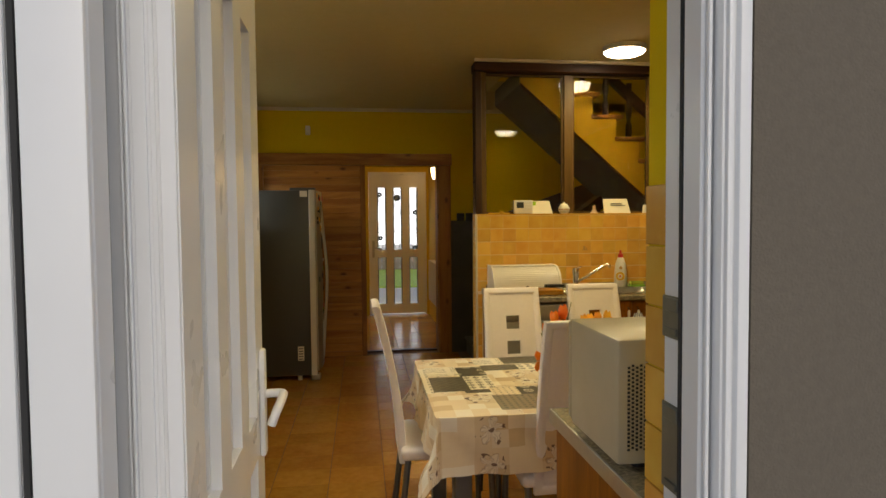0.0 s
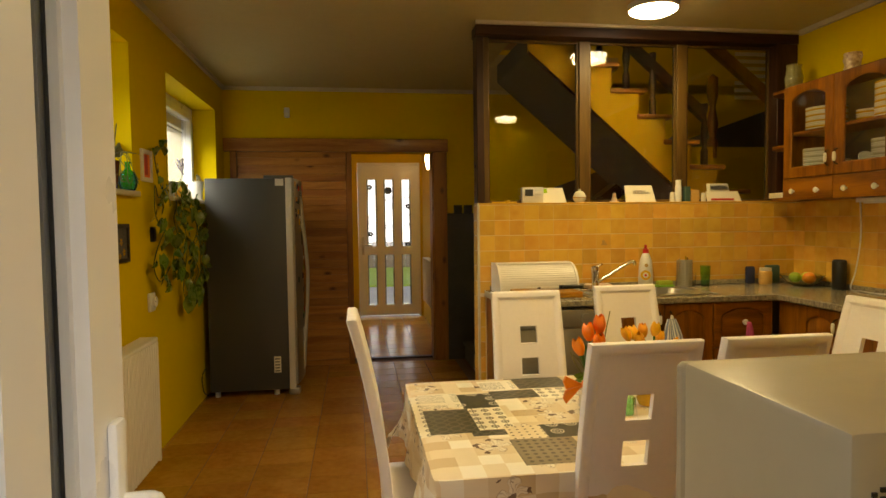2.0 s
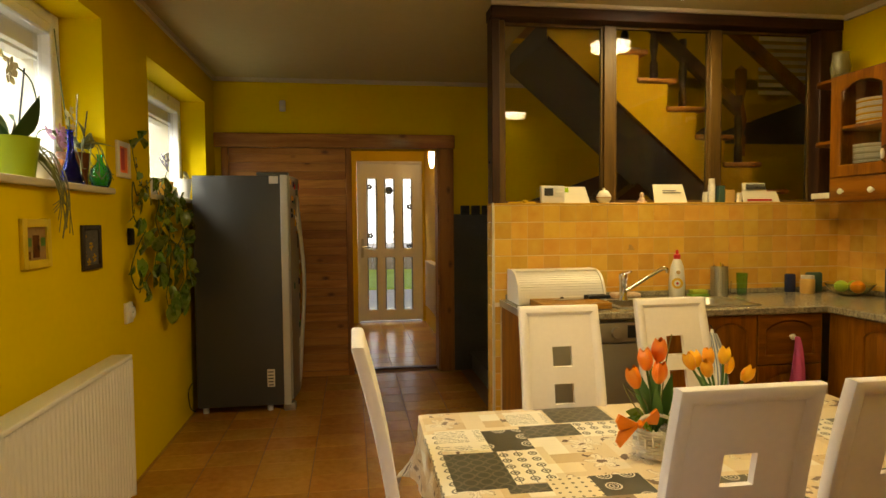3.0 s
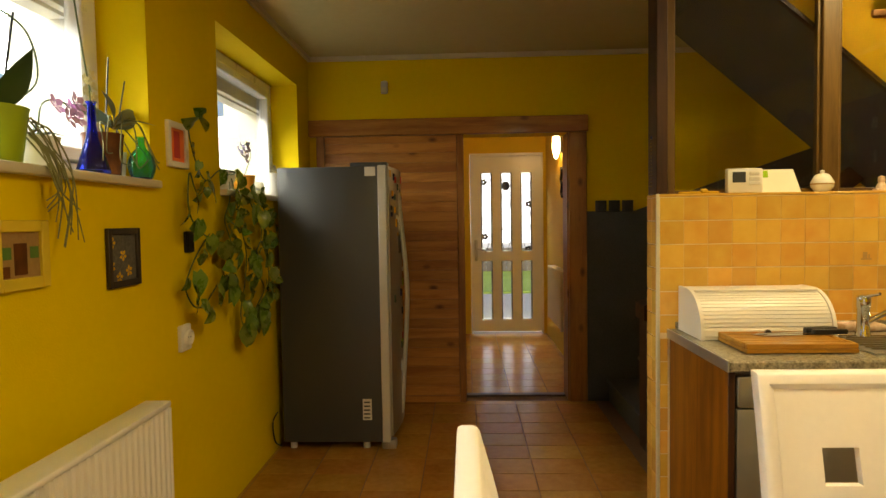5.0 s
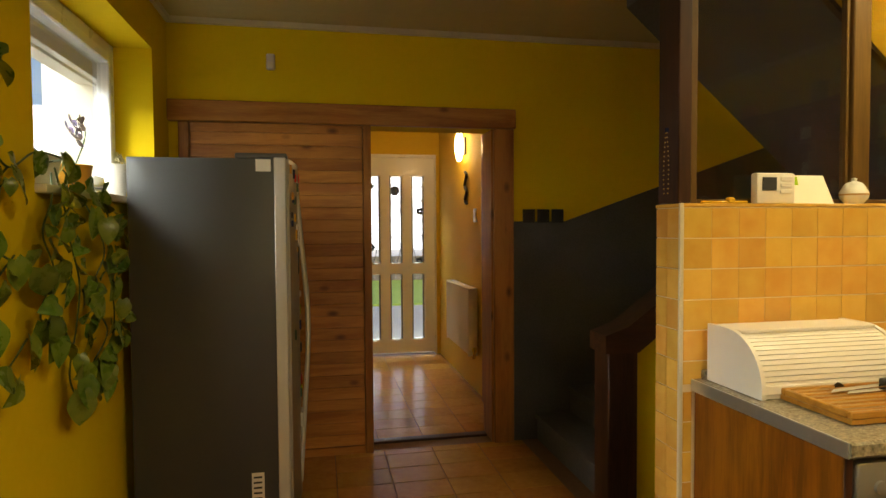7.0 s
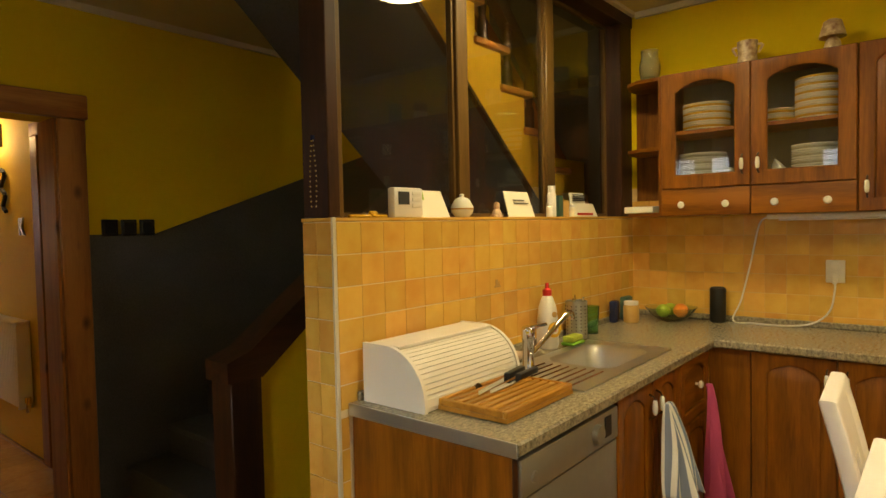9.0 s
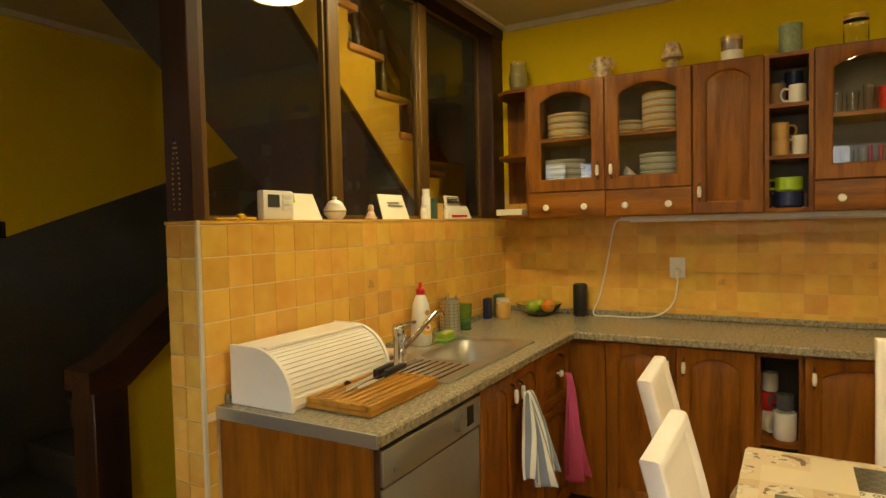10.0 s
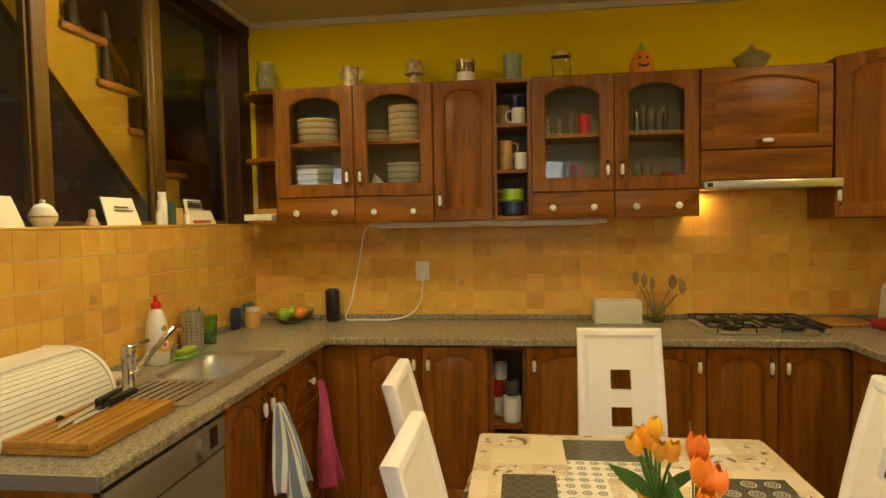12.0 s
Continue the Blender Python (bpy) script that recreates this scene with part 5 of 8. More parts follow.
ceiling_lamp(1.825, 4.295)
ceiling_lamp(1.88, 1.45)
# added fixture for the table fill light, always out of view
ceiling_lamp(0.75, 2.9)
mw = thing("microwave_oven", (0.74, 1.4, CT), "cream white microwave oven seen from its vented back", "microwave")
part("body", box((0.458, 1.238, CT + 0.025), (0.958, 1.515, 1.207), 0.008, 2), M["leather2"], mw)
part("front", box((0.46, 1.517, CT + 0.03), (0.956, 1.54, 1.202), 0.006), M["leather2"], mw)
bm = bmesh.new()
for i in range(10):
    for j in range(21):
        k = 0.004 * (i % 2)
        bx(bm, (0.478 + i * 0.0085, 1.236, 0.985 + k + j * 0.0082), (0.4828 + i * 0.0085, 1.2395, 0.9892 + k + j * 0.0082))
part("vent", bm, M["black"], mw, "rows of small vent holes")
for x in (0.53, 0.95):
    for y in (1.3, 1.49):
        part("foot", turned([(0.016, 0), (0.014, 0.03)], (x, y, CT), 10), M["black"], mw)
# ---- kitchen things ----
M["lemon"] = mat("lime_skin", (0.35, 0.5, 0.03), 0.4, bump=0.2)
M["orangefruit"] = mat("orange_skin", (0.8, 0.25, 0.01), 0.4, bump=0.3, bscale=300)
M["beech"] = wood("oiled_board", (0.46, 0.22, 0.03), (0.3, 0.125, 0.014), 0, 0.4, 2.0)
M["oldwood"] = wood("worn_spoon_wood", (0.36, 0.24, 0.09), (0.19, 0.115, 0.035), 2, 0.6, 2.0)
M["ivory"] = mat("ivory_lacquer", (0.8, 0.74, 0.64), 0.35, var=0.03)
M["paper"] = mat("white_paper", (0.84, 0.79, 0.64), 0.8, var=0.05)
M["green"] = mat("green_plastic", (0.2, 0.42, 0.03), 0.4)
M["sponge"] = mat("green_yellow_sponge", (0.42, 0.5, 0.05), 0.95, scale=120, var=0.3, bump=0.8)
M["red"] = mat("red_plastic", (0.6, 0.02, 0.015), 0.35)
M["redcloth"] = mat("red_cloth", (0.35, 0.02, 0.015), 0.9, scale=120, bump=0.3)
M["pink"] = mat("magenta_towel", (0.5, 0.07, 0.18), 0.95, scale=200, var=0.15, bump=0.5, bscale=500)
M["navy"] = mat("navy_glaze", (0.02, 0.03, 0.09), 0.2)
M["lime"] = mat("lime_glaze", (0.35, 0.55, 0.03), 0.2)
M["tan"] = mat("tan_glaze", (0.5, 0.3, 0.1), 0.25)
M["yellowglaze"] = mat("yellow_plate_rim", (0.72, 0.42, 0.03), 0.2)
# greyed plate colour that puts in the shade between stacked white rims
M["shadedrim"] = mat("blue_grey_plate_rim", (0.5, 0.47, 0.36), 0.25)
M["greenglass"] = glass("green_glass", (0.5, 0.85, 0.55))
M["paleglass"] = glass("pale_green_glass", (0.86, 0.96, 0.84))
M["bowlsteel"] = mat("satin_sink_steel", (0.52, 0.51, 0.47), 0.3, 0.85, scale=60, var=0.08)
M["cutglass"] = mat("cut_glass", (0.85, 0.8, 0.45), 0.12, scale=60, var=0.25, second=(0.5, 0.46, 0.2), trans=0.75, bump=0.5, bscale=90)
M["painted"] = mat("painted_ceramic", (0.74, 0.6, 0.36), 0.35, scale=45, var=0.3, second=(0.2, 0.07, 0.02), second_scale=30)
M["gold"] = mat("gold_lid", (0.6, 0.4, 0.1), 0.3, 0.8)
M["herbs"] = mat("dried_herbs_in_glass", (0.32, 0.2, 0.09), 0.15, scale=90, var=0.4, second=(0.08, 0.05, 0.03))
M["caddy"] = mat("patterned_green_tin", (0.17, 0.24, 0.12), 0.4, scale=60, var=0.4, second=(0.4, 0.42, 0.25))
M["teal"] = glass("turquoise_glass", (0.2, 0.8, 0.95))
M["blueglass"] = glass("cobalt_glass", (0.02, 0.05, 0.6))
M["honey"] = mat("honey_jar_filling", (0.7, 0.42, 0.12), 0.3)
M["teabox"] = mat("teal_carton", (0.05, 0.11, 0.08), 0.5)
M["basket"] = mat("white_wicker", (0.68, 0.62, 0.5), 0.7, scale=80, var=0.2)
M["skin"] = mat("painted_plaster", (0.5, 0.28, 0.16), 0.5, scale=60, var=0.5, second=(0.75, 0.65, 0.5))


def stripes(name, a, b, width):
    m = bpy.data.materials.new(name)
    m.use_nodes = True
    nt = m.node_tree
    bs = nt.nodes["Principled BSDF"]
    bs.inputs["Roughness"].default_value = 0.95
    u = nt.nodes.new("ShaderNodeUVMap")
    s = nt.nodes.new("ShaderNodeSeparateXYZ")
    nt.links.new(u.outputs[0], s.inputs[0])
    f = nt.nodes.new("ShaderNodeMath")
    f.operation = "PINGPONG"
    nt.links.new(s.outputs[0], f.inputs[0])
    f.inputs[1].default_value = width
    r = nt.nodes.new("ShaderNodeValToRGB")
    r.color_ramp.interpolation = "CONSTANT"
    r.color_ramp.elements[0].color, r.color_ramp.elements[1].color = (*a, 1), (*b, 1)
    r.color_ramp.elements[1].position = 0.5
    d = nt.nodes.new("ShaderNodeMath")
    d.operation = "DIVIDE"
    nt.links.new(f.outputs[0], d.inputs[0])
    d.inputs[1].default_value = width
    nt.links.new(d.outputs[0], r.inputs[0])
    nt.links.new(r.outputs[0], bs.inputs["Base Color"])
    return m


M["striped"] = stripes("blue_striped_linen", (0.7, 0.67, 0.6), (0.2, 0.23, 0.3), 0.017)


def solo(name, bm, material, label, category, group=""):
    return tagged(part(name, bm, material), label, category, group)


# sink and tap
sink = thing("sink", (1.78, 4.36, CT), "stainless steel sink with a ribbed drainer", "sink")
plate = slab("z", 1.385, 2.185, 4.175, 4.555, CT + 0.001, CT + 0.006, [(1.68, 2.11, 4.215, 4.515)])
part("rim", plate, M["bowlsteel"], sink)
bm = bmesh.new()
n = 32
def rr(x0, x1, y0, y1, r, z, n=8):
    out = []
    for cx, cy, a0 in ((x1 - r, y1 - r, 0), (x0 + r, y1 - r, 90), (x0 + r, y0 + r, 180), (x1 - r, y0 + r, 270)):
        for i in range(n):
            a = radians(a0 + 90 * i / (n - 1))
            out.append(Vector((cx + r * math.cos(a), cy + r * math.sin(a), z)))
    return out
vs = ring_faces(bm, [rr(1.675, 2.115, 4.21, 4.52, 0.006, CT + 0.0065), rr(1.69, 2.10, 4.225, 4.505, 0.07, CT + 0.0065), rr(1.70, 2.09, 4.235, 4.495, 0.07, CT - 0.01), rr(1.71, 2.08, 4.245, 4.485, 0.065, CT - 0.13), rr(1.75, 2.04, 4.285, 4.445, 0.05, CT - 0.15)])
bm.faces.new(vs[-1])
part("bowl", bm, M["bowlsteel"], sink)
bm = bmesh.new()
for i in range(8):
    tube(bm, [(1.41, 4.235 + 0.034 * i, CT + 0.006), (1.65, 4.235 + 0.034 * i, CT + 0.005)], 0.0055, 6)
part("drainer_rib", bm, M["chrome"], sink)
part("drain", turned([(0.035, 0), (0.03, 0.004), (0.0, 0.002)], (1.9, 4.36, CT - 0.149), 16), M["chrome"], sink)
tap = thing("mixer_tap", (1.53, 4.47, CT), "chrome mixer tap with a long swivel spout", "tap")
part("body", turned([(0.027, 0), (0.027, 0.01), (0.022, 0.02), (0.022, 0.11), (0.025, 0.115), (0.025, 0.15), (0.02, 0.16), (0, 0.165)], (1.53, 4.47, CT + 0.005), 20), M["chrome"], tap)
part("spout", tube(bmesh.new(), curve_points([(1.535, 4.462, CT + 0.06), (1.60, 4.45, CT + 0.10), (1.70, 4.43, CT + 0.165), (1.745, 4.42, CT + 0.19), (1.765, 4.415, CT + 0.185), (1.768, 4.414, CT + 0.165)], 5), 0.0105, 12), M["chrome"], tap)
part("lever", tube(bmesh.new(), [(1.53, 4.465, CT + 0.16), (1.545, 4.40, CT + 0.178)], [0.008, 0.006], 8), M["chrome"], tap)

# bread bin with a roll-front
bb = thing("bread_bin", (1.15, 4.57, CT), "white bread bin with a slatted roll-up front", "bread bin")
BY0, BY1, BZ = 4.43, 4.68, CT + 0.003
def bin_profile(r):
    pts = [(BY1, 0.0), (BY1, 0.205)]
    for i in range(13):
        a = radians(90 + 90 * i / 12)
        pts.append((BY0 + 0.16 + (0.16 - r) * math.cos(a), 0.03 + (0.175 - r) * math.sin(a)))
    pts.append((BY0 + r, 0.0))
    return [(y, 0.89 * z) for y, z in pts]
for x in (0.905, 1.398):
    part("side", prism(bmesh.new(), [(x, y, BZ + z) for y, z in bin_profile(0)], (0.014, 0, 0)), M["ivory"], bb)
part("back", box((0.919, BY1 - 0.012, BZ), (1.398, BY1, BZ + 0.178)), M["ivory"], bb)
part("top", box((0.919, BY0 + 0.108, BZ + 0.171), (1.398, BY1 - 0.012, BZ + 0.1815), 0.002), M["ivory"], bb)
part("bottom", box((0.919, BY0 + 0.01, BZ), (1.398, BY1 - 0.012, BZ + 0.01)), M["ivory"], bb)
for i in range(12):
    a = radians(106 + 72 * i / 12)
    a2 = radians(106 + 72 * (i + 0.86) / 12)
    q = [(BY0 + 0.16 + (0.16 - k) * math.cos(b), 0.89 * (0.03 + (0.175 - k) * math.sin(b))) for b, k in ((a, 0.006), (a2, 0.006), (a2, 0.014), (a, 0.014))]
    part("slat", prism(bmesh.new(), [(0.92, y, BZ + z) for y, z in q], (0.477, 0, 0)), M["ivory"], bb)
part("pull_bar", box((0.92, BY0 + 0.004, BZ + 0.012), (1.397, BY0 + 0.016, BZ + 0.04), 0.002), M["ivory"], bb)
part("knob", turned([(0.006, 0), (0.014, 0.012), (0.012, 0.02), (0, 0.022)], (1.15, BY0 + 0.004, BZ + 0.028), 12, Matrix.Rotation(radians(90), 4, "X")), M["bronze"], bb, "small bronze knob")
# slatted bread board with knives
board = thing("bread_board", (1.150, 4.32, CT), "slatted wooden bread board", "cutting board")
bm = bmesh.new()
bx(bm, (0.970, 4.195, CT + 0.004), (1.345, 4.435, CT + 0.016))
bx(bm, (0.970, 4.195, CT + 0.016), (1.345, 4.21, CT + 0.036), 0.003)
bx(bm, (0.970, 4.42, CT + 0.016), (1.345, 4.435, CT + 0.036), 0.003)
bx(bm, (0.970, 4.21, CT + 0.016), (0.982, 4.42, CT + 0.036), 0.003)
bx(bm, (1.333, 4.21, CT + 0.016), (1.345, 4.42, CT + 0.036), 0.003)
part("tray", bm, M["beech"], board)
for i in range(7):
    part("slat", box((0.983, 4.217 + 0.029 * i, CT + 0.02), (1.332, 4.237 + 0.029 * i, CT + 0.034), 0.003), M["beech"], board)
for (x, y, a, ln) in ((1.215, 4.385, 8, 0.2), (1.225, 4.352, 4, 0.17)):
    k = thing("bread_knife", (x, y, CT + 0.035), "kitchen knife with a black handle lying on the board", "knife", "knives on the board")
    part("blade", prism(bmesh.new(), [(x - ln * 0.8, y - 0.011, CT + 0.037), (x + 0.06, y - 0.012, CT + 0.037), (x + 0.06, y + 0.012, CT + 0.037), (x - ln * 0.6, y + 0.012, CT + 0.037)], (0, 0, 0.0016)), M["chrome"], k)
    part("handle", box((x + 0.055, y - 0.012, CT + 0.0365), (x + 0.18, y + 0.012, CT + 0.056), 0.005, 2), M["black"], k)
    k.rotation_euler = (0, 0, radians(a))

# things by the sink
b = thing("washing_up_bottle", (1.945, 4.625, CT), "white washing-up liquid bottle with a red cap", "bottle")
part("body", turned([(0.042, 0), (0.047, 0.012), (0.048, 0.07), (0.044, 0.13), (0.038, 0.18), (0.026, 0.215), (0.018, 0.23)], (1.945, 4.625, CT), 18), M["whiteplastic"], b)
part("cap", turned([(0.02, 0.228), (0.02, 0.252), (0.009, 0.26), (0.008, 0.282), (0, 0.285)], (1.945, 4.625, CT), 14), M["red"], b, "red flip cap")
for dx, dy, z, r_, mt in ((-0.021, -0.0435, 0.085, 0.033, "yellowglaze"), (-0.0219, -0.0453, 0.085, 0.018, "whiteplastic"), (-0.0225, -0.0465, 0.085, 0.008, "red"), (-0.015, -0.0415, 0.15, 0.012, "tan")):
    part("label", turned([(r_, 0), (r_, 0.004), (0, 0.004)], (1.945 + dx, 4.625 + dy, CT + z), 16, Matrix.Rotation(radians(-25), 4, "Z") @ Matrix.Rotation(radians(90), 4, "X")), M[mt], b, "round yellow and white printed label")
s = thing("sponge_tray", (2.03, 4.54, CT), "green sponge lying in a small tray", "sponge")
part("tray", box((1.985, 4.525, CT + 0.008), (2.10, 4.585, CT + 0.022), 0.004), M["green"], s)
part("sponge", box((1.992, 4.53, CT + 0.022), (2.092, 4.58, CT + 0.048), 0.006, 2), M["sponge"], s)
can = thing("cutlery_holder", (2.225, 4.63, CT), "perforated steel cutlery drainer", "cutlery holder")
part("drum", turned([(0.048, 0), (0.05, 0.004), (0.05, 0.175), (0.047, 0.175), (0.047, 0.006), (0, 0.006)], (2.225, 4.63, CT), 24), M["steel"], can)
bm = bmesh.new()
for i in range(14):
    for j in range(9):
        a = 2 * math.pi * i / 14
        bx(bm, (2.225 + 0.0502 * math.cos(a) - 0.0022, 4.63 + 0.0502 * math.sin(a) - 0.0022, CT + 0.022 + 0.016 * j), (2.225 + 0.0502 * math.cos(a) + 0.0022, 4.63 + 0.0502 * math.sin(a) + 0.0022, CT + 0.0264 + 0.016 * j))
part("perforation", bm, M["black"], can, "rows of small dark holes")
for i, (dx, dy, h) in enumerate(((0.01, 0.01, 0.2), (-0.02, 0.0, 0.19), (0.0, -0.02, 0.195))):
    part("spoon", tube(bmesh.new(), [(2.225 + dx, 4.63 + dy, CT + 0.01), (2.225 + dx * 1.8, 4.63 + dy * 1.8, CT + h)], 0.004, 6), M["chrome"], can)
def tumbler(x, y, z, r, h, material, label, group=""):
    return solo("drinking_glass", turned([(r * 0.8, 0), (r, h), (r - 0.002, h), (r * 0.8 - 0.002, 0.006), (0, 0.006)], (x, y, z), 16), material, label, "glass", group)
tumbler(2.37, 4.62, CT, 0.034, 0.135, M["greenglass"], "tall green drinking glass on the worktop")
tumbler(2.30, 4.66, CT, 0.024, 0.085, M["glass"], "small clear glass on the worktop")
solo("dishcloth", bx(bmesh.new(), (1.53, 4.585, CT + 0.002), (1.70, 4.67, CT + 0.032), 0.012, 3), M["skin"], "crumpled beige dishcloth beside the tap", "cloth")
j = thing("honey_jar", (2.80, 4.60, CT), "squat glass jar with a white lid", "jar")
part("jar", turned([(0.038, 0), (0.042, 0.01), (0.042, 0.085), (0.034, 0.095)], (2.80, 4.60, CT), 18), M["honey"], j)
part("lid", turned([(0.038, 0.093), (0.038, 0.112), (0, 0.114)], (2.80, 4.60, CT), 18), M["whiteplastic"], j)
solo("snack_bag", bx(bmesh.new(), (2.70, 4.645, CT), (2.76, 4.685, CT + 0.12), 0.012, 2), M["navy"], "small dark blue packet against the tiles", "packet")
solo("snack_bag", bx(bmesh.new(), (2.85, 4.65, CT), (2.95, 4.69, CT + 0.125), 0.012, 2), M["teabox"], "crumpled dark packet in the corner", "packet")
bowl = solo("fruit_bowl", turned([(0.05, 0), (0.10, 0.03), (0.135, 0.075), (0.131, 0.075), (0.097, 0.034), (0.05, 0.006), (0, 0.006)], (2.95, 4.44, CT), 24), M["paleglass"], "shallow pale green glass bowl of fruit", "bowl")
for x, y, r, mt, nm in ((2.92, 4.47, 0.038, "lemon", "lime"), (2.96, 4.39, 0.04, "orangefruit", "orange"), (3.0, 4.46, 0.037, "lemon", "lime")):
    solo(nm, turned([(r * math.sin(math.pi * i / 10), r * 0.96 * (1 - math.cos(math.pi * i / 10))) for i in range(11)], (x, y, CT + 0.018), 16), M[mt], f"ripe {nm} lying in the glass bowl", "fruit", "fruit in the bowl")
sp = thing("speaker", (3.03, 4.22, CT), "upright black cylindrical loudspeaker", "speaker")
part("body", turned([(0.036, 0), (0.04, 0.008), (0.04, 0.175), (0.036, 0.182)], (3.03, 4.22, CT), 24), M["black"], sp)
part("top", turned([(0.035, 0.1825), (0.03, 0.186), (0, 0.186)], (3.03, 4.22, CT), 24), M["seal"], sp)
# under-cabinet lamp, its lead and the socket
ul = thing("under_cabinet_lamp", (2.93, 3.36, 1.47), "slim white strip lamp under the wall cabinets, off", "lamp")
part("body", box((2.90, 2.69, 1.468), (2.955, 3.96, 1.494), 0.004), M["whiteplastic"], ul)
part("diffuser", box((2.905, 2.74, 1.460), (2.95, 3.91, 1.4675), 0.003, 2), M["whiteplastic"], ul)
part("lead", tube(bmesh.new(), curve_points([(2.93, 3.96, 1.48), (2.98, 4.01, 1.44), (3.03, 4.06, 1.25), (3.045, 4.11, 1.05), (3.05, 4.15, CT + 0.012), (3.03, 4.05, CT + 0.007), (3.03, 3.88, CT + 0.008), (3.05, 3.78, CT + 0.03), (3.075, 3.72, 1.02), (3.075, 3.70, 1.12), (3.075, 3.70, 1.16)], 7), 0.0045, 8), M["whiteplastic"], ul, "white cable")
part("plug", bx(turned([(0.018, 0), (0.018, 0.03), (0.012, 0.035)], (3.098, 3.70, 1.19), 14, Matrix.Rotation(radians(-90), 4, "Y")), (3.062, 3.69, 1.15), (3.085, 3.71, 1.19), 0.004), M["whiteplastic"], ul)
def socket(name, x, y, z, axis, label):
    so = thing(name, (x, y, z), label, "socket")
    if axis == "E":
        part("plate", box((x - 0.012, y - 0.04, z - 0.055), (x, y + 0.04, z + 0.055), 0.004, 2), M["whiteplastic"], so)
        for dz in (-0.022, 0.03):
            part("recess", turned([(0.021, 0), (0.018, 0.002), (0.017, -0.004), (0, -0.004)], (x - 0.0125, y, z + dz), 18, Matrix.Rotation(radians(-90), 4, "Y")), M["radiator"], so)
    return so
socket("wall_socket", EAST - 0.0126, 3.70, 1.21, "E", "white double socket on the tiled splashback")
for y, z in ((3.48, 1.135), (2.83, 1.23), (2.28, 1.14), (1.6, 1.23)):
    mo = thing("tile_motif", (EAST - 0.0127, y, z), "small brown printed motif on a wall tile", "tile decor", "printed tile motifs")
    bm = bmesh.new()
    bx(bm, (EAST - 0.0137, y - 0.02, z - 0.012), (EAST - 0.0127, y + 0.02, z - 0.006))
    bx(bm, (EAST - 0.0137, y - 0.012, z - 0.005), (EAST - 0.0127, y + 0.004, z + 0.018), 0)
    bx(bm, (EAST - 0.0137, y + 0.008, z - 0.005), (EAST - 0.0127, y + 0.014, z + 0.01))
    part("print", bm, M["tan"], mo)
mo = thing("tile_motif", (1.69, HW0 - 0.001, 1.23), "small brown printed motif on a wall tile", "tile decor", "printed tile motifs")
bm = bx(box((1.668, HW0 - 0.0012, 1.213), (1.712, HW0 - 0.0002, 1.219)), (1.676, HW0 - 0.0012, 1.22), (1.694, HW0 - 0.0002, 1.245))
part("print", bx(bm, (1.698, HW0 - 0.0012, 1.22), (1.704, HW0 - 0.0002, 1.236)), M["tan"], mo)
# napkins, utensils, hob
nap = thing("napkin_stack", (3.02, 2.66, CT), "stack of pale folded paper napkins", "napkins")
for i in range(13):
    part("napkin", box((2.94 + 0.002 * (i % 2), 2.505 - 0.001 * (i % 3), CT + 0.0092 * i), (3.08, 2.75 + 0.0015 * (i % 2), CT + 0.0092 * i + 0.0088), 0.003), M["paper"], nap)
ut = thing("utensil_jar", (3.02, 2.42, CT), "clear glass jar of wooden spoons and spatulas", "utensil jar")
part("jar", turned([(0.04, 0), (0.045, 0.01), (0.045, 0.1), (0.042, 0.1), (0.04, 0.012), (0, 0.012)], (3.02, 2.42, CT), 18), M["paleglass"], ut)
for dx, dy, h, w in ((-0.01, 0.115, 0.27, 0.018), (0.0, 0.065, 0.25, 0.016), (0.01, -0.10, 0.24, 0.022), (-0.01, -0.15, 0.21, 0.018), (0.0, 0.02, 0.23, 0.014)):
    t = tube(bmesh.new(), [(3.02, 2.42, CT + 0.02), (3.02 + dx, 2.42 + dy * 0.75, CT + h * 0.72)], 0.005, 8)
    lathe(t, [(0.003, -0.04), (w, -0.015), (w, 0.02), (0.004, 0.04)], (3.02 + dx, 2.42 + dy * 0.9, CT + h * 0.88), 10, Matrix.Diagonal((0.3, 1, 1, 1)))
    part("spoon", t, M["oldwood"], ut)
hob = thing("gas_hob", (2.86, 2.0, CT), "four-burner steel gas hob with black grates", "hob")
part("plate", box((2.64, 1.71, CT), (3.05, 2.25, CT + 0.008), 0.004), M["steel"], hob)
for x in (2.74, 2.95):
    for y in (1.835, 2.125):
        br = part("burner", turned([(0.045, 0.008), (0.045, 0.02), (0.03, 0.028), (0, 0.03)], (x, y, CT), 16), M["iron"], hob)
        g = bmesh.new()
        for k in range(4):
            a = radians(45 + 90 * k)
            tube(g, [(x + 0.02 * math.cos(a), y + 0.02 * math.sin(a), CT + 0.04), (x + 0.12 * math.cos(a), y + 0.12 * math.sin(a), CT + 0.04), (x + 0.125 * math.cos(a), y + 0.125 * math.sin(a), CT + 0.008)], 0.005, 6)
        tube(g, [(x - 0.1, y - 0.125, CT + 0.036), (x + 0.1, y - 0.125, CT + 0.036), (x + 0.1, y + 0.125, CT + 0.036), (x - 0.1, y + 0.125, CT + 0.036), (x - 0.1, y - 0.125, CT + 0.036)], 0.005, 6)
        part("grate", g, M["iron"], hob, "black cast-iron grate")
for i in range(4):
    part("knob", turned([(0.016, 0.008), (0.015, 0.025), (0, 0.026)], (2.70 + 0.055 * i, 1.73, CT), 12), M["black"], hob)
tr = thing("bread_tray", (2.9, 1.35, CT), "round wooden board on the worktop", "cutting board")
part("disc", turned([(0.13, 0), (0.135, 0.008), (0.13, 0.016), (0, 0.016)], (2.98, 1.52, CT), 28), M["beech"], tr)
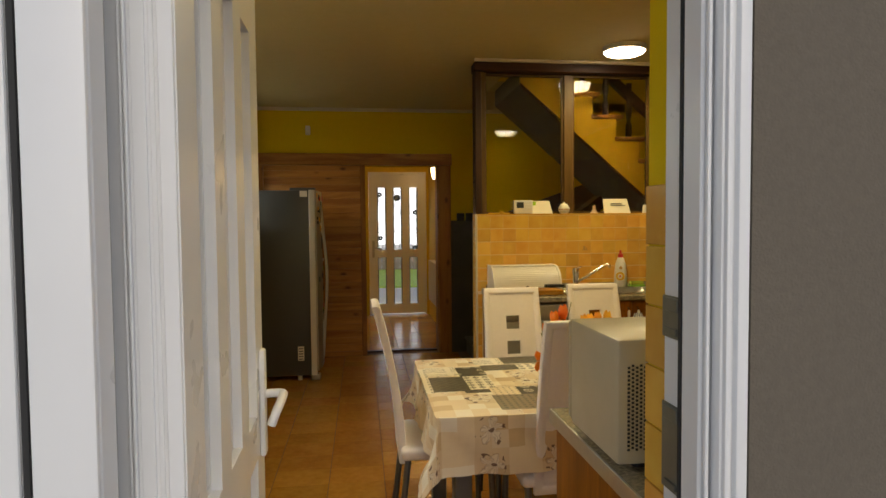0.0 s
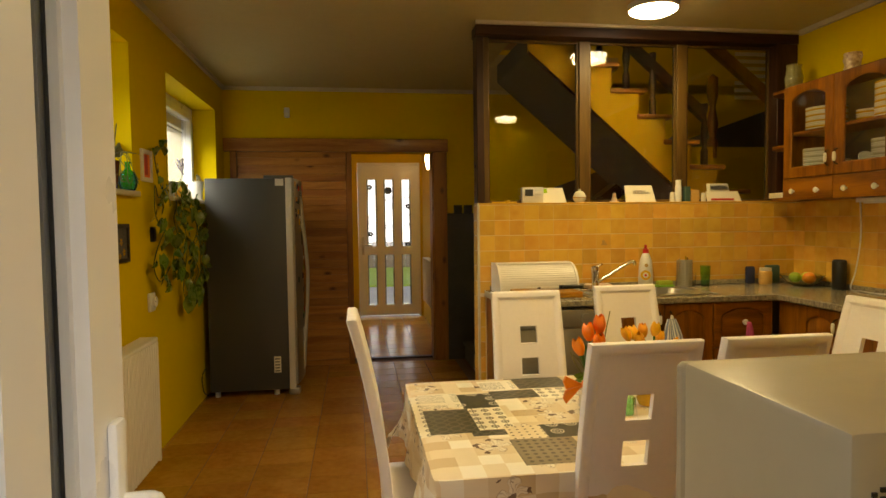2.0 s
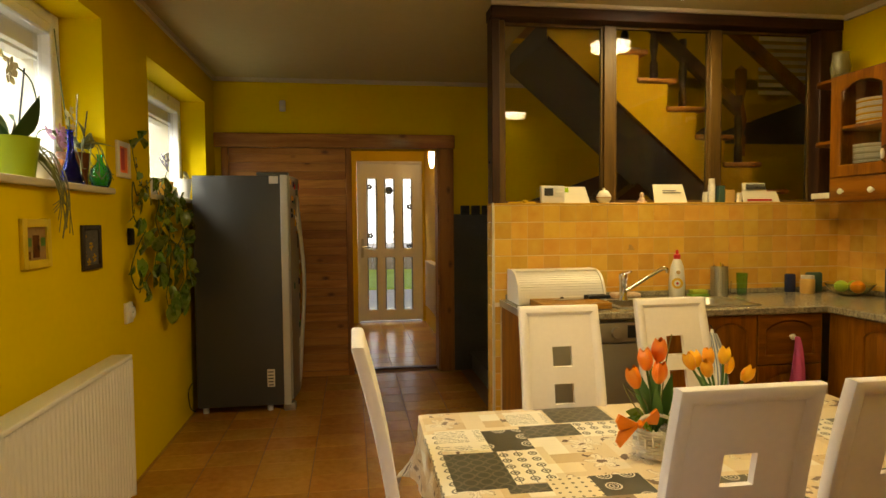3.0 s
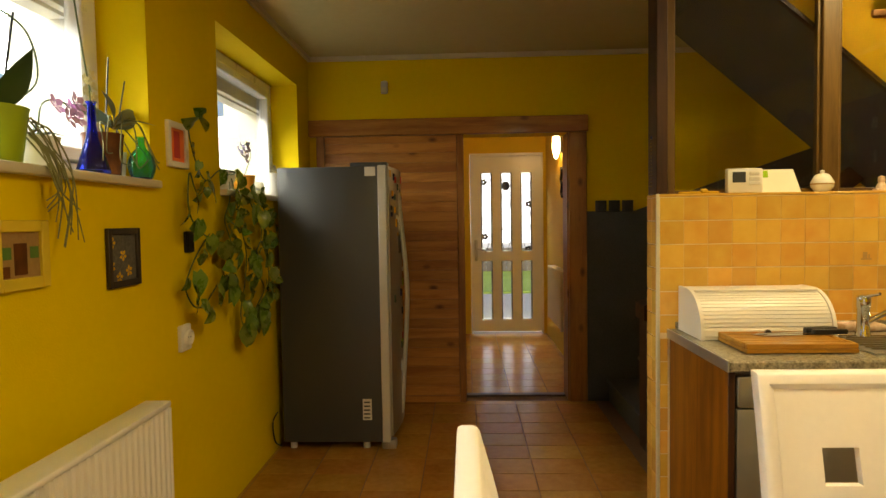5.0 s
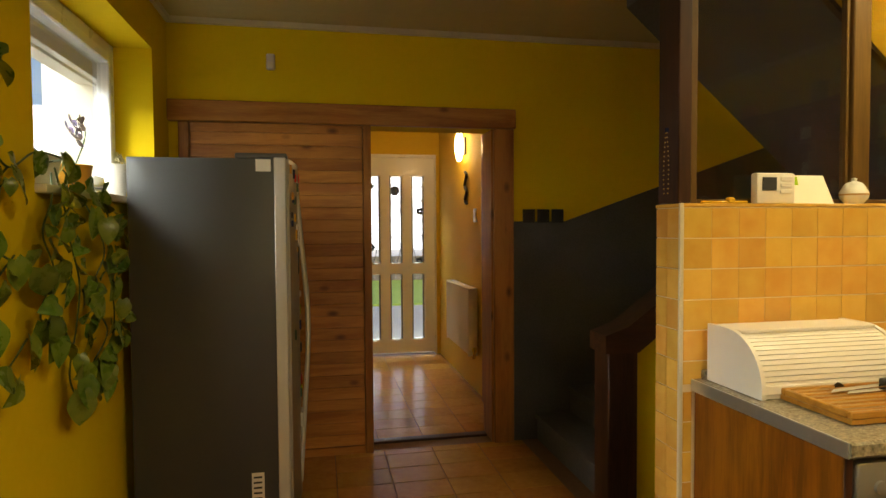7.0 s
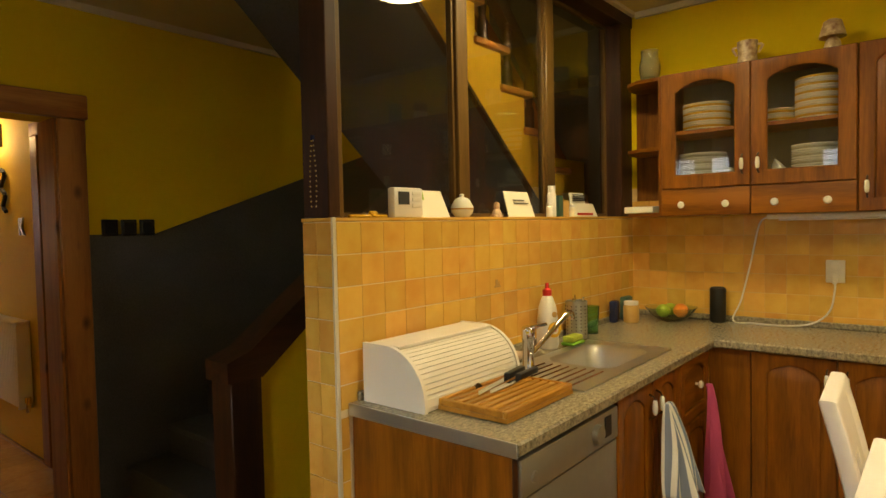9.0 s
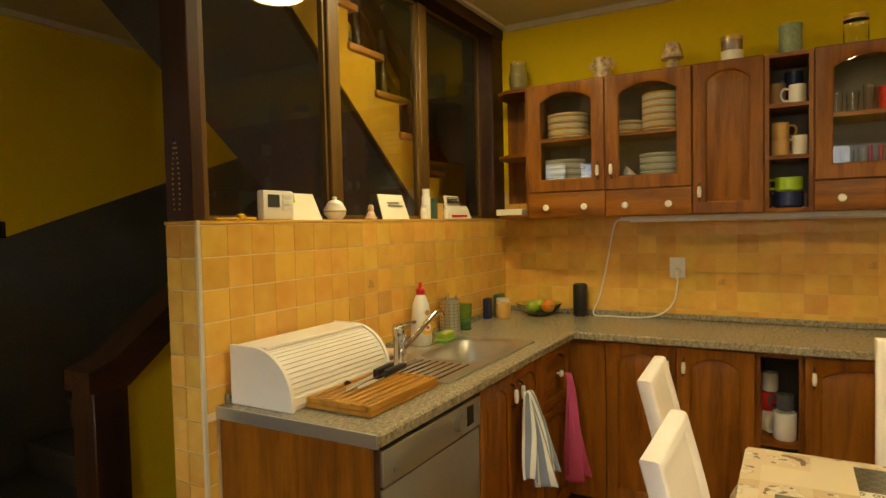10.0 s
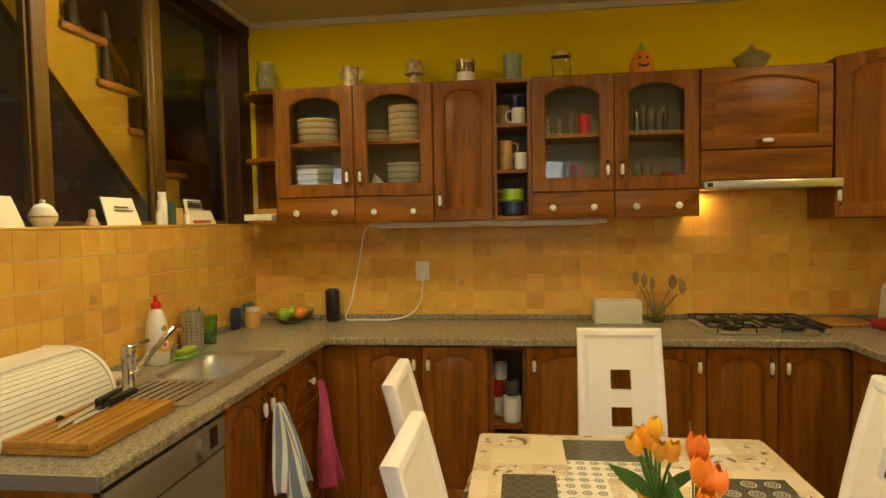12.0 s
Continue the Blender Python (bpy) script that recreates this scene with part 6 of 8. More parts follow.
solo("oven_glove", bx(bmesh.new(), (2.62, 1.22, CT), (2.86, 1.44, CT + 0.05), 0.022, 3), M["redcloth"], "dark red oven cloth heaped on the worktop", "cloth")
pot = thing("electric_kettle", (2.98, 1.25, CT), "cream kettle standing in the corner", "kettle")
part("body", turned([(0.075, 0), (0.08, 0.02), (0.07, 0.17), (0.06, 0.2), (0, 0.205)], (2.98, 1.24, CT), 20), M["whiteplastic"], pot)
part("handle", tube(bmesh.new(), curve_points([(2.92, 1.28, CT + 0.17), (2.88, 1.31, CT + 0.15), (2.875, 1.315, CT + 0.08), (2.91, 1.29, CT + 0.04)], 4), 0.009, 8), M["whiteplastic"], pot)


# plates, cups and glasses in the wall units
def plates(y, z, n, r, label, x=2.95, two=True):
    st = thing("plate_stack", (x, y, z), label, "plates", "plate stacks")
    for i in range(n):
        k = 0.0115 * i
        part("plate", turned([(r * 0.55, k), (r, k + 0.009), (r, k + 0.0112), (r * 0.6, k + 0.004), (0, k + 0.004)], (x, y, z), 22), M["yellowglaze" if two else "shadedrim"] if i % 3 == 1 else M["porcelain"], st)
S1, S2 = 1.64, 1.925
plates(4.25, S2, 12, 0.115, "stack of white and yellow dinner plates")
plates(4.27, S1, 15, 0.115, "stack of white side plates", two=False)
plates(4.13, S1, 8, 0.055, "short stack of white saucers", two=False)
plates(3.75, S2, 17, 0.10, "tall stack of white and yellow plates")
plates(3.92, S2, 6, 0.07, "short stack of small yellow plates")
plates(3.76, S1, 15, 0.105, "stack of white deep plates", two=False)
solo("serving_bowl", turned([(0.03, 0), (0.06, 0.02), (0.075, 0.05), (0.072, 0.05), (0.055, 0.023), (0, 0.008)], (2.93, 3.92, S1 + 0.03), 18, Matrix.Rotation(radians(50), 4, "X")), M["porcelain"], "white bowl leaning in the cabinet", "bowl")


def mug(x, y, z, r, h, material, label, a=90, tilt=0):
    m = thing("mug", (x, y, z), label, "mug", "mugs on the open shelves")
    part("cup", turned([(r * 0.86, 0), (r, 0.01), (r, h), (r - 0.004, h), (r - 0.005, 0.012), (0, 0.012)], (x, y, z), 18), material, m)
    ca, sa = math.cos(radians(a)), math.sin(radians(a))
    pts = [(x + ca * (r + d), y + sa * (r + d), z + k) for d, k in ((-0.002, h * 0.82), (0.02, h * 0.84), (0.03, h * 0.55), (0.02, h * 0.22), (-0.002, h * 0.2))]
    part("handle", tube(bmesh.new(), curve_points(pts, 4), 0.0055, 8), material, m)
    m.rotation_euler = (radians(tilt), 0, 0)
    return m
MY = 3.177
mug(2.88, MY - 0.035, 1.99, 0.036, 0.085, M["porcelain"], "white mug on the open shelf", 90)
mug(2.95, MY + 0.045, 1.99, 0.036, 0.11, M["tan"], "beige mug on the open shelf", 80)
mug(2.98, MY - 0.02, 1.99, 0.038, 0.165, M["navy"], "dark patterned mug behind the others", 70)
mug(2.88, MY + 0.035, 1.755, 0.038, 0.075, M["tan"], "lower tan mug of a stack", -80)
mug(2.88, MY + 0.035, 1.831, 0.038, 0.075, M["tan"], "upper tan mug of a stack", -80)
mug(2.90, MY - 0.045, 1.755, 0.034, 0.09, M["porcelain"], "cream mug on the open shelf", 90)
mug(2.90, MY, 1.514, 0.062, 0.075, M["navy"], "wide navy cup on the open shelf", 90)
mug(2.90, MY, 1.59, 0.058, 0.065, M["lime"], "lime green cup stacked on the navy one", 90)
BY = 3.21
mug(2.63, BY - 0.02, 0.50, 0.047, 0.12, M["porcelain"], "large white mug on the lower shelf", 90)
mug(2.74, BY + 0.05, 0.50, 0.036, 0.09, M["porcelain"], "white mug at the back of the shelf", 120)
mug(2.66, BY - 0.02, 0.62, 0.034, 0.07, M["step"], "grey cup stacked on the white mug", 100)
mug(2.74, BY + 0.05, 0.592, 0.034, 0.085, M["red"], "red and white mug in a stack", 120)
mug(2.74, BY + 0.04, 0.68, 0.034, 0.085, M["porcelain"], "white mug tipped on top of a stack", 120)
GR = "glassware in the cabinet"
for y, z, r, h in ((2.99, S2, 0.026, 0.10), (2.93, S2, 0.026, 0.09), (2.97, S1, 0.024, 0.07), (2.60, S2, 0.028, 0.12), (2.53, S2, 0.028, 0.12), (2.46, S2, 0.028, 0.13), (2.40, S2, 0.026, 0.14), (2.56, S1, 0.03, 0.09), (2.48, S1, 0.026, 0.12), (2.63, S2, 0.026, 0.1), (2.42, S1, 0.026, 0.08), (2.87, S2, 0.024, 0.12), (3.02, S2, 0.022, 0.13), (2.95, S1, 0.028, 0.12), (2.89, S1, 0.022, 0.13), (2.76, S1, 0.026, 0.11), (2.57, S2, 0.024, 0.15), (2.50, S2, 0.024, 0.16), (2.43, S2, 0.024, 0.1), (2.60, S1, 0.026, 0.11), (2.53, S1, 0.026, 0.13)):
    tumbler(2.93 - 0.05 * (int(y * 100) % 2), y, z, r, h, M["glass"], "clear drinking glass in the cabinet", GR)
tumbler(2.93, 2.80, S2, 0.036, 0.11, M["red"], "red tumbler among the glasses", GR)
tumbler(2.93, 2.37, S1, 0.038, 0.085, M["redcloth"], "dark red tumbler among the glasses", GR)
tumbler(2.93, 2.61, S1, 0.034, 0.09, M["greenglass"], "green tumbler among the glasses", GR)
solo("porcelain_dish", turned([(0.03, 0), (0.05, 0.02), (0.048, 0.04), (0, 0.045)], (2.90, 2.93, S1), 16), M["porcelain"], "small white lidded dish", "dish")
cd = thing("candle_pair", (2.92, 2.84, S1), "pair of slim red candles in a holder", "candles")
for dy in (-0.012, 0.014):
    part("candle", tube(bmesh.new(), [(2.92, 2.84 + dy, S1), (2.92, 2.84 + dy * 1.6, S1 + 0.14)], [0.008, 0.011], 8), M["redcloth"], cd)
solo("book", box((2.86, 4.50, UB + 0.02), (2.99, 4.66, UB + 0.055), 0.003), M["paper"], "cream paperback lying on the corner shelf", "book")

# on top of the wall units
vz = UT + 0.001
solo("cut_glass_vase", turned([(0.035, 0), (0.05, 0.03), (0.058, 0.09), (0.045, 0.15), (0.048, 0.18), (0.044, 0.18), (0.04, 0.15), (0.052, 0.09), (0.045, 0.035), (0, 0.012)], (2.95, 4.544, vz), 20), M["cutglass"], "cut glass vase on the corner shelf", "vase")
tk = thing("decorated_mug", (2.95, 4.055, vz), "ceramic tankard painted with flowers", "mug")
part("cup", turned([(0.045, 0), (0.048, 0.02), (0.042, 0.06), (0.047, 0.13), (0.042, 0.13), (0.037, 0.06), (0, 0.02)], (2.95, 4.055, vz), 18), M["painted"], tk)
for s_ in (-1, 1):
    part("handle", tube(bmesh.new(), curve_points([(2.95, 4.055 + s_ * 0.044, vz + 0.11), (2.95, 4.055 + s_ * 0.068, vz + 0.105), (2.95, 4.055 + s_ * 0.05, vz + 0.07)], 4), 0.006, 8), M["skin"], tk)
ml = thing("small_table_lamp", (2.95, 3.697, vz), "little mushroom-shaped porcelain oil lamp", "ornament")
part("base", turned([(0.032, 0), (0.038, 0.02), (0.03, 0.06), (0.02, 0.075)], (2.95, 3.697, vz), 16), M["painted"], ml)
part("shade", turned([(0.056, 0.078), (0.05, 0.1), (0.036, 0.15), (0.02, 0.158), (0, 0.158)], (2.95, 3.697, vz), 18), M["painted"], ml)
for y, mt, h in ((3.42, "herbs", 0.14), (3.17, "caddy", 0.155), (2.913, "glass", 0.15)):
    jr = thing("storage_jar", (2.95, y, vz), {"herbs": "glass jar of dried herbs with a gold lid", "caddy": "green patterned tea caddy", "glass": "clear glass jar with a metal lid"}[mt], "jar", "jars above the cabinets")
    part("jar", turned([(0.046, 0), (0.049, 0.008), (0.049, h - 0.02)], (2.95, y, vz), 18), M[mt], jr)
    part("lid", turned([(0.051, h - 0.02), (0.051, h), (0, h)], (2.95, y, vz), 18), M["gold"] if mt != "caddy" else M["caddy"], jr)
    if mt == "herbs":
        part("band", turned([(0.0495, 0.02), (0.0495, 0.07)], (2.95, y, vz), 18), M["paper"], jr, "cream paper label")
pk = thing("pumpkin_ornament", (2.95, 2.502, vz), "orange ceramic pumpkin with a green stalk", "ornament")
part("body", turned([(0.05, 0), (0.066, 0.03), (0.06, 0.08), (0.04, 0.12), (0.02, 0.145)], (2.95, 2.502, vz), 20), M["orangefruit"], pk)
part("stalk", turned([(0.022, 0.143), (0.012, 0.165), (0.008, 0.18), (0, 0.182)], (2.95, 2.502, vz), 10), M["green"], pk)
for name, x, y, z, w, h in (("mouth", 2.883, 2.502, 0.05, 0.034, 0.012), ("mouth_corner", 2.885, 2.480, 0.058, 0.012, 0.012), ("mouth_corner", 2.885, 2.524, 0.058, 0.012, 0.012), ("eye", 2.896, 2.484, 0.096, 0.012, 0.013), ("eye", 2.896, 2.520, 0.096, 0.012, 0.013)):
    part(name, box((x, y - w / 2, vz + z - h / 2), (x + 0.025, y + w / 2, vz + z + h / 2), 0.002), M["black"], pk)
cb = thing("lidded_glass_bowl", (2.95, 1.96, vz), "cut glass bowl with a pointed lid", "bowl")
part("bowl", turned([(0.045, 0), (0.06, 0.02), (0.088, 0.075), (0.084, 0.075), (0.055, 0.024), (0, 0.012)], (2.95, 1.96, vz), 20), M["cutglass"], cb)
part("lid", turned([(0.09, 0.077), (0.06, 0.1), (0.015, 0.125), (0.012, 0.14), (0, 0.145)], (2.95, 1.96, vz), 20), M["cutglass"], cb)

# towels on the cabinet handles
def towel(name, x, ztop, zbot, wtop, wbot, material, label, seed, bulge):
    bm = bmesh.new()
    uv = bm.loops.layers.uv.new("UVMap")
    nu, nv = 48, 30
    g, tx = {}, {}
    r = random.Random(seed)
    ph = r.random() * 6
    for i in range(nu + 1):
        for j in range(nv + 1):
            u, v = i / nu, j / nv
            w = wtop + (wbot - wtop) * (v ** 0.8)
            z = ztop + (zbot - ztop) * v + v * (0.14 * abs(u - 0.38) - 0.03 + 0.012 * math.sin(u * 23 + ph))
            y = CTY - 0.045 - bulge * v ** 0.7 * math.sin(math.pi * u) ** 0.8 - 0.022 * (math.sin(u * 17 + ph + v * 1.5) + 0.6 * math.sin(u * 31 + 2 * ph - v * 2)) * (0.35 + 0.65 * v)
            g[i, j] = bm.verts.new((x + (u - 0.5) * w + 0.012 * math.sin(6 * v + ph) * v, y, z))
            tx[g[i, j]] = (u * 0.4, v * 0.5)
    for i in range(nu):
        for j in range(nv):
            fc = bm.faces.new((g[i, j], g[i + 1, j], g[i + 1, j + 1], g[i, j + 1]))
            for lp in fc.loops:
                lp[uv].uv = tx[lp.vert]
    ob = solo(name, bm, material, label, "towel", "")
    sm = ob.modifiers.new("thickness", "SOLIDIFY")
    sm.thickness = 0.004
    return ob
towel("tea_towel", 1.83, 0.81, 0.48, 0.045, 0.2, M["striped"], "blue and white striped tea towel hung on a handle", 2, 0.11)
towel("hand_towel", 2.31, 0.775, 0.29, 0.02, 0.13, M["pink"], "magenta hand towel hung on a drawer knob", 3, 0.07)

# on the ledge of the half wall
lz = HWZ + 0.0045
th = thing("thermostat", (1.2, 4.77, lz), "white room thermostat with a grey display", "thermostat")
part("body", box((1.135, 4.75, lz), (1.285, 4.785, lz + 0.105), 0.008, 2), M["whiteplastic"], th)
part("display", box((1.155, 4.747, lz + 0.045), (1.21, 4.7505, lz + 0.09), 0.001), M["seal"], th, "grey-green display")
for k in range(3):
    part("button", box((1.225, 4.747, lz + 0.035 + 0.022 * k), (1.27, 4.7505, lz + 0.048 + 0.022 * k), 0.001), M["radiator"], th)
def card(x0, x1, h, y, lean, label, mt="paper"):
    c = thing("card", ((x0 + x1) / 2, y, lz), label, "card", "papers on the ledge")
    part("sheet", prism(bmesh.new(), [(x0, y, lz), (x1, y, lz), (x1 - 0.01 * 2, y + lean, lz + h), (x0, y + lean, lz + h)], (0, 0.004, 0)), M[mt], c)
    return c
c = card(1.27, 1.445, 0.1, 4.755, 0.03, "blank cream card leaning on the thermostat")
part("sticky_note", prism(bmesh.new(), [(1.275, 4.774, lz + 0.065), (1.315, 4.774, lz + 0.065), (1.315, 4.7815, lz + 0.095), (1.275, 4.7815, lz + 0.095)], (0, -0.002, 0)), M["lime"], c, "yellow sticky note")
c = card(1.87, 2.09, 0.115, 4.765, 0.03, "white postcard leaning on the glass")
for k in range(2):
    part("writing", prism(bmesh.new(), [(1.93, 4.764 + 0.015 + 0.004 * k, lz + 0.06 + 0.014 * k), (2.05 - 0.03 * k, 4.764 + 0.015 + 0.004 * k, lz + 0.06 + 0.014 * k), (2.05 - 0.03 * k, 4.764 + 0.0155 + 0.004 * k, lz + 0.064 + 0.014 * k), (1.93, 4.764 + 0.0155 + 0.004 * k, lz + 0.064 + 0.014 * k)], (0, -0.003, 0)), M["seal"], c)
c = card(2.46, 2.72, 0.07, 4.75, 0.02, "printed medicine leaflet standing on the ledge")
part("stripe", box((2.49, 4.748, lz + 0.008), (2.66, 4.752, lz + 0.02)), M["red"], c)
c = card(2.48, 2.66, 0.125, 4.775, 0.02, "grey printed card behind the leaflet")
for k in range(4):
    part("print_line", box((2.50, 4.776, lz + 0.085 + 0.009 * k), (2.63, 4.786, lz + 0.089 + 0.009 * k)), M["seal"], c)
sg = thing("sugar_bowl", (1.54, 4.77, lz), "white porcelain sugar bowl with brown bands", "sugar bowl")
part("bowl", turned([(0.028, 0), (0.044, 0.02), (0.046, 0.04), (0.034, 0.062)], (1.54, 4.77, lz), 18), M["porcelain"], sg)
part("lid", turned([(0.035, 0.062), (0.025, 0.074), (0.008, 0.08), (0.01, 0.09), (0, 0.094)], (1.54, 4.77, lz), 18), M["porcelain"], sg)
part("band", turned([(0.0465, 0.03), (0.0468, 0.036)], (1.54, 4.77, lz), 18), M["tan"], sg)
fg = lathe(bmesh.new(), [(0.022, 0), (0.02, 0.02), (0.012, 0.035), (0.014, 0.045), (0.012, 0.06), (0, 0.066)], (1.79, 4.775, lz), 12)
bx(fg, (1.76, 4.76, lz), (1.82, 4.79, lz + 0.01), 0.003)
solo("figurine", fg, M["skin"], "small painted plaster figurine", "figurine")
def bottle(x, y, r, h, mt, cap, label):
    bo = thing("medicine_bottle", (x, y, lz), label, "bottle", "small bottles on the ledge")
    part("body", turned([(r, 0), (r, h * 0.72), (r * 0.8, h * 0.78)], (x, y, lz), 14), M[mt], bo)
    part("cap", turned([(r * 0.85, h * 0.78), (r * 0.85, h), (0, h)], (x, y, lz), 14), M[cap], bo)
bottle(2.255, 4.77, 0.022, 0.15, "whiteplastic", "whiteplastic", "tall white spray bottle with cap")
bottle(2.20, 4.75, 0.018, 0.065, "porcelain", "whiteplastic", "short white pill bottle")
bottle(2.43, 4.75, 0.016, 0.06, "paper", "whiteplastic", "small cream bottle on the ledge")
solo("medicine_box", box((2.295, 4.75, lz), (2.335, 4.785, lz + 0.105), 0.002), M["teabox"], "dark teal medicine carton", "carton")
solo("medicine_box", box((2.345, 4.755, lz), (2.405, 4.78, lz + 0.08), 0.002), M["honey"], "pale yellow medicine carton", "carton")
solo("pencil_case", bx(box((0.93, 4.745, lz), (1.10, 4.765, lz + 0.01), 0.004), (1.02, 4.74, lz), (1.05, 4.765, lz + 0.022), 0.006), M["yellowglaze"], "yellow key tag and pens on the ledge", "keys")
# string of beads on the screen post
bd = thing("bead_string", (0.828, 4.795, 1.75), "string of glass beads hanging on the post", "beads")
for i in range(28):
    s_ = 1 if i % 2 else -1
    k = i // 2
    part("bead", turned([(0.0038 * math.sin(math.pi * q / 4), 0.0038 * (1 - math.cos(math.pi * q / 4))) for q in range(5)], (0.825, 4.795 + s_ * (0.003 + 0.012 * math.sin(k / 13 * 2.4)), 1.735 - 0.0155 * k), 8), M["chrome"], bd)
part("hook", box((0.822, 4.79, 1.74), (0.831, 4.80, 1.755)), M["navy"], bd)
# ---- plants, flowers and wall decorations ----
M["petal"] = mat("orange_tulip_petal", (0.88, 0.17, 0.008), 0.35, scale=30, var=0.2, second=(0.85, 0.3, 0.02), rand=0.1)
M["petal_y"] = mat("yellow_orange_tulip_petal", (0.88, 0.5, 0.03), 0.4, scale=40, var=0.25, second=(0.85, 0.27, 0.015), rand=0.1)
M["tulipleaf"] = mat("tulip_leaf", (0.07, 0.17, 0.025), 0.45, scale=20, var=0.15)
M["orchidleaf"] = mat("orchid_leaf", (0.035, 0.075, 0.015), 0.35, scale=12, var=0.2)
M["greyleaf"] = mat("pale_orchid_leaf", (0.16, 0.2, 0.15), 0.4, scale=20, var=0.2)
M["orchid"] = mat("violet_orchid_petal", (0.62, 0.32, 0.65), 0.5, scale=30, var=0.2, second=(0.7, 0.5, 0.7))
M["orchid_w"] = mat("cream_orchid_petal", (0.75, 0.7, 0.45), 0.5, scale=30, var=0.15)
M["lilac"] = mat("lilac_petal", (0.6, 0.55, 0.75), 0.5, scale=30, var=0.1)
M["root"] = mat("grey_green_root", (0.2, 0.2, 0.07), 0.7, scale=30, var=0.25)
M["stem"] = mat("green_stem", (0.07, 0.11, 0.03), 0.5)
M["greenpot"] = mat("lime_green_pot", (0.32, 0.42, 0.02), 0.3, var=0.04)
M["brownpot"] = mat("brown_glazed_pot", (0.07, 0.025, 0.01), 0.2, scale=20, var=0.3, second=(0.2, 0.07, 0.02))
M["orangepot"] = mat("orange_pot", (0.6, 0.3, 0.03), 0.35)
M["ribbon"] = mat("orange_satin_ribbon", (0.85, 0.22, 0.01), 0.3)
M["yellowframe"] = mat("yellow_painted_frame", (0.7, 0.5, 0.03), 0.5)
M["darkframe"] = mat("dark_brown_frame", (0.03, 0.018, 0.01), 0.5)
M["slate"] = mat("grey_picture_ground", (0.12, 0.11, 0.09), 0.6, scale=90, var=0.4, second=(0.03, 0.03, 0.025))
M["ochre"] = mat("ochre_picture_ground", (0.35, 0.2, 0.06), 0.6, scale=60, var=0.3)


def leaf_mesh(name, length, width, bend, heart, material):
    """A pointed leaf along +x with a folded midrib and a drooping tip."""
    bm = bmesh.new()
    n = 7
    prev = None
    for i in range(n + 1):
        t = i / n
        w = width * (math.sin(math.pi * min(1, t * 0.92 + 0.08)) ** (0.7 if heart else 1.0)) * (1.15 - 0.55 * t if heart else 1)
        if i == n:
            w = 0.0005
        z = -bend * length * t * t
        x = length * t - (0.12 * length if heart and i == 0 else 0)
        row = [bm.verts.new((x, -w, z + 0.18 * w)), bm.verts.new((x + (0.12 * length if heart and i == 0 else 0), 0, z)), bm.verts.new((x, w, z + 0.18 * w))]
        if prev:
            bm.faces.new((prev[0], prev[1], row[1], row[0]))
            bm.faces.new((prev[1], prev[2], row[2], row[1]))
        prev = row
    me = bpy.data.meshes.new(name)
    bm.to_mesh(me)
    bm.free()
    me.materials.append(material)
    me.shade_smooth()
    return me


POTHOS = [leaf_mesh("leaf", l, w, b, True, M["leaf"]) for l, w, b in ((0.105, 0.047, 0.3), (0.09, 0.042, 0.45), (0.12, 0.052, 0.22), (0.07, 0.034, 0.4))]


def leaf_at(parent, mesh, place, out, droop, twist, scale=1.0):
    """Sets a shared leaf: out is the direction of its tip."""
    ob = new("leaf", mesh)
    ob.parent = parent
    x = Vector(out).normalized()
    z = Vector((1, 0, 0.2)) if abs(x.x) < 0.8 else Vector((0, 0, 1))
    y = z.cross(x).normalized()
    z = x.cross(y)
    m = Matrix((x, y, z)).transposed().to_4x4() @ Matrix.Rotation(radians(twist), 4, "X")
    ob.matrix_local = Matrix.Translation(Vector(place) - ORIGIN[parent]) @ m @ Matrix.Scale(scale, 4)
    return ob


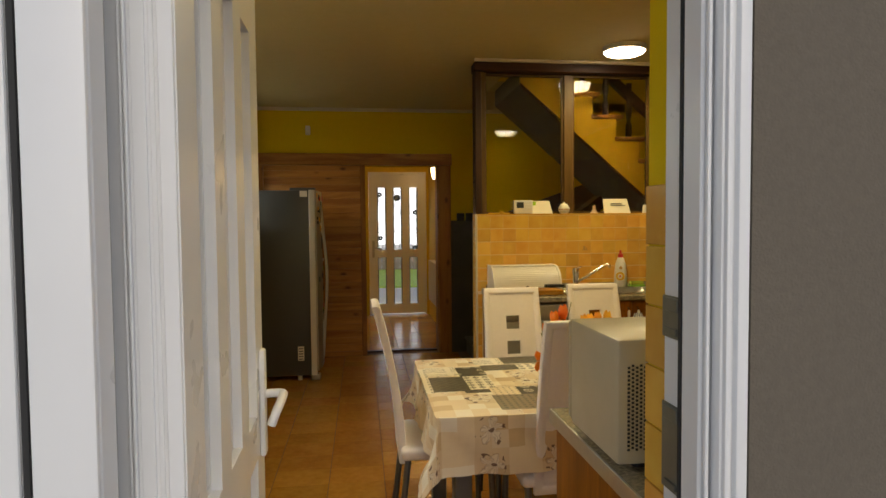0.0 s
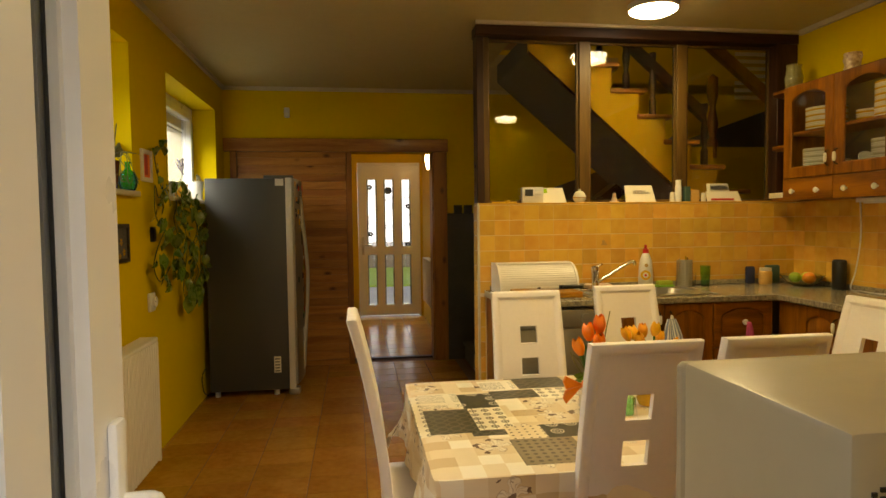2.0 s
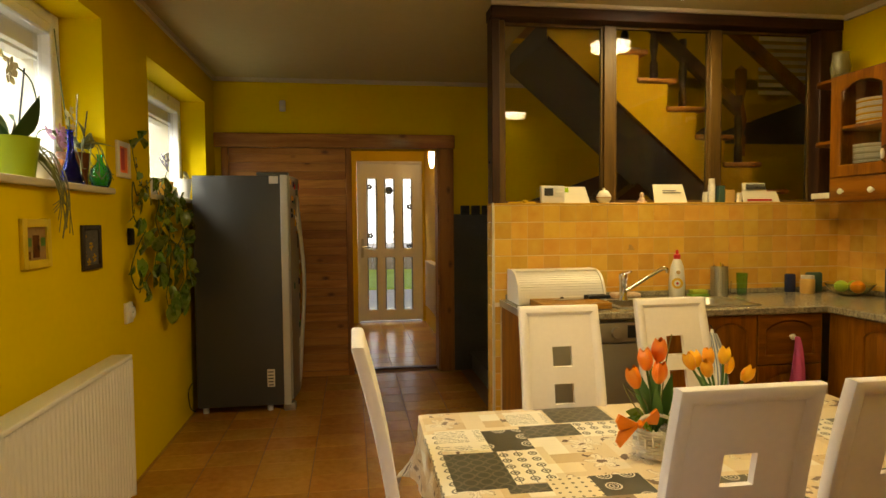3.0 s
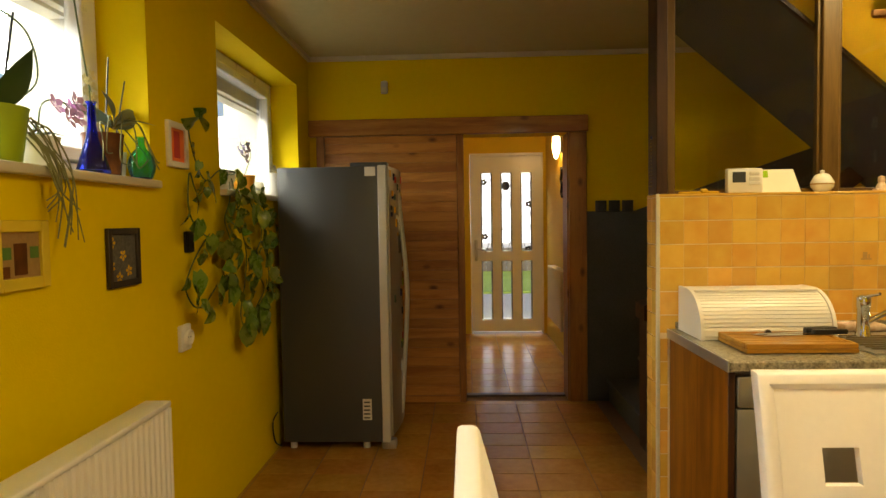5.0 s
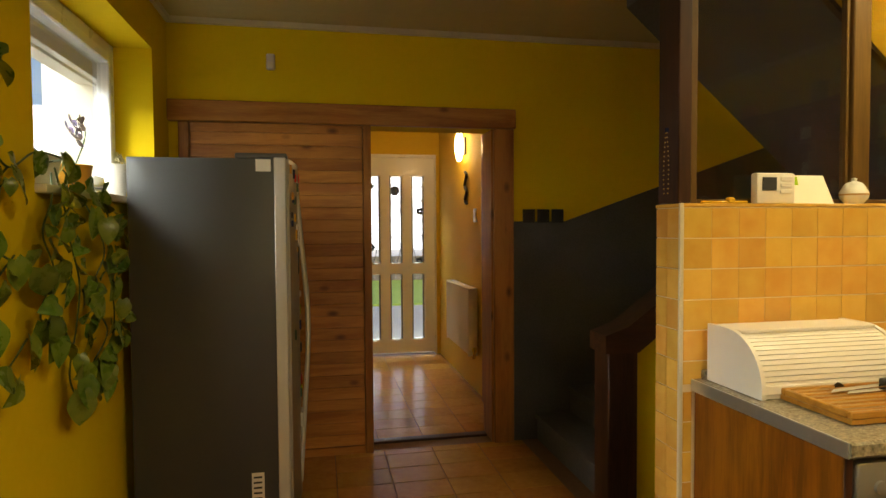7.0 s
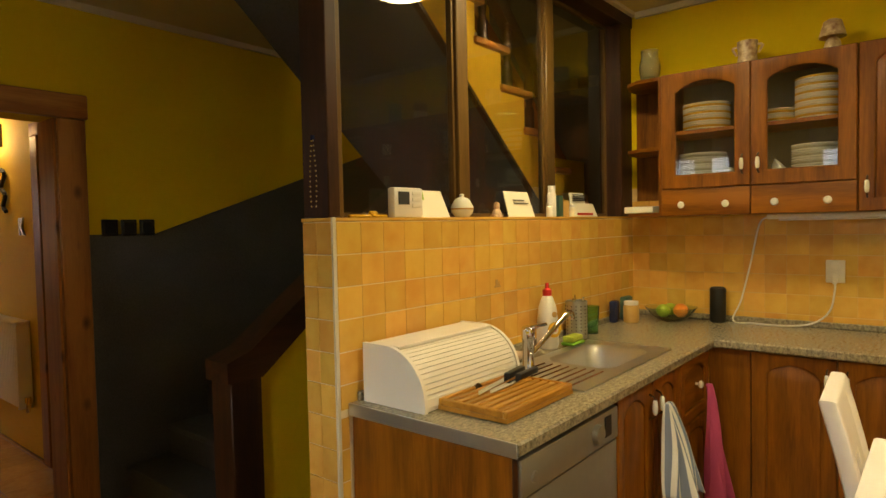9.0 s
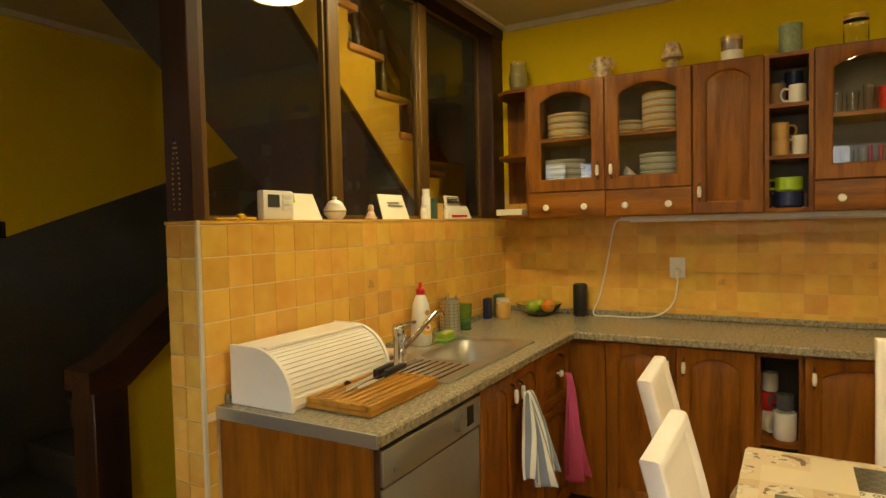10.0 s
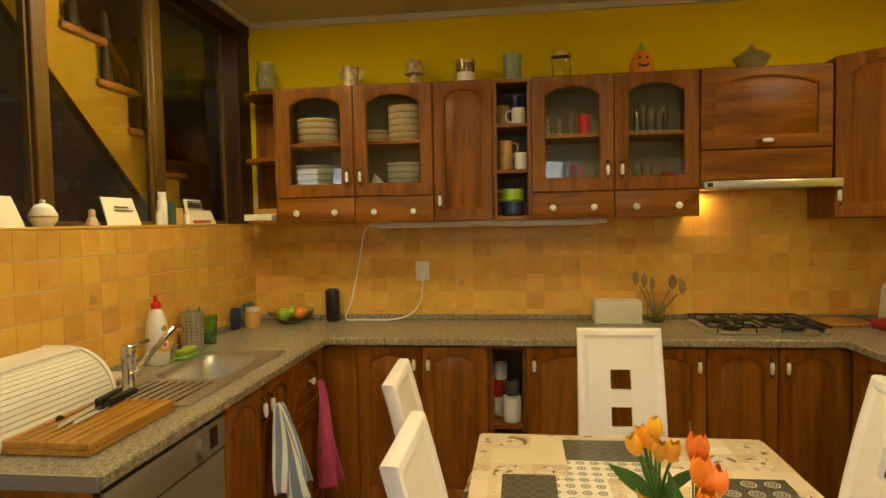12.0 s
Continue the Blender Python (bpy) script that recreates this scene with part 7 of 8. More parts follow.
pothos = thing("trailing_pothos", (-1.25, 5.3, SILL + 0.005), "trailing green pothos hung along the yellow wall", "plant")
part("pot", turned([(0.05, 0), (0.07, 0.1), (0.075, 0.11), (0.068, 0.11), (0.06, 0.09), (0, 0.09)], (-1.27, 5.3, SILL + 0.005), 18), M["whiteplastic"], pothos)
rng = random.Random(11)
VX = -1.135
vines = [
    [(-1.25, 5.28, 1.66), (-1.14, 5.15, 1.66), (VX, 4.95, 1.66), (VX, 4.78, 1.60), (VX, 4.68, 1.68), (VX, 4.62, 1.82), (VX, 4.70, 1.86)],
    [(VX, 4.78, 1.60), (VX, 4.68, 1.55), (VX, 4.62, 1.62), (VX, 4.60, 1.48), (VX, 4.66, 1.40), (VX, 4.80, 1.34), (VX, 4.95, 1.30)],
    [(VX, 4.80, 1.36), (VX, 4.70, 1.30), (VX, 4.60, 1.22), (VX, 4.55, 1.14), (VX, 4.62, 1.06), (VX, 4.72, 1.05), (VX, 4.86, 1.12)],
    [(-1.2, 5.25, 1.64), (VX, 5.15, 1.5), (VX + 0.03, 5.1, 1.4), (VX + 0.02, 5.2, 1.25), (VX, 5.22, 1.1), (VX, 5.15, 0.95), (VX, 5.2, 0.86)],
    [(-1.2, 5.32, 1.64), (VX + 0.02, 5.3, 1.5), (VX + 0.05, 5.36, 1.35), (VX + 0.02, 5.3, 1.2), (VX + 0.04, 5.4, 1.05), (VX, 5.35, 0.93), (VX, 5.42, 0.88)],
    [(-1.2, 5.36, 1.62), (VX + 0.03, 5.45, 1.5), (VX + 0.02, 5.5, 1.36), (VX + 0.04, 5.46, 1.22), (VX + 0.02, 5.55, 1.1), (VX + 0.03, 5.5, 1.0)],
    [(-1.2, 5.22, 1.62), (VX, 5.05, 1.52), (VX, 4.98, 1.42), (VX, 5.05, 1.30), (VX, 4.95, 1.18), (VX, 5.0, 1.1)],
]
for v, ctrl in enumerate(vines):
    pts = curve_points(ctrl, 8)
    part("vine", tube(bmesh.new(), pts, 0.0032, 6), M["stem"], pothos)
    step = 4 if v < 3 else 2
    for i in range(4, len(pts), step):
        for rep in range(2 if v >= 3 and rng.random() < 0.2 else 1):
            p = pts[i] + Vector((rng.uniform(0.008, 0.05), rng.uniform(-0.03, 0.03), rng.uniform(-0.02, 0.02)))
            a = rng.uniform(-185, 5)
            out = (rng.uniform(0.0, 0.35), math.cos(radians(a)), math.sin(radians(a)))
            leaf_at(pothos, POTHOS[rng.randrange(4)], p, out, 0, rng.uniform(-55, 55), rng.uniform(0.6, 1.0))


def pot(name, x, y, z, r0, r1, h, material, label):
    p = thing(name, (x, y, z), label, "plant")
    part("pot", turned([(r0, 0), (r1, h * 0.94), (r1 * 1.03, h), (r1 * 0.94, h), (r1 * 0.9, h * 0.9), (0, h * 0.88)], (x, y, z), 24), material, p)
    return p


def flower(bm_parent, c, size, material, n=5, seed=0):
    r = random.Random(seed)
    bm = bmesh.new()
    tilt = Matrix.Rotation(radians(r.uniform(50, 100)), 3, "Y") @ Matrix.Rotation(r.uniform(0, 6), 3, "Z")
    for k in range(n):
        a = 2 * math.pi * k / n
        d = Vector((math.cos(a), math.sin(a), 0))
        e = Vector((-math.sin(a), math.cos(a), 0))
        pts = [d * 0.1, d * 0.55 + e * 0.38, d * 0.95 + e * 0.2, d * 1.0, d * 0.95 - e * 0.2, d * 0.55 - e * 0.38]
        vs = [bm.verts.new(Vector(c) + tilt @ (q * size + Vector((0, 0, 0.25 * size * (q.length ** 2))))) for q in pts]
        bm.faces.new(vs)
    lathe(bm, [(0.15 * size, 0), (0.12 * size, 0.18 * size), (0, 0.22 * size)], c, 6, tilt.to_4x4())
    return part("flower", bm, material, bm_parent)


SZ = SILL + 0.0045
ORC = [leaf_mesh("leaf", l, w, b, False, M["orchidleaf"]) for l, w, b in ((0.2, 0.04, 0.5), (0.17, 0.045, 0.7))]
GREY = [leaf_mesh("leaf", 0.17, 0.03, 0.55, False, M["greyleaf"])]
p = pot("orchid_plant", -1.25, 3.68, SZ, 0.075, 0.095, 0.15, M["greenpot"], "orchid with dangling roots in a lime green pot")
for a, m_, tw in ((20, 0, 0), (70, 1, 10), (120, 0, -15), (170, 1, 0), (-60, 0, 20), (-110, 1, 0)):
    leaf_at(p, ORC[m_], (-1.25, 3.68, SZ + 0.14), (math.cos(radians(a)) * 0.8, math.sin(radians(a)), 0.75), 0, tw)
rng = random.Random(5)
for k in range(14):
    y0 = 3.72 + rng.uniform(0.0, 0.06)
    ctrl = [(-1.2, y0, SZ + rng.uniform(0.08, 0.14)), (-1.145, y0 + rng.uniform(0.0, 0.03), SZ + rng.uniform(0.02, 0.1)), (-1.125 + 0.02 * rng.random(), y0 + rng.uniform(0.01, 0.06), SZ - rng.uniform(0.03, 0.08)), (-1.13, y0 + rng.uniform(-0.03, 0.12), SZ - rng.uniform(0.10, 0.24))]
    part("root", tube(bmesh.new(), curve_points(ctrl, 6), [0.0028 - 0.001 * i / 18 for i in range(19)], 6), M["root"], p)
part("stake", tube(bmesh.new(), [(-1.25, 3.72, SZ + 0.1), (-1.24, 3.78, SZ + 0.43)], 0.0035, 6), M["black"], p)
st = curve_points([(-1.25, 3.70, SZ + 0.14), (-1.24, 3.86, SZ + 0.25), (-1.24, 3.84, SZ + 0.38), (-1.24, 3.74, SZ + 0.42), (-1.23, 3.64, SZ + 0.40)], 6)
part("flower_stem", tube(bmesh.new(), st, 0.003, 6), M["stem"], p)
for k, q in enumerate(((-1.22, 3.64, SZ + 0.40), (-1.23, 3.60, SZ + 0.43), (-1.21, 3.61, SZ + 0.37))):
    flower(p, q, 0.04, M["orchid_w"], 5, k)
p = pot("orchid_plant", -1.27, 3.90, SZ, 0.045, 0.06, 0.1, M["whiteplastic"], "violet orchid in a white pot on the sill")
for a in (10, 100, 200):
    leaf_at(p, ORC[1], (-1.27, 3.90, SZ + 0.1), (math.cos(radians(a)), math.sin(radians(a)), 0.5), 0, 0, 0.6)
part("flower_stem", tube(bmesh.new(), curve_points([(-1.27, 3.90, SZ + 0.1), (-1.26, 3.91, SZ + 0.2), (-1.24, 3.97, SZ + 0.22), (-1.23, 4.02, SZ + 0.19)], 5), 0.003, 6), M["stem"], p)
for k, q in enumerate(((-1.23, 3.93, SZ + 0.20), (-1.21, 3.98, SZ + 0.195), (-1.22, 4.02, SZ + 0.175), (-1.2, 3.95, SZ + 0.165), (-1.21, 4.0, SZ + 0.22))):
    flower(p, q, 0.035, M["orchid"], 5, k + 7)
v = thing("blue_vase", (-1.2, 4.06, SZ), "tall cobalt glass bottle vase with a cream flower", "vase")
part("vase", turned([(0.05, 0), (0.052, 0.01), (0.04, 0.05), (0.02, 0.11), (0.013, 0.16), (0.012, 0.225), (0.018, 0.235), (0.014, 0.235), (0.009, 0.22), (0.01, 0.16), (0.016, 0.11), (0.035, 0.05), (0.045, 0.012), (0, 0.01)], (-1.2, 4.06, SZ), 22), M["blueglass"], v)
part("flower_stem", tube(bmesh.new(), [(-1.2, 4.06, SZ + 0.1), (-1.2, 4.055, SZ + 0.29)], 0.0025, 6), M["stem"], v)
for k in range(7):
    flower(v, (-1.2 + 0.012 * math.cos(k * 2), 4.055 + 0.014 * math.sin(k * 2), SZ + 0.245 + 0.012 * k), 0.02, M["orchid_w"], 5, k)
p = pot("orchid_plant", -1.25, 4.20, SZ, 0.055, 0.068, 0.15, M["brownpot"], "pale-leaved orchid with aerial roots in a brown pot")
for a, s in ((60, 1.15), (115, 1.0), (-30, 0.9), (-80, 0.9), (10, 0.8)):
    leaf_at(p, GREY[0], (-1.23, 4.22, SZ + 0.18), (math.cos(radians(a)) * 0.8, math.sin(radians(a)), 0.45), 0, 0, s)
for k in range(8):
    a = radians(-100 + 38 * k)
    ctrl = [(-1.22, 4.22, SZ + 0.17), (-1.2 + 0.04 * math.cos(a), 4.22 + 0.1 * math.sin(a), SZ + 0.18 + 0.02 * (k % 3)), (-1.16, 4.22 + 0.17 * math.sin(a), SZ + 0.10 - 0.02 * (k % 4)), (-1.15, 4.22 + 0.19 * math.sin(a + 0.3), SZ + 0.04 + 0.03 * (k % 2))]
    part("root", tube(bmesh.new(), curve_points(ctrl, 5), 0.0022, 6), M["root"], p)
for y0, y1, h in ((4.2, 4.22, 0.42), (4.26, 4.32, 0.36)):
    part("stake", tube(bmesh.new(), [(-1.24, y0, SZ + 0.13), (-1.23, y1, SZ + h)], 0.003, 6), M["black"], p)
part("flower_stem", tube(bmesh.new(), curve_points([(-1.24, 4.19, SZ + 0.15), (-1.24, 4.12, SZ + 0.3), (-1.24, 4.07, SZ + 0.5), (-1.24, 4.04, SZ + 0.66)], 6), 0.003, 6), M["stem"], p)
v = thing("ribbed_teal_vase", (-1.19, 4.345, SZ), "ribbed turquoise glass bottle", "vase")
prof = [(0.03, 0)] + [(0.036 + 0.012 * math.sin(math.pi * i / 20) + (0.0018 if i % 2 else 0), 0.005 + 0.0045 * i) for i in range(21)] + [(0.018, 0.115), (0.013, 0.13), (0.013, 0.15), (0.018, 0.158), (0.015, 0.158), (0.01, 0.148), (0.01, 0.128), (0.03, 0.095), (0.042, 0.05), (0.03, 0.01), (0, 0.008)]
part("vase", turned(prof, (-1.19, 4.345, SZ), 24), M["teal"], v)
solo("white_mug_planter", turned([(0.035, 0), (0.042, 0.1), (0.038, 0.1), (0.034, 0.01), (0, 0.01)], (-1.28, 4.32, SZ), 18), M["whiteplastic"], "white plastic cup behind the vase", "cup")
p = pot("orchid_plant", -1.27, 5.62, SZ, 0.05, 0.065, 0.11, M["orangepot"], "lilac orchid in an orange pot on the sill")
part("flower_stem", tube(bmesh.new(), curve_points([(-1.27, 5.62, SZ + 0.1), (-1.26, 5.72, SZ + 0.24), (-1.26, 5.66, SZ + 0.3), (-1.25, 5.56, SZ + 0.26)], 6), 0.003, 6), M["stem"], p)
for k, q in enumerate(((-1.25, 5.56, SZ + 0.26), (-1.25, 5.52, SZ + 0.23), (-1.24, 5.57, SZ + 0.21), (-1.24, 5.6, SZ + 0.27))):
    flower(p, q, 0.042, M["lilac"], 5, k + 3)
p = pot("ornamental_pot", -1.26, 6.1, SZ, 0.04, 0.055, 0.16, M["whiteplastic"], "white fluted pot on the sill beside the fridge")
for k in range(5):
    flower(p, (-1.25, 6.06 + 0.025 * k, SZ + 0.18 + 0.01 * (k % 2)), 0.035, M["orchid_w"], 5, k)

# the table: basket of orange tulips, vase of yellow ones
bk = thing("flower_basket", (0.86, 2.80, TZ), "white wicker basket of orange tulips with a ribbon bow", "flower basket")
bc = Vector((0.86, 2.80, TZ + 0.003))
bm = bmesh.new()
for j in range(9):
    rr_ = 0.05 + 0.0016 * j + 0.004 * math.sin(j)
    pts = [(bc.x + (rr_ + 0.003 * (1 if (i + j) % 2 else -1)) * math.cos(2 * math.pi * i / 18), bc.y + (rr_ + 0.003 * (1 if (i + j) % 2 else -1)) * math.sin(2 * math.pi * i / 18), bc.z + 0.006 + 0.0095 * j) for i in range(19)]
    tube(bm, pts, 0.005, 6)
part("weave", bm, M["basket"], bk)
bm = bmesh.new()
for i in range(18):
    a = 2 * math.pi * i / 18
    tube(bm, [(bc.x + 0.05 * math.cos(a), bc.y + 0.05 * math.sin(a), bc.z), (bc.x + 0.065 * math.cos(a), bc.y + 0.065 * math.sin(a), bc.z + 0.09)], 0.003, 5)
lathe(bm, [(0.047, 0.0), (0.047, 0.004), (0, 0.005)], bc, 16)
part("stake", bm, M["basket"], bk)
part("handle", tube(bmesh.new(), curve_points([(bc.x - 0.062, bc.y - 0.02, bc.z + 0.085), (bc.x - 0.05, bc.y - 0.03, bc.z + 0.12), (bc.x, bc.y - 0.035, bc.z + 0.125), (bc.x + 0.05, bc.y - 0.03, bc.z + 0.1), (bc.x + 0.065, bc.y - 0.02, bc.z + 0.08)], 5), 0.005, 8), M["basket"], bk)
TUL = [leaf_mesh("leaf", 0.2, 0.024, 0.12, False, M["tulipleaf"]), leaf_mesh("leaf", 0.15, 0.022, 0.3, False, M["tulipleaf"])]


def tulip(parent, base, head, size, material):
    stem = curve_points([base, tuple((Vector(base) + Vector(head)) / 2 + Vector((0.006, 0, 0.01))), head], 5)
    part("stem", tube(bmesh.new(), stem, 0.0038, 6), M["tulipleaf"], parent)
    d = (Vector(head) - Vector(base)).normalized()
    m = d.to_track_quat("Z", "Y").to_matrix().to_4x4()
    bm = bmesh.new()
    rows_ = []
    n = 18
    for i in range(9):
        t = i / 8
        r = size * (0.14 + 0.36 * math.sin(math.pi * (0.06 + 0.84 * t)) ** 0.8)
        row = []
        for q in range(n):
            a = 2 * math.pi * q / n
            lobe = 1 + (0.05 + 0.10 * t) * math.cos(3 * a) + 0.05 * math.cos(6 * a + 1)
            h = size * 1.4 * t + size * 0.13 * t ** 3 * math.cos(3 * a)
            row.append(bm.verts.new(Vector(head) + (m @ Vector((r * lobe * math.cos(a), r * lobe * math.sin(a), h)))))
        rows_.append(row)
    for a, b in zip(rows_, rows_[1:]):
        for q in range(n):
            bm.faces.new((a[q], a[(q + 1) % n], b[(q + 1) % n], b[q]))
    bm.faces.new(rows_[0][::-1])
    part("bloom", bm, material, parent)


for hx, hy, hz, s in ((0.87, 2.795, 0.255, 0.044), (0.835, 2.80, 0.23, 0.042), (0.805, 2.80, 0.18, 0.042), (0.855, 2.77, 0.2, 0.042)):
    tulip(bk, (0.86 + (hx - 0.86) * 0.3, 2.80, TZ + 0.06), (hx, hy, TZ + hz + 0.02), s, M["petal"])
for a, s in ((-20, 0.9), (60, 1.0), (150, 0.9), (-100, 0.8), (100, 0.9)):
    leaf_at(bk, TUL[0], (0.86, 2.80, TZ + 0.07), (0.35 * math.cos(radians(a)), 0.35 * math.sin(radians(a)), 1), 0, 20, s)
rng = random.Random(8)
for k in range(16):
    a = rng.uniform(0, 6.28)
    leaf_at(bk, POTHOS[3], (0.86 + 0.04 * math.cos(a), 2.80 + 0.04 * math.sin(a), TZ + 0.08 + 0.03 * rng.random()), (math.cos(a), math.sin(a), rng.uniform(0.1, 0.9)), 0, rng.uniform(-40, 40), 0.6)
for k in range(4):
    part("twig", tube(bmesh.new(), curve_points([(0.86, 2.80, TZ + 0.07), (0.83 - 0.02 * k, 2.80, TZ + 0.16), (0.79 - 0.01 * k, 2.81, TZ + 0.19 + 0.01 * k)] if k < 3 else [(0.87, 2.80, TZ + 0.07), (0.89, 2.8, TZ + 0.25), (0.91, 2.8, TZ + 0.35)], 4), 0.002, 5), M["root"], bk)
bm = bmesh.new()
for s, dz in ((-1, 0.0), (1, 0.01), (-1, -0.05), (1, -0.06)):
    c = Vector((0.80, 2.765, TZ + 0.105))
    e = Vector((s * 0.055 - 0.01, -0.01, dz + 0.012))
    prism(bm, [c, c + e + Vector((0, 0, 0.022)), c + e * 1.15, c + e + Vector((0, 0, -0.022))], (0, 0.012, 0))
lathe(bm, [(0.004, -0.012), (0.012, 0), (0.004, 0.012)], (0.80, 2.768, TZ + 0.105), 8)
part("bow", bm, M["ribbon"], bk, "shiny orange ribbon bow")
tv = thing("tulip_vase", (1.07, 2.83, TZ), "glass vase of yellow-orange tulips", "flower vase")
part("vase", turned([(0.035, 0), (0.042, 0.02), (0.04, 0.09), (0.05, 0.13), (0.047, 0.13), (0.036, 0.09), (0.037, 0.022), (0, 0.012)], (1.07, 2.83, TZ + 0.003), 18), M["yellowglaze"], tv)
for hx, hy, hz, s in ((1.0, 2.84, 0.235, 0.035), (1.03, 2.81, 0.22, 0.035), (1.065, 2.86, 0.24, 0.035), (1.09, 2.83, 0.25, 0.035), (1.115, 2.85, 0.215, 0.035), (1.155, 2.83, 0.195, 0.035), (1.04, 2.88, 0.23, 0.035)):
    tulip(tv, (1.07 + (hx - 1.07) * 0.2, 2.83, TZ + 0.09), (hx, hy, TZ + hz), s, M["petal_y"])
for a, s in ((0, 1.0), (180, 0.95), (70, 0.9), (-60, 0.9)):
    leaf_at(tv, TUL[1], (1.07, 2.83, TZ + 0.11), (math.cos(radians(a)), math.sin(radians(a)), 0.7), 0, 10, s)
gv = thing("wire_candle_holder", (0.935, 2.74, TZ), "small clear glass holder with a wire stand", "candle holder")
part("glass", turned([(0.022, 0), (0.025, 0.06), (0.022, 0.06), (0.02, 0.004), (0, 0.004)], (0.945, 2.735, TZ + 0.004), 14), M["greenglass"], gv)
for k in range(4):
    a = radians(45 + 90 * k)
    part("wire", tube(bmesh.new(), curve_points([(0.945 + 0.034 * math.cos(a), 2.735 + 0.034 * math.sin(a), TZ + 0.002), (0.945 + 0.028 * math.cos(a), 2.735 + 0.028 * math.sin(a), TZ + 0.05), (0.945 + 0.034 * math.cos(a), 2.735 + 0.034 * math.sin(a), TZ + 0.09)], 4), 0.0018, 5), M["chrome"], gv)


# ---- on the walls ----
def picture(y0, y1, z0, z1, border, frame_mat, ground_mat, label):
    p = thing("picture", (WEST, (y0 + y1) / 2, z0), label, "picture", "pictures on the yellow wall")
    bm = bmesh.new()
    x0, x1 = WEST + 0.001, WEST + 0.016
    bx(bm, (x0, y0, z0), (x1, y0 + border, z1), 0.002)
    bx(bm, (x0, y1 - border, z0), (x1, y1, z1), 0.002)
    bx(bm, (x0, y0 + border, z0), (x1, y1 - border, z0 + border), 0.002)
    bx(bm, (x0, y0 + border, z1 - border), (x1, y1 - border, z1), 0.002)
    part("frame", bm, M[frame_mat], p)
    part("print", box((x0, y0 + border, z0 + border), (x0 + 0.006, y1 - border, z1 - border)), M[ground_mat], p)
    return p, x0 + 0.006


p, px = picture(4.07, 4.268, 1.192, 1.395, 0.022, "darkframe", "slate", "small dark-framed picture of yellow blossoms")
for k, (y, z) in enumerate(((4.10, 1.345), (4.165, 1.30), (4.095, 1.265), (4.20, 1.245), (4.14, 1.225))):
    bm = bmesh.new()
    for q in range(5):
        a = 2 * math.pi * q / 5 + k
        d, e = Vector((0, math.cos(a), math.sin(a))), Vector((0, -math.sin(a), math.cos(a)))
        c = Vector((px + 0.0004, y, z))
        prism(bm, [c + d * 0.003, c + d * 0.014 + e * 0.006, c + d * 0.021, c + d * 0.014 - e * 0.006], (0.001, 0, 0))
    part("blossom", bm, M["yellowglaze"], p)
p, px = picture(3.57, 3.782, 1.235, 1.422, 0.032, "yellowframe", "ochre", "yellow-framed picture of a doorway with potted trees")
for y0, z0, y1, z1, mt in ((3.652, 1.275, 3.70, 1.36, "brownpot"), (3.61, 1.27, 3.635, 1.30, "brownpot"), (3.606, 1.318, 3.642, 1.35, "tulipleaf"), (3.712, 1.318, 3.745, 1.35, "tulipleaf")):
    part("motif", box((px, y0, z0), (px + 0.001, y1, z1)), M[mt], p)
p, px = picture(4.51, 4.685, 1.64, 1.826, 0.025, "ivory", "petal", "white-framed red and orange picture behind the vine")
part("motif", bx(bmesh.new(), (px, 4.57, 1.68), (px + 0.001, 4.62, 1.79)), M["red"], p)
so = thing("wall_socket", (WEST, 4.60, 0.93), "white double wall socket", "socket")
part("plate", box((WEST, 4.555, 0.875), (WEST + 0.02, 4.645, 0.985), 0.006, 2), M["whiteplastic"], so)
for dz in (-0.0, ):
    part("recess", turned([(0.035, 0), (0.033, 0.012), (0.027, 0.014), (0.026, 0.006), (0, 0.006)], (WEST + 0.02, 4.61, 0.93), 20, Matrix.Rotation(radians(90), 4, "Y")), M["whiteplastic"], so)
    for dy in (-0.009, 0.009):
        part("hole", turned([(0.003, 0), (0.003, 0.0015), (0, 0.0015)], (WEST + 0.0262, 4.61 + dy, 0.93), 8, Matrix.Rotation(radians(90), 4, "Y")), M["black"], so)
sw = thing("light_switch", (WEST, 4.68, 1.33), "black switch half hidden by the vine", "switch")
part("plate", box((WEST, 4.64, 1.285), (WEST + 0.012, 4.72, 1.375), 0.004, 2), M["black"], sw)
part("rocker", box((WEST + 0.012, 4.652, 1.297), (WEST + 0.017, 4.708, 1.363), 0.003), M["black"], sw)
for x in (1.0, 1.10, 1.2):
    sw = thing("light_switch", (x + 0.042, NORTH - 0.012, 1.49), "square black switch at the edge of the dado", "switch", "three black switches")
    part("plate", box((x, NORTH - 0.022, 1.45), (x + 0.085, NORTH - 0.0125, 1.54), 0.004, 2), M["black"], sw)
    part("rocker", box((x + 0.012, NORTH - 0.028, 1.462), (x + 0.073, NORTH - 0.022, 1.528), 0.003), M["black"], sw)
sn = thing("motion_sensor", (-0.59, NORTH, 2.43), "small white motion sensor high on the wall", "sensor")
part("body", box((-0.615, NORTH - 0.035, 2.38), (-0.565, NORTH - 0.001, 2.475), 0.01, 3), M["whiteplastic"], sn)
part("lens", box((-0.607, NORTH - 0.039, 2.39), (-0.573, NORTH - 0.034, 2.425), 0.003, 2), M["paper"], sn)
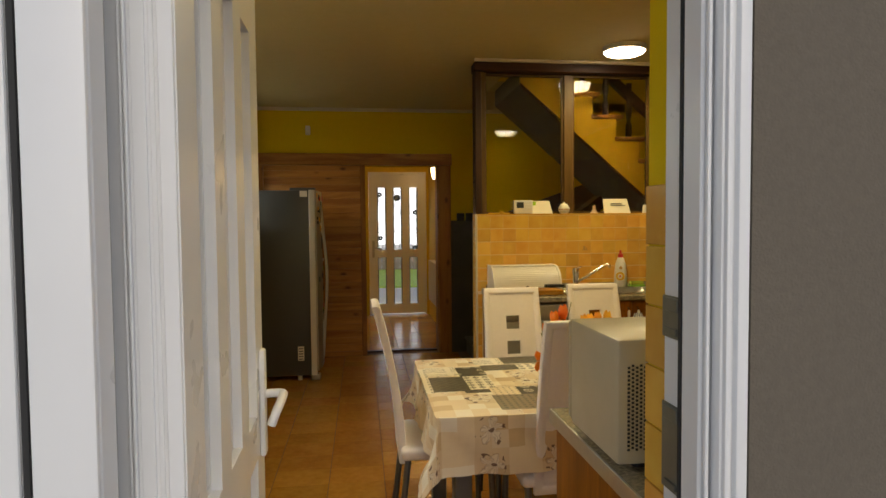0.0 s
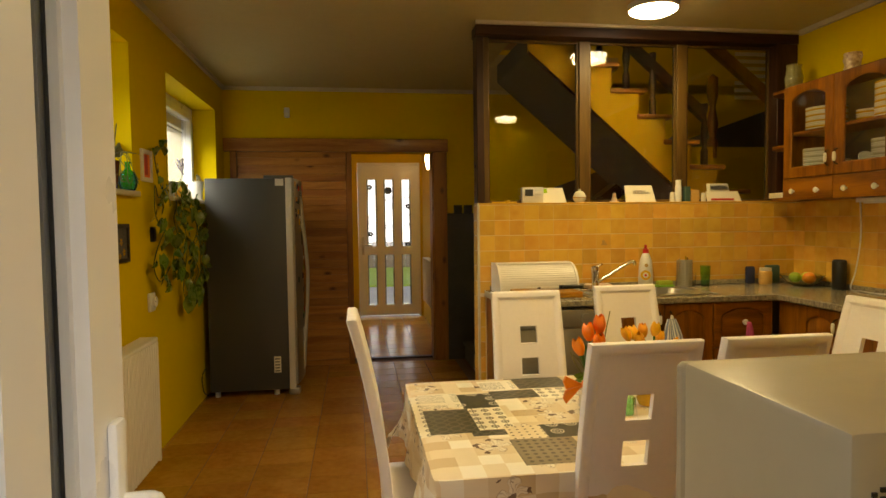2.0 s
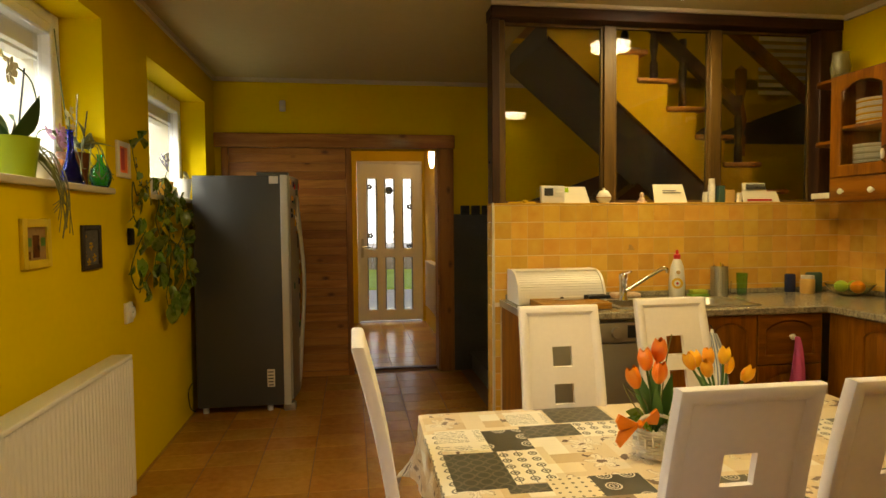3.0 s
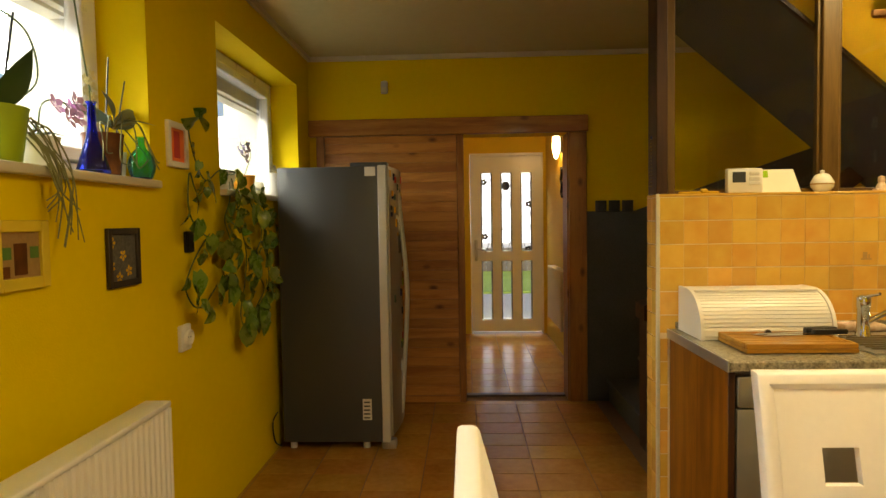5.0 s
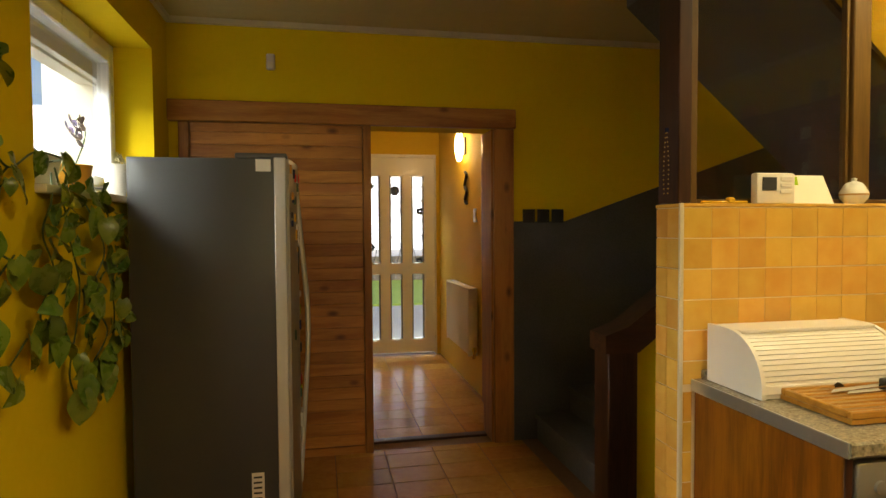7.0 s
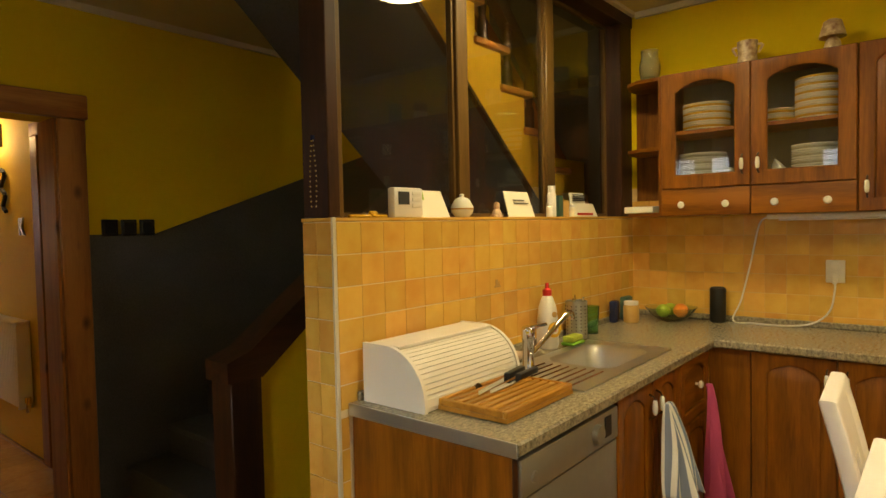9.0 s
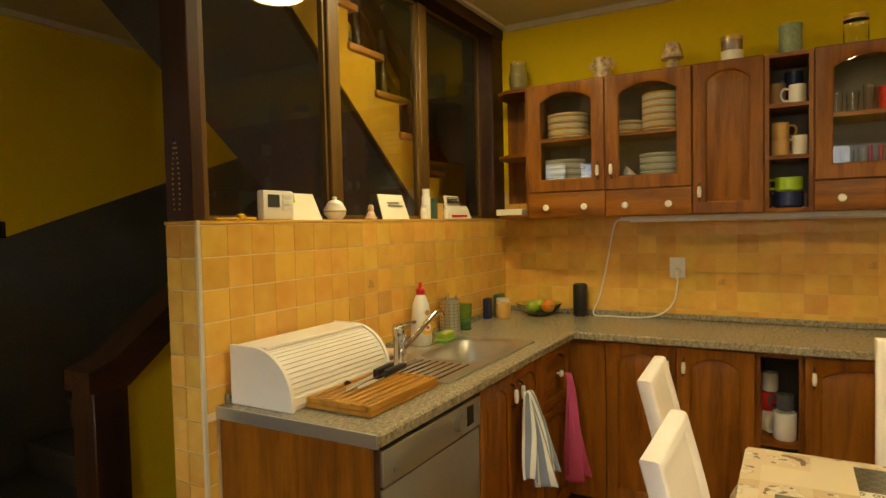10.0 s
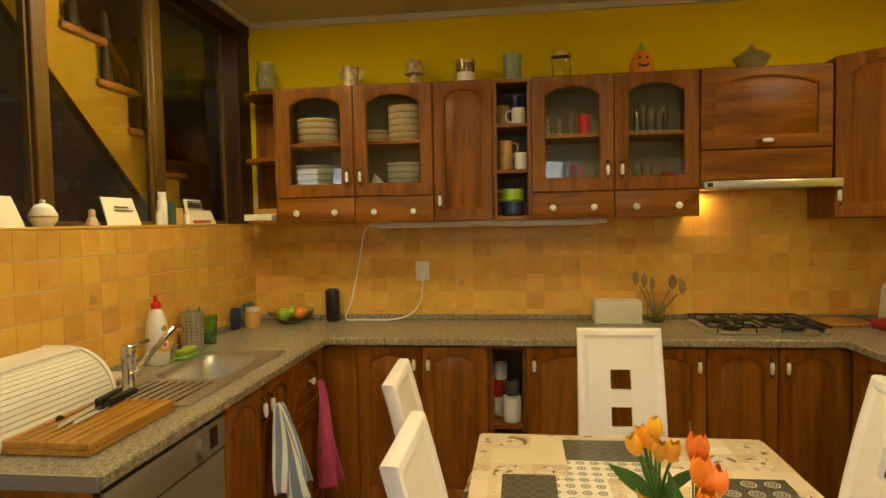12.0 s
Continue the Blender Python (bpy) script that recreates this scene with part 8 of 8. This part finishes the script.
# corridor
sc = thing("wall_sconce", (0.99, 8.42, 2.16), "oval frosted wall lamp glowing warmly", "wall lamp")
part("glass", turned([(0.0, -0.16), (0.045, -0.14), (0.075, -0.07), (0.085, 0), (0.075, 0.07), (0.045, 0.14), (0.0, 0.16)], (0.945, 8.42, 2.16), 20, Matrix.Diagonal((0.45, 1, 0.9, 1))), M["sconce"], sc)
part("back_plate", box((0.982, 8.36, 2.08), (0.999, 8.48, 2.24), 0.004), M["bronze"], sc)
orn = thing("wall_ornament", (1.0, 8.35, 1.75), "dark wrought wall ornament", "ornament")
part("wreath", tube(bmesh.new(), curve_points([(0.985, 8.36, 1.92), (0.98, 8.29, 1.88), (0.985, 8.38, 1.80), (0.98, 8.29, 1.74), (0.985, 8.36, 1.67), (0.985, 8.30, 1.63)], 5), 0.014, 8), M["iron"], orn)
kk = thing("letter_ornament", (0.995, 8.02, 1.515), "white letter K on the corridor wall", "letter")
fd = bpy.data.curves.new("letter", "FONT")
fd.body, fd.size, fd.extrude, fd.align_x, fd.align_y = "K", 0.17, 0.006, "CENTER", "CENTER"
tmp = new("letter", fd)
me = bpy.data.meshes.new_from_object(tmp.evaluated_get(bpy.context.evaluated_depsgraph_get()))
bpy.data.objects.remove(tmp)
ko = new("letter", me)
me.materials.append(M["porcelain"])
ko.parent = kk
ko.matrix_local = pose(-0.005, 0, 0, 90, 0, -90)
# ironwork on the front door's upper panes
ir = thing("door_grille", (0.5, 9.8, 1.0), "black wrought-iron scrolls outside the front door", "grille")
for xc in (0.25, 0.515, 0.785):
    bm = bmesh.new()
    for s in (-1, 1):
        ctrl = [(xc + s * 0.02, 9.8, 1.02), (xc + s * 0.06, 9.8, 1.2), (xc + s * 0.02, 9.8, 1.4), (xc + s * 0.055, 9.8, 1.6), (xc + s * 0.02, 9.8, 1.8), (xc + s * 0.05, 9.8, 1.93)]
        tube(bm, curve_points(ctrl, 6), 0.0035, 5)
        for zc in (1.3, 1.7):
            sp_ = [(xc + s * (0.03 + 0.028 * (1 - k / 12) * math.cos(k * 0.8)), 9.8, zc + 0.035 * (1 - k / 12) * math.sin(k * 0.8)) for k in range(12)]
            tube(bm, sp_, 0.0032, 5)
    part("scroll", bm, M["iron"], ir)
for x, z in ((0.24, 1.88), (0.25, 1.2), (0.80, 1.6), (0.79, 1.04)):
    bm = bmesh.new()
    for k in range(5):
        a = 2 * math.pi * k / 5
        lathe(bm, [(0.0, -0.004), (0.019, 0), (0.0, 0.004)], (x + 0.026 * math.cos(a), 9.795, z + 0.024 * math.sin(a)), 8, Matrix.Rotation(radians(90), 4, "X"))
    part("flower", bm, M["iron"], ir)
part("rosette", turned([(0.055, 0), (0.05, 0.01), (0, 0.012)], (0.515, 9.795, 1.83), 18, Matrix.Rotation(radians(90), 4, "X")), M["seal"], ir)

# magnets on the fridge
rng = random.Random(21)
cols = ["red", "yellowglaze", "lime", "navy", "whiteplastic", "tan", "porcelain", "teabox", "orangepot", "black"]
for i in range(34):
    z = rng.choice([rng.uniform(1.3, 1.7), rng.uniform(0.75, 1.1), rng.uniform(0.3, 0.65), rng.uniform(1.3, 1.7)])
    y = rng.uniform(5.83, 6.27)
    k = (y - 5.782) / 0.686
    x = -0.45 + 0.03 * math.sin(math.pi * k)
    w, h = rng.uniform(0.02, 0.05), rng.uniform(0.02, 0.055)
    if 0.69 < z < 0.75:
        z = 0.8
    solo("fridge_magnet", bx(bmesh.new(), (x - 0.004, y - w / 2, z - h / 2), (x + 0.008, y + w / 2, z + h / 2), 0.003), M[rng.choice(cols)], "small coloured souvenir magnet on the fridge door", "magnet", "fridge magnets")
part("display", box((-0.424, 6.05, 1.20), (-0.418, 6.18, 1.32), 0.002), M["black"], d1, "dark control display")
cord = solo("power_cord", tube(bmesh.new(), curve_points([(-1.15, 5.75, 0.25), (-1.165, 5.70, 0.2), (-1.16, 5.72, 0.08), (-1.14, 5.78, 0.03)], 5), 0.004, 6), M["black"], "thin black power cord behind the fridge", "cable")

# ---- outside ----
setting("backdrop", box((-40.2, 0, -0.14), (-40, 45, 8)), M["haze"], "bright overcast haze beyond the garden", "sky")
setting("lawn", box((-9, 15.0, -0.14), (9, 21, -0.10)), M["grass"], "green lawn beyond the paved path", "lawn")
M["fenceboard"] = mat("weathered_fence_board", (0.3, 0.25, 0.2), 0.85, scale=20, var=0.2, stretch=(1, 1, 0.15), rand=0.15)
fn = thing("garden_fence", (0, 20.3, -0.1), "weathered grey-brown board fence behind the lawn", "fence")
for i in range(40):
    part("board", box((-4 + 0.2 * i, 20.3, -0.1), (-3.81 + 0.2 * i, 20.325, 0.56 + 0.012 * (i % 3)), 0.004), M["fenceboard"], fn)
for z in (0.1, 0.55):
    part("rail", box((-4, 20.326, z - 0.04), (4, 20.36, z + 0.03)), M["fenceboard"], fn)
setting("backdrop_north", box((-25, 45, -0.14), (25, 45.2, 9)), M["mist"], "pale overcast distance beyond the lawn", "sky")
hs = thing("neighbour_house", (-16, 10, -0.1), "low house with a red tiled roof beside the garden", "house")
part("wall", box((-22, 13.5, -0.14), (-13, 20, 2.2)), M["stucco"], hs)
part("roof", prism(bmesh.new(), [(-22.5, 13, 2.2), (-12.5, 13, 2.2), (-17.5, 13, 5.2)], (0, 7.5, 0)), M["redroof"], hs)
# roller blind in the stairwell window
bl = thing("stair_blind", (4.3, NORTH, 2.7), "striped day-night roller blind above the landing", "blind")
part("cassette", box((3.98, NORTH - 0.05, 3.22), (4.54, NORTH - 0.001, 3.30), 0.006), M["whiteplastic"], bl)
for i in range(8):
    part("band", box((3.99, NORTH - 0.03, 3.22 - 0.075 * (i + 1)), (4.53, NORTH - 0.026, 3.22 - 0.075 * i - 0.035)), M["paper"], bl)
# ---- tiles, one piece each ----
for x0, x1 in rows_of(WEST, 2.62, 0.308, 0.07):
    for y0, y1 in rows_of(SOUTH - 0.1, NORTH, 0.215, 6.72):
        if (x0 > 1.1 and y0 > 5.85) or (x0 > 0.9 and y0 > 4.3) or (x0 > 0.45 and y1 < 1.6):
            continue
        piece("floor_tile", (x1 - x0 - 0.004, y1 - y0 - 0.004, 0.01), ((x0 + x1) / 2, (y0 + y1) / 2, -0.005), M["ftile"], floor, 0.002)
floor_c = setting("floor_corridor", slab("z", -0.6, 1.0, 7.0, 9.66, -0.01, -0.0025), M["floorgrout"], "terracotta tiled corridor floor with bright reflections", "floor")
for x0, x1 in rows_of(-0.6, 1.0, 0.308, 0.05):
    for y0, y1 in rows_of(7.0, 9.66, 0.215, 7.0):
        piece("floor_tile", (x1 - x0 - 0.004, y1 - y0 - 0.004, 0.008), ((x0 + x1) / 2, (y0 + y1) / 2, -0.004), M["ftile"], floor_c, 0.002)
# half wall: south face above the worktop, west end, and the visible strip beside the cabinets
for x0, x1 in rows_of(0.838, EAST, 0.1, 0.838):
    for z0, z1 in rows_of(CT - 0.02, HWZ - 0.009, 0.1, HWZ - 0.009):
        piece("tile", (x1 - x0 - 0.0012, 0.006, z1 - z0 - 0.0036), ((x0 + x1) / 2, HW0 + 0.003, (z0 + z1) / 2), M["wtile"], hw, 0.0007)
for z0, z1 in rows_of(0, HWZ - 0.009, 0.1, HWZ - 0.009):
    for y0, y1 in ((HW0 + 0.01, HW0 + 0.08), (HW0 + 0.08, HW1 - 0.002)):
        piece("tile", (0.006, y1 - y0 - 0.003, z1 - z0 - 0.003), (0.829, (y0 + y1) / 2, (z0 + z1) / 2), M["wtile"], hw, 0.0015)
    if z1 < CT:
        piece("tile", (0.032, 0.006, z1 - z0 - 0.003), (0.855, HW0 + 0.003, (z0 + z1) / 2), M["wtile"], hw, 0.0015)
# splashback of the east wall
back_e = setting("splashback", box((EAST - 0.0112, 1.108, CT), (EAST - 0.002, HW0, 1.66)), M["grout_e"], "honey tiled splashback of the kitchen wall", "wall tiles")
for y0, y1 in rows_of(1.108, HW0, 0.1, HW0):
    for z0, z1 in rows_of(CT, 1.645, 0.1, HWZ - 0.009):
        if z0 > 1.49 and not (1.6 < y0 < 2.3):
            continue
        piece("tile", (0.006, y1 - y0 - 0.0012, z1 - z0 - 0.0026), (EAST - 0.0095, (y0 + y1) / 2, (z0 + z1) / 2), M["wtile"], back_e, 0.0007)
# reveal of the terrace door
rev = setting("door_reveal", box((0.4435, 0.97, 0), (0.447, SOUTH, 2.1)), M["yellow"], "yellow door reveal tiled in its lower part", "wall")
for z0, z1 in rows_of(0, 1.5, 0.1, 1.5):
    piece("tile", (0.006, 0.107, z1 - z0 - 0.003), (0.4405, 1.026, (z0 + z1) / 2), M["wtile"], rev, 0.0015)
